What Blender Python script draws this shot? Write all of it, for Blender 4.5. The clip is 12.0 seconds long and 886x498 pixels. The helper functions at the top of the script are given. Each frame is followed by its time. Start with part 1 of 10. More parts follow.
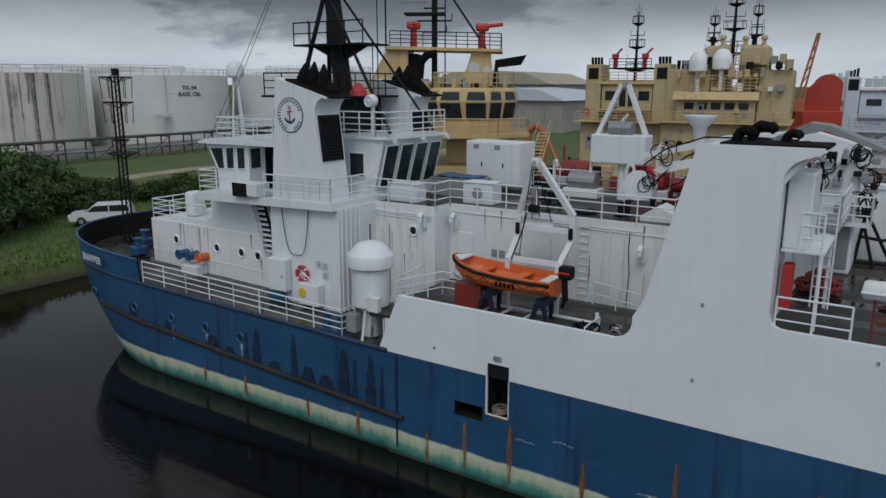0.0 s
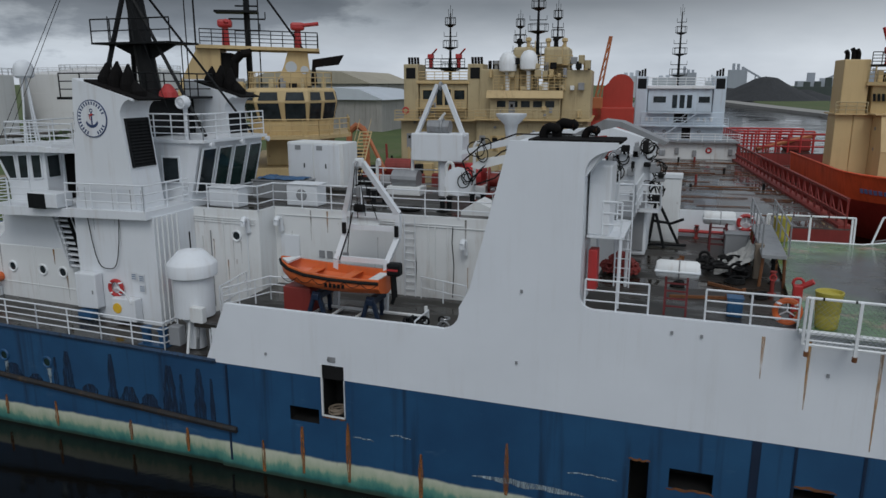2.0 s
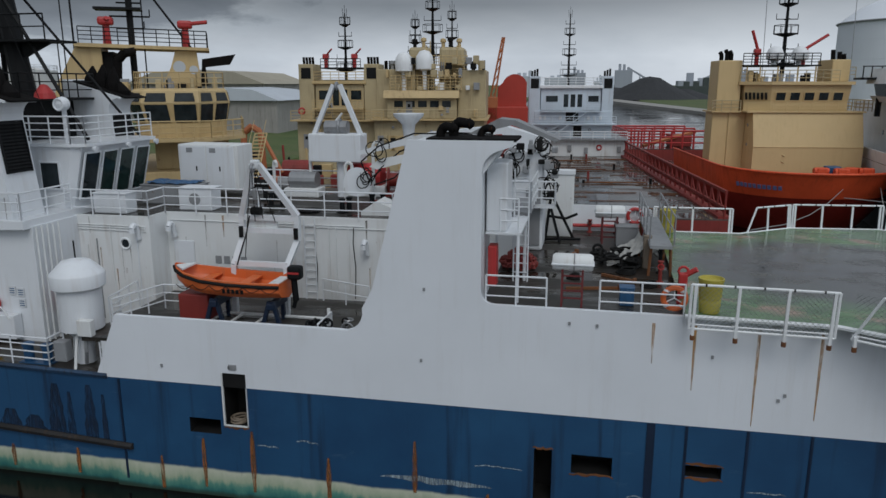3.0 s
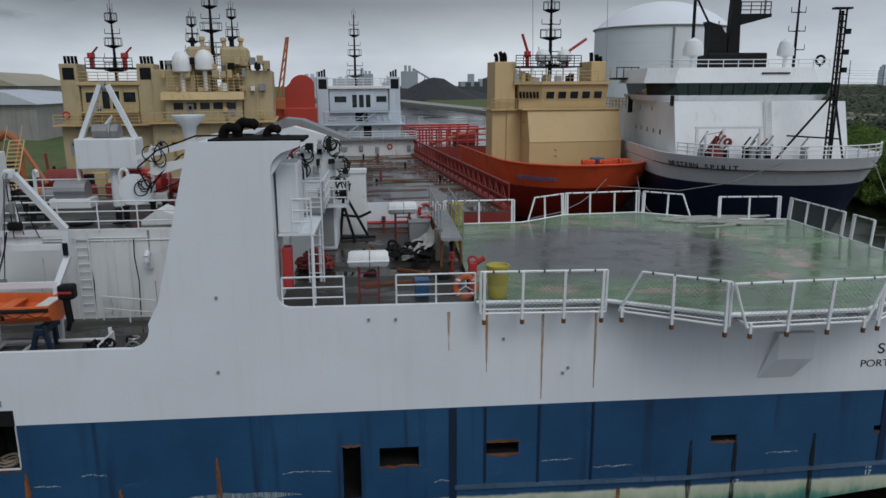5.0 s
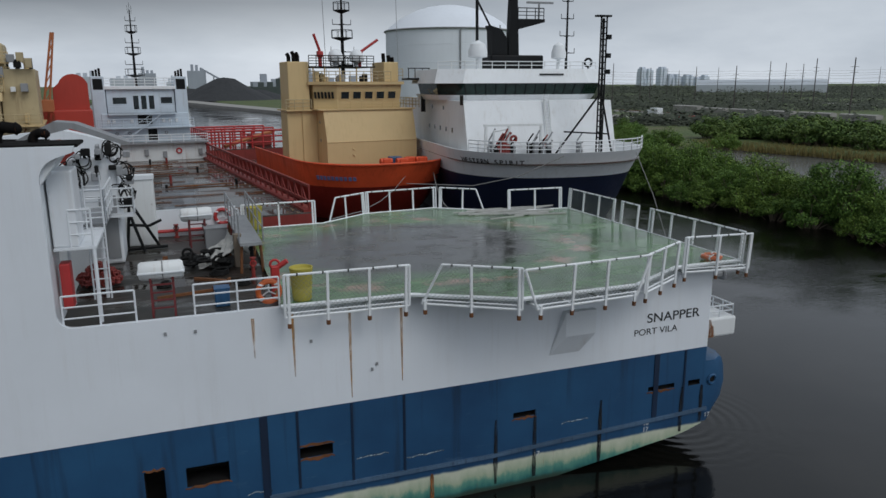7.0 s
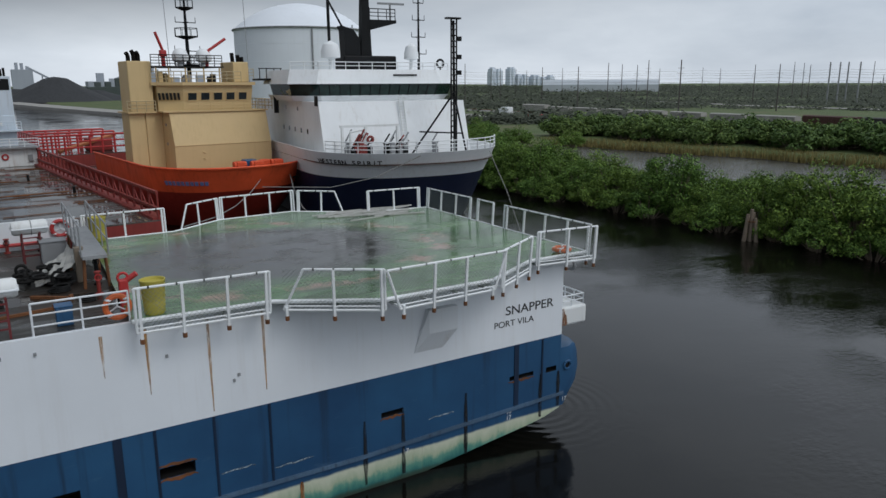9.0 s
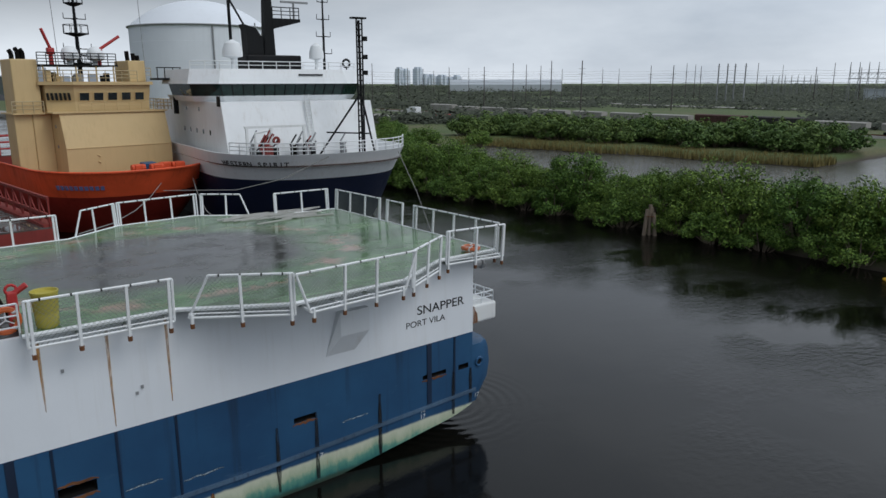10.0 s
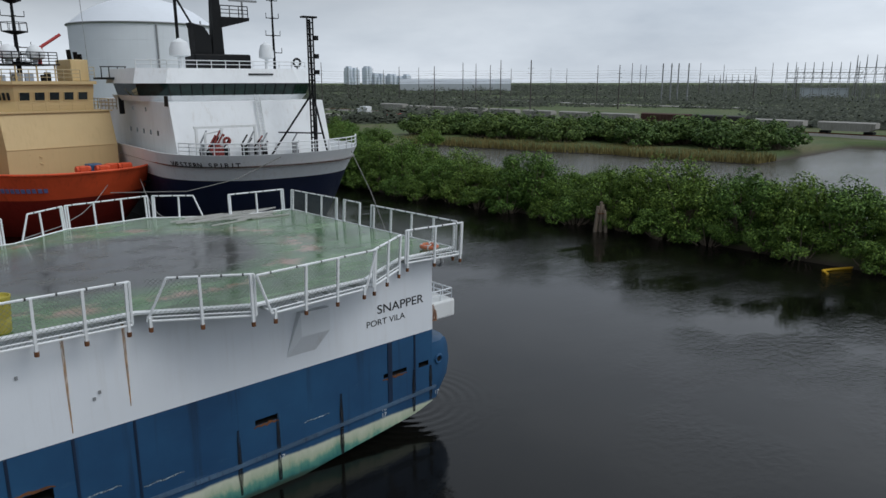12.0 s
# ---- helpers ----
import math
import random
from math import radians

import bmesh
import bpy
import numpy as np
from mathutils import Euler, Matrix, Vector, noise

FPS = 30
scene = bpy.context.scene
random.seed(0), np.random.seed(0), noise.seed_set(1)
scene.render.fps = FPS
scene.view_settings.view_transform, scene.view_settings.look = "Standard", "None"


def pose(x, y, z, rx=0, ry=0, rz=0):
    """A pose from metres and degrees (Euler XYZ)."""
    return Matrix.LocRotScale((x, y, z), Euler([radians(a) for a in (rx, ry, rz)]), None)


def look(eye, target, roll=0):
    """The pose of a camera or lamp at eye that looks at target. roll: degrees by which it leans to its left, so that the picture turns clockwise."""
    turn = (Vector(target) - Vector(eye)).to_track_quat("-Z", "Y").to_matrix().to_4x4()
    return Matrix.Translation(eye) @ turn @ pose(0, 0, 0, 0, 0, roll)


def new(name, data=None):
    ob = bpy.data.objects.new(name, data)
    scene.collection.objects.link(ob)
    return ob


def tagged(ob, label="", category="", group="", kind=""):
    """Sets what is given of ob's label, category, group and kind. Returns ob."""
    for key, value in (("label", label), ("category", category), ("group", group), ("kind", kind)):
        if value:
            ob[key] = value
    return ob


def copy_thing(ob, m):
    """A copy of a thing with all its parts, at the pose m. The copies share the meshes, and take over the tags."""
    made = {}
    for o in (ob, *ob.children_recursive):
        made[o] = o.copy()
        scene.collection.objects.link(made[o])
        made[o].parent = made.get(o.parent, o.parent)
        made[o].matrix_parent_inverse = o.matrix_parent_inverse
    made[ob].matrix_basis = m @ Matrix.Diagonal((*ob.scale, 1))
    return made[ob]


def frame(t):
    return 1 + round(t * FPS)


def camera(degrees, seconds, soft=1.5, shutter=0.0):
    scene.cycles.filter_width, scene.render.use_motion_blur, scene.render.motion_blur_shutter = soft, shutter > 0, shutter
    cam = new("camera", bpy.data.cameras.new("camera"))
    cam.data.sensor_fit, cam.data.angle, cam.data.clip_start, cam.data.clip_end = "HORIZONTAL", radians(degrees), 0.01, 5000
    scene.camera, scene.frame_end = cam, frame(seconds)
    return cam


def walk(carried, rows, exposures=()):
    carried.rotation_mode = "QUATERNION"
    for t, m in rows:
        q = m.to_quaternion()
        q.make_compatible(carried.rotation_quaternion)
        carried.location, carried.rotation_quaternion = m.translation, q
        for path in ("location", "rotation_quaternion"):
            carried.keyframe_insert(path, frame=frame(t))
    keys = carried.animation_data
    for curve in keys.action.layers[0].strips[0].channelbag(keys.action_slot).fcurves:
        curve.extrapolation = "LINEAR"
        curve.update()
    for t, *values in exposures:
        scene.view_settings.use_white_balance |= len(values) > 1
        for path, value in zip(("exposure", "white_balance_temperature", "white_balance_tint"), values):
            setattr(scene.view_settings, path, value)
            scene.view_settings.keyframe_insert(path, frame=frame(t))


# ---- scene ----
cam = camera(62.83, 12.0)
# seconds, place, tilt, lean, turn
PATH = [
    (0.0, -0.269, 0.376, 13.006, -12.82, -0.17, 33.02),
    (0.5, -0.262, 0.335, 13.018, -12.84, -0.17, 30.1),
    (1.0, -0.23, 0.267, 13.031, -12.85, -0.15, 26.7),
    (1.5, -0.186, 0.236, 13.04, -12.85, -0.13, 22.57),
    (2.0, -0.142, 0.191, 13.056, -12.86, -0.04, 19.17),
    (2.5, -0.136, 0.172, 13.051, -12.85, -0.05, 14.87),
    (3.0, -0.102, 0.142, 13.047, -12.85, 0.06, 11.24),
    (3.5, -0.068, 0.113, 13.044, -12.86, 0.1, 6.63),
    (5.3, 0.04, 0.122, 12.978, -12.8, 0.28, -6.97),
    (5.5, 0.043, 0.131, 12.977, -12.79, 0.29, -8.44),
    (6.0, 0.048, 0.083, 12.981, -12.84, 0.27, -13.26),
    (6.5, 0.061, 0.028, 12.976, -12.84, 0.28, -16.68),
    (7.0, 0.079, 0.002, 12.984, -12.86, 0.22, -20.63),
    (7.2, 0.075, -0.013, 12.994, -12.8, 0.1, -21.66),
    (8.8, 0.051, -0.135, 13.072, -12.92, 0.14, -30.74),
    (9.0, 0.049, -0.127, 13.064, -12.92, 0.22, -31.79),
    (9.5, 0.03, -0.129, 13.085, -12.97, 0.23, -37.28),
    (10.0, 0.064, -0.218, 13.107, -12.96, 0.09, -38.9),
    (10.5, 0.036, -0.226, 13.114, -12.97, 0.14, -39.78),
    (11.0, -0.028, -0.225, 13.115, -12.99, 0.11, -41.5),
    (11.5, -0.091, -0.242, 13.124, -13.0, 0.05, -42.63),
    (12.0, -0.259, -0.228, 13.129, -13.02, 0.08, -42.77),
]
walk(cam, [(t, pose(x, y, z, 90 + tilt, lean, turn)) for t, x, y, z, tilt, lean, turn in PATH],
     [(0.0, -0.08), (6.0, -0.05), (9.0, 0.15), (12.0, 0.18)])

# ---- world and light: a low, wet overcast ----
scene.view_settings.exposure = 0.0


def build_world():
    world = bpy.data.worlds.new("overcast_sky")
    scene.world = world
    world.use_nodes = True
    nt = world.node_tree
    nt.nodes.clear()
    n = nt.nodes.new
    lk = nt.links.new
    out, bg = n("ShaderNodeOutputWorld"), n("ShaderNodeBackground")
    tc = n("ShaderNodeTexCoord")
    sky = n("ShaderNodeTexSky")
    sky.sky_type, sky.sun_disc = "NISHITA", False
    sky.sun_elevation, sky.sun_rotation = radians(48), radians(200)
    # cloud layer: two scales of noise on the sky's direction, flattened towards the horizon
    sep = n("ShaderNodeSeparateXYZ")
    lk(tc.outputs["Generated"], sep.inputs[0])
    mp = n("ShaderNodeMapping")
    mp.inputs["Scale"].default_value = (1.0, 1.0, 3.2)
    mp.inputs["Location"].default_value = (0.35, 0.1, 0.0)
    lk(tc.outputs["Generated"], mp.inputs[0])
    big = n("ShaderNodeTexNoise")
    big.inputs["Scale"].default_value, big.inputs["Detail"].default_value, big.inputs["Roughness"].default_value = 2.3, 6, 0.55
    lk(mp.outputs[0], big.inputs["Vector"])
    ramp = n("ShaderNodeValToRGB")
    ramp.color_ramp.elements[0].position, ramp.color_ramp.elements[0].color = 0.3, (0.41, 0.463, 0.535, 1)
    ramp.color_ramp.elements[1].position, ramp.color_ramp.elements[1].color = 0.62, (0.645, 0.7, 0.77, 1)
    lk(big.outputs["Fac"], ramp.inputs[0])
    # an overcast dome is about twice as bright overhead as at the horizon
    lift = n("ShaderNodeMapRange")
    lift.inputs[1].default_value, lift.inputs[2].default_value = 0.12, 1.0
    lift.inputs[3].default_value, lift.inputs[4].default_value = 1.0, 1.75
    lk(sep.outputs[2], lift.inputs[0])
    mul = n("ShaderNodeMix")
    mul.data_type, mul.blend_type = "RGBA", "MULTIPLY"
    mul.inputs[0].default_value = 1.0
    lk(ramp.outputs[0], mul.inputs[6])
    lk(lift.outputs[0], mul.inputs[7])
    # a rain cloud stands over the bow's side of the harbour
    bank = n("ShaderNodeVectorMath")
    bank.operation = "DOT_PRODUCT"
    bank.inputs[1].default_value = (-0.75, 0.5, 0.5)
    lk(tc.outputs["Generated"], bank.inputs[0])
    shake = n("ShaderNodeMath")
    shake.operation = "MULTIPLY_ADD"
    shake.inputs[1].default_value = 0.5
    lk(big.outputs["Fac"], shake.inputs[0])
    lk(bank.outputs["Value"], shake.inputs[2])
    shade = n("ShaderNodeMapRange")
    shade.inputs[1].default_value, shade.inputs[2].default_value = -0.25, 0.85
    shade.inputs[3].default_value, shade.inputs[4].default_value = 1.14, 0.44
    lk(shake.outputs[0], shade.inputs[0])
    above = n("ShaderNodeMapRange")
    above.inputs[1].default_value, above.inputs[2].default_value = 0.035, 0.1
    lk(sep.outputs[2], above.inputs[0])
    gate = n("ShaderNodeMix")
    gate.data_type = "FLOAT"
    gate.inputs[2].default_value = 1.08
    lk(above.outputs[0], gate.inputs[0])
    lk(shade.outputs[0], gate.inputs[3])
    shade = gate
    mul2 = n("ShaderNodeMix")
    mul2.data_type, mul2.blend_type = "RGBA", "MULTIPLY"
    mul2.inputs[0].default_value = 1.0
    lk(mul.outputs[2], mul2.inputs[6])
    lk(shade.outputs[0], mul2.inputs[7])
    # the ragged slate-grey base of a shower cloud over the tank farm, clear white sky beside and below it
    rag = n("ShaderNodeTexNoise")
    rag.inputs["Scale"].default_value, rag.inputs["Detail"].default_value, rag.inputs["Roughness"].default_value = 9.0, 7, 0.6
    lk(mp.outputs[0], rag.inputs["Vector"])
    away = n("ShaderNodeVectorMath")
    away.operation = "SUBTRACT"
    away.inputs[1].default_value = (-0.63, 0.755, 0.17)
    lk(tc.outputs["Generated"], away.inputs[0])
    squash = n("ShaderNodeVectorMath")
    squash.operation = "MULTIPLY"
    squash.inputs[1].default_value = (0.88, 0.88, 2.1)
    lk(away.outputs[0], squash.inputs[0])
    reach = n("ShaderNodeVectorMath")
    reach.operation = "LENGTH"
    lk(squash.outputs[0], reach.inputs[0])
    edge = n("ShaderNodeMath")
    edge.operation = "MULTIPLY_ADD"
    edge.inputs[1].default_value = 0.34
    lk(rag.outputs["Fac"], edge.inputs[0])
    lk(reach.outputs["Value"], edge.inputs[2])
    cloud = n("ShaderNodeValToRGB")
    ce = cloud.color_ramp.elements
    ce[0].position, ce[0].color = 0.24, (0.4, 0.42, 0.45, 1)
    ce[1].position, ce[1].color = 0.52, (1.0, 1.0, 1.0, 1)
    mid_tone = ce.new(0.4)
    mid_tone.color = (0.56, 0.58, 0.61, 1)
    rim_tone = ce.new(0.46)
    rim_tone.color = (1.05, 1.06, 1.06, 1)
    lk(edge.outputs[0], cloud.inputs[0])
    mul3 = n("ShaderNodeMix")
    mul3.data_type, mul3.blend_type = "RGBA", "MULTIPLY"
    mul3.inputs[0].default_value = 1.0
    lk(mul2.outputs[2], mul3.inputs[6])
    lk(cloud.outputs[0], mul3.inputs[7])
    mul = mul3
    dim = n("ShaderNodeMix")
    dim.data_type, dim.blend_type = "RGBA", "MULTIPLY"
    dim.inputs[0].default_value = 1.0
    dim.inputs[7].default_value = (0.06, 0.06, 0.06, 1)
    lk(sky.outputs[0], dim.inputs[6])
    mix = n("ShaderNodeMix")
    mix.data_type = "RGBA"
    mix.inputs[0].default_value = 0.93
    lk(dim.outputs[2], mix.inputs[6])
    lk(mul.outputs[2], mix.inputs[7])
    lk(mix.outputs[2], bg.inputs[0])
    bg.inputs[1].default_value = 1.0
    lk(bg.outputs[0], out.inputs[0])


build_world()
sun = new("sun", bpy.data.lights.new("sun", "SUN"))
sun.data.energy, sun.data.angle, sun.data.color = 0.8, radians(25), (1.0, 0.98, 0.95)
sun.matrix_world = look((20, -55, 70), (0, 0, 0))

# ---- materials ----
def nodes_of(name):
    m = bpy.data.materials.new(name)
    m.use_nodes = True
    nt = m.node_tree
    return m, nt, nt.nodes["Principled BSDF"]


def noise_node(nt, coord, scale, detail=4, rough=0.55, stretch=(1, 1, 1)):
    mp = nt.nodes.new("ShaderNodeMapping")
    mp.inputs["Scale"].default_value = stretch
    nt.links.new(coord, mp.inputs[0])
    t = nt.nodes.new("ShaderNodeTexNoise")
    t.inputs["Scale"].default_value, t.inputs["Detail"].default_value, t.inputs["Roughness"].default_value = scale, detail, rough
    nt.links.new(mp.outputs[0], t.inputs["Vector"])
    return t.outputs["Fac"]


def ramp_node(nt, fac, stops, smooth=True):
    r = nt.nodes.new("ShaderNodeValToRGB")
    e = r.color_ramp.elements
    while len(e) < len(stops):
        e.new(0.5)
    for el, (p, c) in zip(e, stops):
        el.position = p
        el.color = (*c, 1) if len(c) == 3 else (c[0], c[0], c[0], 1)
    if not smooth:
        r.color_ramp.interpolation = "CONSTANT"
    nt.links.new(fac, r.inputs[0])
    return r.outputs[0]


def mix_node(nt, fac, a, b, mode="MIX"):
    m = nt.nodes.new("ShaderNodeMix")
    m.data_type, m.blend_type = "RGBA", mode
    for sock, v in ((m.inputs[0], fac), (m.inputs[6], a), (m.inputs[7], b)):
        if isinstance(v, (int, float)):
            sock.default_value = v
        elif isinstance(v, tuple):
            sock.default_value = (*v, 1)
        else:
            nt.links.new(v, sock)
    return m.outputs[2]


def bump_node(nt, bsdf, height, strength, distance):
    b = nt.nodes.new("ShaderNodeBump")
    b.inputs["Strength"].default_value, b.inputs["Distance"].default_value = strength, distance
    nt.links.new(height, b.inputs["Height"])
    nt.links.new(b.outputs[0], bsdf.inputs["Normal"])


def place_of(nt):
    return nt.nodes.new("ShaderNodeNewGeometry").outputs["Position"]


def paint(name, colour, rough=0.45, dirt=(0.12, 0.09, 0.06), amount=0.35, rust=0.0, metallic=0.0, vary=0.12, scale=1.0, gloss=0.5):
    """Ship's paint: mottled at two scales, run with dirt down upright faces, freckled with rust."""
    m, nt, b = nodes_of(name)
    p = place_of(nt)
    tone = noise_node(nt, p, 0.35 * scale, 3)
    grain = noise_node(nt, p, 9 * scale, 3)
    runs = noise_node(nt, p, 1.0 * scale, 6, 0.7, (3.4, 3.4, 0.22))
    dark = tuple(c * (1 - vary) for c in colour)
    light = tuple(min(1, c * (1 + vary * 0.5)) for c in colour)
    col = ramp_node(nt, tone, [(0.3, dark), (0.7, light)])
    col = mix_node(nt, ramp_node(nt, grain, [(0.3, (0.0,)), (0.8, (0.16,))]), col, dark)
    patchy = ramp_node(nt, noise_node(nt, p, 0.5 * scale, 3), [(0.4, (0.0,)), (0.62, (1.0,))])
    dirty = mix_node(nt, 1.0, ramp_node(nt, runs, [(0.5, (0.0,)), (0.7, (amount,))]), patchy, "MULTIPLY")
    col = mix_node(nt, dirty, col, dirt)
    if rust:
        spots = noise_node(nt, p, 2.3 * scale, 8, 0.7, (1, 1, 0.6))
        col = mix_node(nt, ramp_node(nt, spots, [(0.68 - 0.1 * rust, (0.0,)), (0.76 - 0.1 * rust, (0.9,))]), col, (0.13, 0.045, 0.015))
    nt.links.new(col, b.inputs["Base Color"])
    nt.links.new(ramp_node(nt, runs, [(0.3, (rough * 0.85,)), (0.8, (min(1, rough * 1.4),))]), b.inputs["Roughness"])
    b.inputs["Metallic"].default_value = metallic
    b.inputs["Specular IOR Level"].default_value = gloss
    bump_node(nt, b, noise_node(nt, p, 0.9 * scale, 2), 0.12, 0.05)
    return m


WHITE = paint("white_ship_paint", (0.76, 0.785, 0.8), 0.5, (0.36, 0.3, 0.22), 0.28, 0.0, vary=0.06)
SHIP_WHITE = paint("cool_white_ship_paint", (0.68, 0.71, 0.74), 0.45, (0.32, 0.25, 0.17), 0.3, 0.0, vary=0.06)
WHITE_OLD = paint("weathered_white_paint", (0.69, 0.71, 0.71), 0.5, (0.3, 0.2, 0.12), 0.42, 0.16, vary=0.07)
TRUNK_WHITE = paint("fresh_white_plating", (0.71, 0.745, 0.785), 0.4, (0.45, 0.42, 0.38), 0.18, 0.0, vary=0.05)
CREAM = paint("cream_yellow_paint", (0.52, 0.385, 0.19), 0.55, (0.2, 0.12, 0.06), 0.5, 0.18, vary=0.14)
HULL_RED = paint("red_lower_hull_paint", (0.34, 0.03, 0.018), 0.5, (0.16, 0.02, 0.014), 0.5, 0.1, vary=0.2)
ORANGE_RED = paint("orange_red_funnel_paint", (0.4, 0.036, 0.02), 0.5, (0.2, 0.03, 0.02), 0.4, 0.1, vary=0.15)
CREAM_CLEAN = paint("fresh_cream_paint", (0.58, 0.43, 0.215), 0.55, (0.3, 0.2, 0.1), 0.22, 0.02, vary=0.06)
CREAM_PALE = paint("pale_cream_paint", (0.44, 0.36, 0.21), 0.55, (0.19, 0.13, 0.07), 0.55, 0.2, vary=0.14)
ORANGE = paint("orange_hull_paint", (0.76, 0.1, 0.03), 0.5, (0.2, 0.035, 0.02), 0.5, 0.1, vary=0.2)
OXIDE = paint("red_oxide_paint", (0.22, 0.026, 0.02), 0.55, (0.1, 0.02, 0.012), 0.5, 0.2, vary=0.25)
RED = paint("red_paint", (0.42, 0.03, 0.03), 0.45, (0.15, 0.03, 0.02), 0.4, 0.1)
ICE = paint("pale_blue_paint", (0.55, 0.63, 0.7), 0.5, (0.3, 0.28, 0.26), 0.4, 0.1)
NAVY = paint("navy_paint", (0.009, 0.016, 0.045), 0.4, (0.04, 0.04, 0.05), 0.4)
BLUE = paint("blue_paint", (0.02, 0.085, 0.19), 0.4, (0.012, 0.03, 0.06), 0.6, 0.05, vary=0.2)
BLACK = paint("black_paint", (0.006, 0.007, 0.008), 0.55, (0.02, 0.016, 0.014), 0.4, 0.0, vary=0.3, gloss=0.2)
SOOT = paint("sooty_black_steel", (0.006, 0.0055, 0.0055), 0.85, (0.02, 0.013, 0.01), 0.6, 0.1, gloss=0.12)
BOAT_ORANGE = paint("rescue_orange", (0.68, 0.14, 0.032), 0.45, (0.32, 0.12, 0.06), 0.5, 0.0, vary=0.2)
YELLOW = paint("faded_yellow_plastic", (0.42, 0.36, 0.06), 0.5, (0.3, 0.26, 0.08), 0.5)
RUST = paint("rust", (0.17, 0.065, 0.022), 0.85, (0.06, 0.025, 0.012), 0.8, 0.3, vary=0.4, scale=3)
STEEL = paint("galvanised_steel", (0.32, 0.33, 0.34), 0.45, (0.14, 0.11, 0.09), 0.4, 0.1, metallic=0.6)
GREY = paint("grey_paint", (0.25, 0.26, 0.27), 0.55, (0.12, 0.1, 0.08), 0.5, 0.1)
TANK = paint("tank_white", (0.58, 0.58, 0.57), 0.6, (0.28, 0.25, 0.21), 0.3, 0.0, vary=0.08, scale=0.25)
TANK_STAINED = paint("stained_tank_white", (0.58, 0.57, 0.52), 0.7, (0.05, 0.045, 0.035), 1.0, 0.0, vary=0.12, scale=0.3)
CONCRETE = paint("concrete", (0.3, 0.29, 0.27), 0.85, (0.1, 0.09, 0.08), 0.6, 0.0, scale=0.5)
WOOD = paint("weathered_timber", (0.2, 0.16, 0.12), 0.85, (0.07, 0.055, 0.045), 0.7, 0.0, scale=2)
CLOTH = paint("grey_tarpaulin", (0.42, 0.42, 0.4), 0.8, (0.15, 0.13, 0.1), 0.6)
ROPE = paint("grey_mooring_rope", (0.24, 0.24, 0.23), 0.85, (0.1, 0.09, 0.08), 0.6, 0.0, scale=3)
RUBBER = paint("black_rubber", (0.01, 0.01, 0.01), 0.7, (0.03, 0.027, 0.024), 0.4, gloss=0.2)
LETTER = paint("black_lettering", (0.02, 0.022, 0.025), 0.5, (0.05, 0.05, 0.05), 0.1)
LETTER_WHITE = paint("white_lettering", (0.6, 0.62, 0.64), 0.5, (0.3, 0.3, 0.3), 0.2)


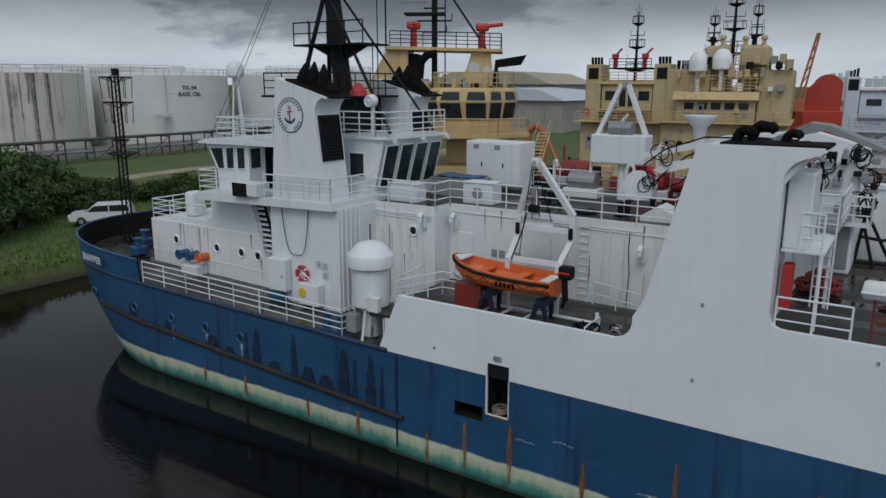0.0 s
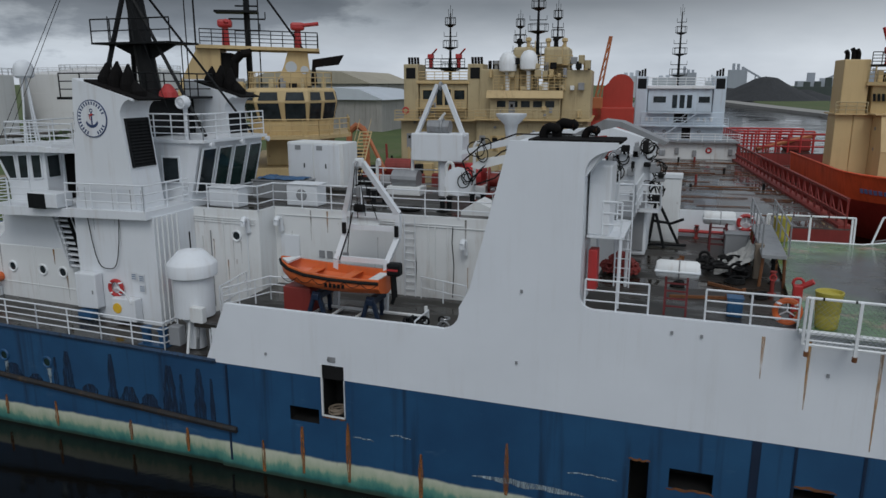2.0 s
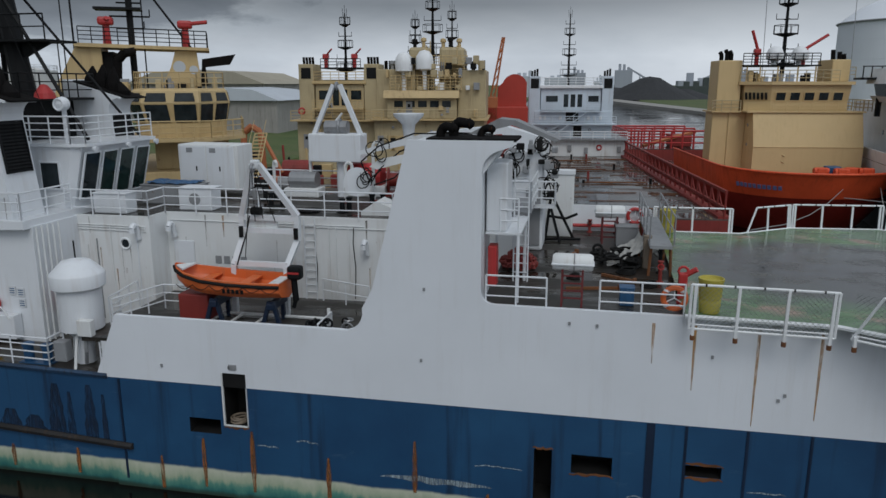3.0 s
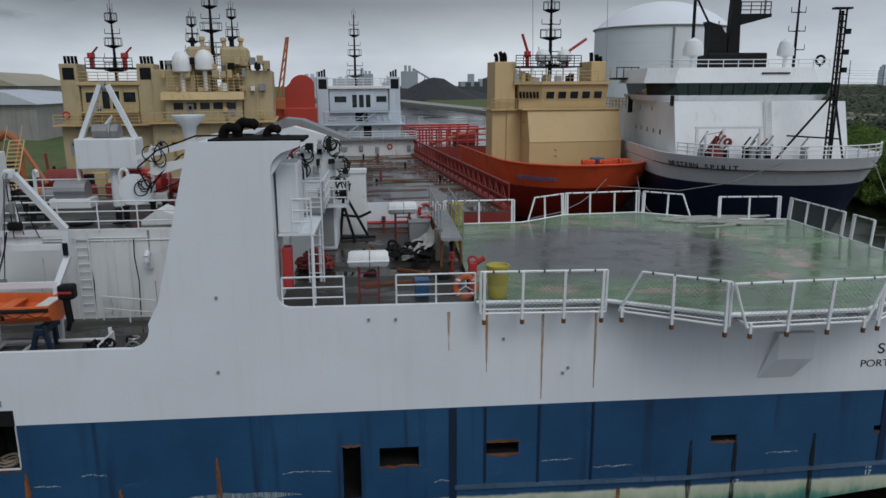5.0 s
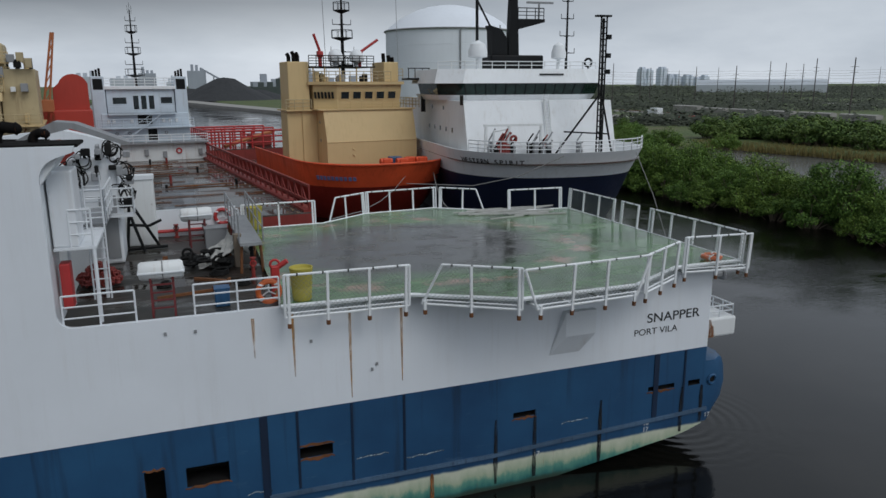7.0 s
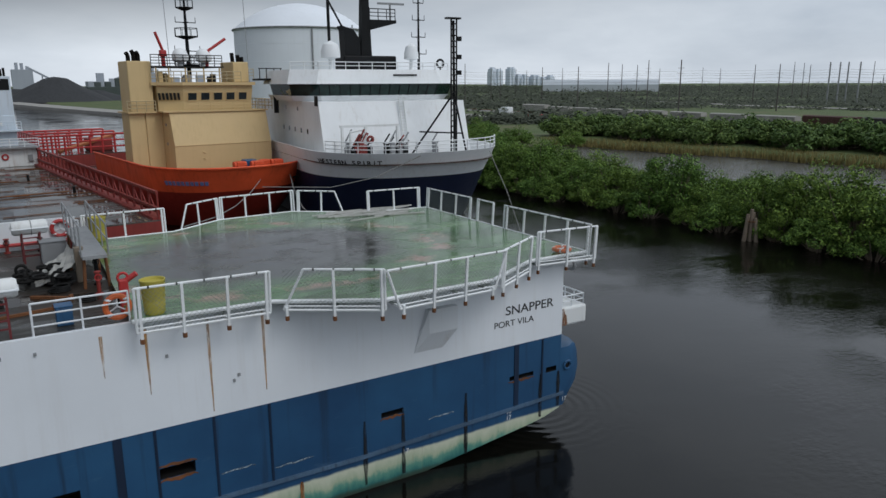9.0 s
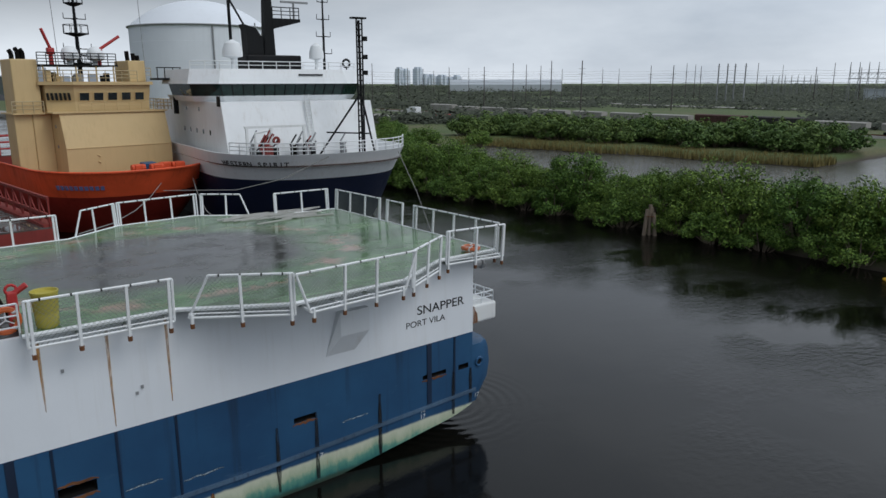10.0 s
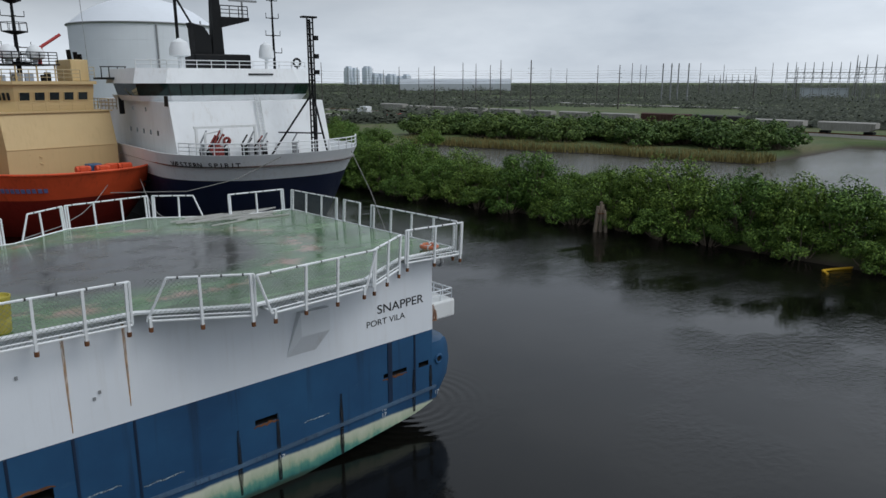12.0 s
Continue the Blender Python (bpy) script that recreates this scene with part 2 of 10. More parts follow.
def hull_paint():
    """Blue topsides over a weed-stained boot-top, the line between them uneven."""
    m, nt, b = nodes_of("blue_hull_paint")
    p = place_of(nt)
    sep = nt.nodes.new("ShaderNodeSeparateXYZ")
    nt.links.new(p, sep.inputs[0])
    wob = noise_node(nt, p, 0.8, 5, 0.6, (1, 1, 0.3))
    add = nt.nodes.new("ShaderNodeMath")
    add.operation = "MULTIPLY_ADD"
    add.inputs[1].default_value, add.inputs[2].default_value = 0.22, -0.11
    nt.links.new(wob, add.inputs[0])
    z = nt.nodes.new("ShaderNodeMath")
    nt.links.new(sep.outputs[2], z.inputs[0])
    nt.links.new(add.outputs[0], z.inputs[1])
    level = nt.nodes.new("ShaderNodeMapRange")
    level.inputs[1].default_value, level.inputs[2].default_value = 0.0, 4.0
    nt.links.new(z.outputs[0], level.inputs[0])
    tone = noise_node(nt, p, 0.45, 4)
    blue = ramp_node(nt, tone, [(0.3, (0.011, 0.052, 0.125)), (0.7, (0.018, 0.08, 0.175))])
    runs = noise_node(nt, p, 0.8, 5, 0.62, (2.4, 2.4, 0.12))
    blue = mix_node(nt, ramp_node(nt, runs, [(0.56, (0.0,)), (0.72, (0.75,))]), blue, (0.008, 0.018, 0.04))
    chalk = noise_node(nt, p, 1.4, 6, 0.7, (0.5, 0.5, 1.6))
    blue = mix_node(nt, ramp_node(nt, chalk, [(0.62, (0.0,)), (0.8, (0.35,))]), blue, (0.12, 0.2, 0.28))
    # weed and slime grow up from the water in ragged tongues; the boot-top above is bleached pale
    weed = noise_node(nt, p, 1.6, 7, 0.68, (1.2, 1.2, 0.45))
    tongue = nt.nodes.new("ShaderNodeMath")
    tongue.operation = "MULTIPLY_ADD"
    tongue.inputs[1].default_value = 0.26
    nt.links.new(weed, tongue.inputs[0])
    nt.links.new(level.outputs[0], tongue.inputs[2])
    boot = ramp_node(nt, tongue.outputs[0], [(0.1, (0.012, 0.045, 0.04)), (0.17, (0.03, 0.15, 0.14)), (0.235, (0.1, 0.26, 0.2)), (0.285, (0.36, 0.42, 0.3)), (0.36, (0.5, 0.53, 0.42))])
    rusty = noise_node(nt, p, 1.1, 7, 0.7, (2.2, 2.2, 0.3))
    boot = mix_node(nt, ramp_node(nt, rusty, [(0.62, (0.0,)), (0.74, (0.75,))]), boot, (0.17, 0.09, 0.04))
    slime = ramp_node(nt, level.outputs[0], [(0.0, (1.0,)), (0.025, (0.7,)), (0.05, (0.0,))])
    boot = mix_node(nt, slime, boot, (0.03, 0.05, 0.035))
    col = mix_node(nt, ramp_node(nt, level.outputs[0], [(0.0, (0.0,)), (0.225, (0.0,)), (0.245, (1.0,))]), boot, blue)
    nt.links.new(col, b.inputs["Base Color"])
    b.inputs["Roughness"].default_value = 0.42
    bump_node(nt, b, noise_node(nt, p, 0.7, 2, 0.5, (1, 1, 0.5)), 0.25, 0.06)
    return m


HULL = hull_paint()


def wet(name, dark, light, patch=None, puddle=0.5, scale=0.5):
    """A deck under rain: puddles lie dark and mirror-smooth among matt, dirty steel."""
    m, nt, b = nodes_of(name)
    p = place_of(nt)
    tone = noise_node(nt, p, scale, 6, 0.62)
    col = ramp_node(nt, tone, [(0.32, dark), (0.68, light)])
    if patch:
        spots = noise_node(nt, p, scale * 0.55, 5, 0.6, (1, 1.5, 1))
        col = mix_node(nt, ramp_node(nt, spots, [(0.5, (0.0,)), (0.62, (0.85,))]), col, patch)
    fine = noise_node(nt, p, 7, 4)
    col = mix_node(nt, ramp_node(nt, fine, [(0.4, (0.0,)), (0.75, (0.35,))]), col, tuple(c * 0.4 for c in dark))
    nt.links.new(col, b.inputs["Base Color"])
    pud = noise_node(nt, p, scale * 1.1, 4, 0.55, (0.55, 1.6, 1))
    nt.links.new(ramp_node(nt, pud, [(puddle - 0.06, (0.05,)), (puddle + 0.06, (0.5,))]), b.inputs["Roughness"])
    b.inputs["Specular IOR Level"].default_value = 0.4
    bump_node(nt, b, noise_node(nt, p, 2.5, 3), 0.08, 0.03)
    return m


def stain_run(name, colour, strength=0.95):
    """A rust run: thin, broken and soft at its edges, so the paint shows through."""
    m, nt, b = nodes_of(name)
    p = place_of(nt)
    b.inputs["Roughness"].default_value = 0.8
    nt.links.new(ramp_node(nt, noise_node(nt, p, 3, 4), [(0.3, colour), (0.7, tuple(c * 0.55 for c in colour))]), b.inputs["Base Color"])
    clear, mix = nt.nodes.new("ShaderNodeBsdfTransparent"), nt.nodes.new("ShaderNodeMixShader")
    nt.links.new(ramp_node(nt, noise_node(nt, p, 2.5, 6, 0.7, (5, 5, 0.5)), [(0.36, (0.03,)), (0.64, (strength,))]), mix.inputs[0])
    nt.links.new(clear.outputs[0], mix.inputs[1])
    nt.links.new(b.outputs[0], mix.inputs[2])
    nt.links.new(mix.outputs[0], nt.nodes["Material Output"].inputs[0])
    return m


STREAK = stain_run("rust_run_on_white", (0.6, 0.33, 0.11), 0.72)
RUST_RUN = stain_run("rust_run_on_blue", (0.34, 0.13, 0.035))
BLACK_RUN = stain_run("black_run", (0.012, 0.014, 0.018))
DECK = wet("wet_grey_deck", (0.014, 0.013, 0.011), (0.05, 0.047, 0.04), (0.03, 0.02, 0.014), 0.47)
DECK_FAR = wet("wet_rusty_deck", (0.03, 0.027, 0.024), (0.13, 0.125, 0.115), (0.075, 0.04, 0.028), 0.56, 0.3)


def helideck_paint():
    """Worn green landing deck with a sooty middle, the remains of a ring and pinkish bare patches."""
    m, nt, b = nodes_of("worn_green_helideck")
    p = place_of(nt)
    tone = noise_node(nt, p, 0.5, 6, 0.65, (1, 1.6, 1))
    col = ramp_node(nt, tone, [(0.3, (0.035, 0.08, 0.035)), (0.5, (0.07, 0.155, 0.06)), (0.7, (0.15, 0.26, 0.12))])
    moss = noise_node(nt, p, 0.9, 6, 0.7, (0.5, 1.8, 1))
    col = mix_node(nt, ramp_node(nt, moss, [(0.52, (0.0,)), (0.6, (0.9,))]), col, (0.035, 0.075, 0.022))
    off = nt.nodes.new("ShaderNodeVectorMath")
    off.operation = "SUBTRACT"
    off.inputs[1].default_value = (8.1, 25.2, 7.08)
    nt.links.new(p, off.inputs[0])
    shake = nt.nodes.new("ShaderNodeVectorMath")
    shake.operation = "MULTIPLY"
    shake.inputs[1].default_value = (1.0, 1.2, 1)
    nt.links.new(off.outputs[0], shake.inputs[0])
    ln = nt.nodes.new("ShaderNodeVectorMath")
    ln.operation = "LENGTH"
    nt.links.new(shake.outputs[0], ln.inputs[0])
    wob = nt.nodes.new("ShaderNodeMath")
    wob.operation = "MULTIPLY_ADD"
    wob.inputs[1].default_value = 2.4
    nt.links.new(noise_node(nt, p, 0.45, 5, 0.6), wob.inputs[0])
    nt.links.new(ln.outputs[1], wob.inputs[2])
    r = nt.nodes.new("ShaderNodeMapRange")
    r.inputs[1].default_value, r.inputs[2].default_value = 0, 10
    nt.links.new(wob.outputs[0], r.inputs[0])
    soot = ramp_node(nt, r.outputs[0], [(0.0, (0.95,)), (0.56, (0.88,)), (0.7, (0.0,))])
    col = mix_node(nt, soot, col, (0.06, 0.052, 0.06))
    ring = ramp_node(nt, r.outputs[0], [(0.68, (0.0,)), (0.76, (0.85,)), (0.84, (0.0,))])
    worn = ramp_node(nt, noise_node(nt, p, 0.7, 5, 0.7), [(0.46, (0.0,)), (0.58, (1.0,))])
    both = mix_node(nt, 1.0, ring, worn, "MULTIPLY")
    col = mix_node(nt, both, col, (0.36, 0.22, 0.18))
    nt.links.new(col, b.inputs["Base Color"])
    pud = noise_node(nt, p, 0.8, 6, 0.65, (0.8, 1.3, 1))
    nt.links.new(ramp_node(nt, pud, [(0.44, (0.07,)), (0.6, (0.3,))]), b.inputs["Roughness"])
    bump_node(nt, b, noise_node(nt, p, 1.6, 5, 0.6, (0.7, 2.2, 1)), 0.16, 0.04)
    return m


HELI = helideck_paint()


def glass(name, colour=(0.012, 0.016, 0.018), rough=0.05):
    m, nt, b = nodes_of(name)
    p = place_of(nt)
    nt.links.new(ramp_node(nt, noise_node(nt, p, 1.5, 2), [(0.3, colour), (0.7, tuple(c * 2.2 for c in colour))]), b.inputs["Base Color"])
    b.inputs["Roughness"].default_value, b.inputs["IOR"].default_value = rough, 1.35
    return m


GLASS = glass("dark_window_glass")
GLASS_GREEN = glass("green_tinted_glass", (0.008, 0.018, 0.016))
# near-black: paints the shade inside openings, and colours small dark gear
DARK = glass("shade_and_gear_black", (0.004, 0.004, 0.004), 0.9)


def water_surface():
    m, nt, b = nodes_of("dark_harbour_water")
    p = place_of(nt)
    clear = ramp_node(nt, noise_node(nt, p, 0.05, 3), [(0.3, (0.002, 0.002, 0.0018)), (0.7, (0.005, 0.0047, 0.0036))])
    b.inputs["IOR"].default_value = 1.33
    b.inputs["Specular IOR Level"].default_value = 0.48
    gust = noise_node(nt, p, 0.035, 4, 0.55, (1, 1.7, 1))
    nt.links.new(ramp_node(nt, gust, [(0.4, (0.03,)), (0.62, (0.1,))]), b.inputs["Roughness"])
    fine = noise_node(nt, p, 2.2, 4, 0.6, (1, 1.5, 1))
    # the wind reaches the open water past the stern
    sep = nt.nodes.new("ShaderNodeSeparateXYZ")
    nt.links.new(p, sep.inputs[0])
    open_water = nt.nodes.new("ShaderNodeMapRange")
    open_water.inputs[1].default_value, open_water.inputs[2].default_value = 24.0, 70.0
    open_water.inputs[3].default_value, open_water.inputs[4].default_value = 0.0, 0.3
    nt.links.new(sep.outputs[0], open_water.inputs[0])
    # the pond's pale sky reflection is painted in by a lighter base colour
    pond_sheen = nt.nodes.new("ShaderNodeMapRange")
    pond_sheen.inputs[1].default_value, pond_sheen.inputs[2].default_value = 60.0, 66.0
    nt.links.new(sep.outputs[0], pond_sheen.inputs[0])
    nt.links.new(mix_node(nt, pond_sheen.outputs[0], clear, (0.075, 0.075, 0.065)), b.inputs["Base Color"])
    windy = nt.nodes.new("ShaderNodeMath")
    nt.links.new(gust, windy.inputs[0])
    nt.links.new(open_water.outputs[0], windy.inputs[1])
    gust = windy.outputs[0]
    # rings spreading from the drip under the stern
    off = nt.nodes.new("ShaderNodeVectorMath")
    off.operation = "DISTANCE"
    off.inputs[1].default_value = (17.8, 21.6, 0.0)
    nt.links.new(p, off.inputs[0])
    wave = nt.nodes.new("ShaderNodeMath")
    wave.operation = "SINE"
    k = nt.nodes.new("ShaderNodeMath")
    k.operation = "MULTIPLY"
    k.inputs[1].default_value = 14.0
    nt.links.new(off.outputs["Value"], k.inputs[0])
    nt.links.new(k.outputs[0], wave.inputs[0])
    fade = nt.nodes.new("ShaderNodeMapRange")
    fade.inputs[1].default_value, fade.inputs[2].default_value, fade.inputs[3].default_value, fade.inputs[4].default_value = 0.3, 4.5, 0.5, 0.0
    nt.links.new(off.outputs["Value"], fade.inputs[0])
    ring = nt.nodes.new("ShaderNodeMath")
    ring.operation = "MULTIPLY_ADD"
    nt.links.new(wave.outputs[0], ring.inputs[0])
    nt.links.new(fade.outputs[0], ring.inputs[1])
    gain = nt.nodes.new("ShaderNodeMath")
    gain.operation = "MULTIPLY"
    swell = nt.nodes.new("ShaderNodeMath")
    swell.operation = "MULTIPLY"
    nt.links.new(fine, swell.inputs[0])
    nt.links.new(ramp_node(nt, gust, [(0.42, (0.05,)), (0.6, (0.5,)), (0.85, (1.0,))]), gain.inputs[0])
    ruffled = nt.nodes.new("ShaderNodeMapRange")
    ruffled.inputs[1].default_value, ruffled.inputs[2].default_value = 60.0, 66.0
    ruffled.inputs[3].default_value, ruffled.inputs[4].default_value = 2.2, 7.0
    stirred = nt.nodes.new("ShaderNodeMapRange")
    stirred.inputs[1].default_value, stirred.inputs[2].default_value = 19.0, 27.0
    stirred.inputs[3].default_value, stirred.inputs[4].default_value = 2.2, 9.0
    nt.links.new(sep.outputs[0], stirred.inputs[0])
    # cat's-paws: ruffled patches some metres across with glassy water between
    paws = nt.nodes.new("ShaderNodeMath")
    paws.operation = "MULTIPLY"
    nt.links.new(stirred.outputs[0], paws.inputs[0])
    nt.links.new(ramp_node(nt, noise_node(nt, p, 0.1, 3, 0.5, (1, 1.5, 1)), [(0.42, (0.12,)), (0.56, (1.0,))]), paws.inputs[1])
    nt.links.new(paws.outputs[0], ruffled.inputs[3])
    nt.links.new(sep.outputs[0], ruffled.inputs[0])
    nt.links.new(ruffled.outputs[0], gain.inputs[1])
    nt.links.new(gain.outputs[0], swell.inputs[1])
    nt.links.new(swell.outputs[0], ring.inputs[2])
    bump_node(nt, b, ring.outputs[0], 0.22, 0.06)
    return m


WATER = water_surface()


def ground_cover():
    m, nt, b = nodes_of("rough_grass_ground")
    p = place_of(nt)
    big = noise_node(nt, p, 0.06, 5, 0.6)
    fine = noise_node(nt, p, 1.6, 6, 0.7)
    grass = ramp_node(nt, big, [(0.3, (0.045, 0.08, 0.018)), (0.5, (0.075, 0.11, 0.026)), (0.7, (0.12, 0.11, 0.05))])
    grass = mix_node(nt, ramp_node(nt, fine, [(0.35, (0.6,)), (0.6, (0.0,))]), grass, (0.035, 0.055, 0.014))
    sep = nt.nodes.new("ShaderNodeSeparateXYZ")
    nt.links.new(p, sep.inputs[0])
    h = nt.nodes.new("ShaderNodeMapRange")
    h.inputs[1].default_value, h.inputs[2].default_value = 0.1, 0.8
    nt.links.new(sep.outputs[2], h.inputs[0])
    col = mix_node(nt, h.outputs[0], (0.05, 0.04, 0.028), grass)
    nt.links.new(col, b.inputs["Base Color"])
    b.inputs["Roughness"].default_value = 0.9
    bump_node(nt, b, fine, 0.6, 0.15)
    return m


GROUND = ground_cover()


def leafage(name, dark, light):
    m, nt, b = nodes_of(name)
    g = nt.nodes.new("ShaderNodeNewGeometry")
    o = nt.nodes.new("ShaderNodeObjectInfo")
    mid = tuple((a + c) / 2 for a, c in zip(dark, light))
    col = ramp_node(nt, g.outputs["Random Per Island"], [(0.0, dark), (0.6, mid), (1.0, light)])
    tint = ramp_node(nt, o.outputs["Random"], [(0.0, (0.72, 0.82, 0.7)), (1.0, (1.2, 1.1, 0.95))])
    col = mix_node(nt, 1.0, col, tint, "MULTIPLY")
    nt.links.new(col, b.inputs["Base Color"])
    b.inputs["Roughness"].default_value = 0.7
    b.inputs["Specular IOR Level"].default_value = 0.25
    return m


LEAF = leafage("mangrove_leaf", (0.0317, 0.0756, 0.0146), (0.171, 0.275, 0.0549))
LEAF_DARK = leafage("shrub_leaf", (0.0427, 0.0854, 0.0244), (0.134, 0.207, 0.061))
LEAF_BANK = leafage("dark_bank_leaf", (0.022, 0.042, 0.014), (0.07, 0.105, 0.035))
REED = leafage("dry_reed", (0.17, 0.125, 0.05), (0.36, 0.27, 0.12))
COAL = paint("coal", (0.03, 0.032, 0.035), 0.9, (0.02, 0.02, 0.02), 0.5, 0.0, scale=0.2)
# far claddings: distance haze is painted into these pale, bluish colours
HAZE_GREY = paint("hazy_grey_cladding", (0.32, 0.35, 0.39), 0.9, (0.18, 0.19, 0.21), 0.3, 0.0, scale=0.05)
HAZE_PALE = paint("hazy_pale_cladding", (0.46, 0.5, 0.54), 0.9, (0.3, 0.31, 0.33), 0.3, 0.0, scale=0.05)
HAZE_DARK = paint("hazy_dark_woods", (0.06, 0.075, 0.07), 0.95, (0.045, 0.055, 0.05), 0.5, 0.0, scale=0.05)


# ---- mesh helpers ----
def box(bm, x0, x1, y0, y1, z0, z1):
    v = [bm.verts.new(p) for p in ((x0, y0, z0), (x1, y0, z0), (x1, y1, z0), (x0, y1, z0), (x0, y0, z1), (x1, y0, z1), (x1, y1, z1), (x0, y1, z1))]
    for f in ((3, 2, 1, 0), (4, 5, 6, 7), (0, 1, 5, 4), (1, 2, 6, 5), (2, 3, 7, 6), (3, 0, 4, 7)):
        bm.faces.new([v[i] for i in f])
    return bm


def softbox(bm, x0, x1, y0, y1, z0, z1, r=0.05):
    """A box with bevelled edges."""
    tmp = bmesh.new()
    box(tmp, x0, x1, y0, y1, z0, z1)
    bmesh.ops.bevel(tmp, geom=tmp.edges[:], offset=r, segments=2, affect="EDGES", profile=0.5)
    return merge(bm, tmp)


def merge(bm, tmp):
    me = bpy.data.meshes.new("scratch")
    tmp.to_mesh(me)
    tmp.free()
    bm.from_mesh(me)
    bpy.data.meshes.remove(me)
    return bm


def prism(bm, pts, a, b, axis="y"):
    """A polygon in (x, z), (y, z) or (x, y), drawn out from a to b along the axis."""
    place = {"y": lambda p, d: (p[0], d, p[1]), "x": lambda p, d: (d, p[0], p[1]), "z": lambda p, d: (p[0], p[1], d)}[axis]
    lo = [bm.verts.new(place(p, a)) for p in pts]
    hi = [bm.verts.new(place(p, b)) for p in pts]
    n = len(pts)
    fs = [bm.faces.new(lo), bm.faces.new(hi[::-1])]
    for i in range(n):
        j = (i + 1) % n
        fs.append(bm.faces.new((lo[i], hi[i], hi[j], lo[j])))
    bmesh.ops.recalc_face_normals(bm, faces=fs)
    return bm


def loft(bm, rings, caps=True, closed=True):
    """Skin between rings of equally many points."""
    vs = [[bm.verts.new(p) for p in r] for r in rings]
    n = len(rings[0])
    fs = []
    for a, b in zip(vs, vs[1:]):
        for i in range(n if closed else n - 1):
            j = (i + 1) % n
            fs.append(bm.faces.new((a[i], a[j], b[j], b[i])))
    if caps:
        fs.append(bm.faces.new(vs[0][::-1]))
        fs.append(bm.faces.new(vs[-1]))
    bmesh.ops.recalc_face_normals(bm, faces=fs)
    return bm


def tube(bm, p, q, r=0.025, n=6, r2=None):
    p, q = Vector(p), Vector(q)
    d = q - p
    if d.length < 1e-6:
        return bm
    a = d.normalized().orthogonal().normalized()
    b = d.normalized().cross(a)
    r2 = r if r2 is None else r2
    rings = [[c + (a * math.cos(k) + b * math.sin(k)) * rad for k in (2 * math.pi * i / n for i in range(n))] for c, rad in ((p, r), (q, r2))]
    return loft(bm, rings)


def pipe(bm, pts, r=0.025, n=6):
    for a, b in zip(pts, pts[1:]):
        tube(bm, a, b, r, n)
    return bm


def lathe(bm, centre, profile, n=20):
    """Turn a profile of (radius, height) about the upright through centre."""
    cx, cy, cz = centre
    rings = [[(cx + max(r, 0.001) * math.cos(2 * math.pi * i / n), cy + max(r, 0.001) * math.sin(2 * math.pi * i / n), cz + h) for i in range(n)] for r, h in profile]
    return loft(bm, rings)


def ball(bm, c, r, flat=1.0, n=14):
    prof = [(r * math.sin(math.pi * i / 8), -r * flat * math.cos(math.pi * i / 8)) for i in range(9)]
    return lathe(bm, c, prof, n)


def torus(bm, c, R, r, axis="y", n=20, m=8, flat=1.0):
    rows = []
    for i in range(n + 1):
        a = 2 * math.pi * i / n
        ring = []
        for k in range(m):
            b = 2 * math.pi * k / m
            u, w = (R + r * math.cos(b)), r * math.sin(b) * flat
            p = {"y": (u * math.cos(a), w, u * math.sin(a)), "x": (w, u * math.cos(a), u * math.sin(a)), "z": (u * math.cos(a), u * math.sin(a), w)}[axis]
            ring.append((c[0] + p[0], c[1] + p[1], c[2] + p[2]))
        rows.append(ring)
    return loft(bm, rows, caps=False)


SMOOTH = {"hull", "dome", "tank_shell", "float_ring", "barrel_body", "boat_hull", "canister", "roof_dome", "bow_plating", "tyre"}


def part(name, bm, material, parent=None, label="", smooth=False):
    """Link a bmesh as one mesh object; under a parent its points are in the parent's space."""
    me = bpy.data.meshes.new(name)
    bm.to_mesh(me)
    bm.free()
    me.materials.append(material)
    if smooth or name in SMOOTH:
        for f in me.polygons:
            f.use_smooth = True
        try:
            me.set_sharp_from_angle(angle=radians(38))
        except Exception:
            pass
    ob = new(name, me)
    if parent is not None:
        ob.parent = parent
    if label:
        ob["label"] = label
    return ob


def thing(name, label, category, m=None, group="", kind=""):
    ob = new(name)
    ob.empty_display_size = 0.2
    ob.matrix_world = m if m is not None else Matrix.Identity(4)
    return tagged(ob, label, category, group, kind)


def B():
    return bmesh.new()


def rail(bm, pts, h=1.0, bars=3, step=1.5, r=0.024):
    """A ship's handrail along points on its foot line: posts and level bars."""
    for a, b in zip(pts, pts[1:]):
        a, b = Vector(a), Vector(b)
        n = max(1, round((b - a).length / step))
        for i in range(n + 1):
            p = a.lerp(b, i / n)
            tube(bm, p, p + Vector((0, 0, h)), r * 1.15)
        for k in range(1, bars + 1):
            z = Vector((0, 0, h * k / bars))
            tube(bm, a + z, b + z, r if k < bars else r * 1.25)
    return bm


def ladder(bm, p, q, w=0.4, axis="x", r=0.02, step=0.28):
    p, q = Vector(p), Vector(q)
    s = Vector((w / 2, 0, 0)) if axis == "x" else Vector((0, w / 2, 0))
    tube(bm, p - s, q - s, r * 1.3), tube(bm, p + s, q + s, r * 1.3)
    n = int((q - p).length / step)
    for i in range(1, n):
        c = p.lerp(q, i / n)
        tube(bm, c - s, c + s, r, 5)
    return bm


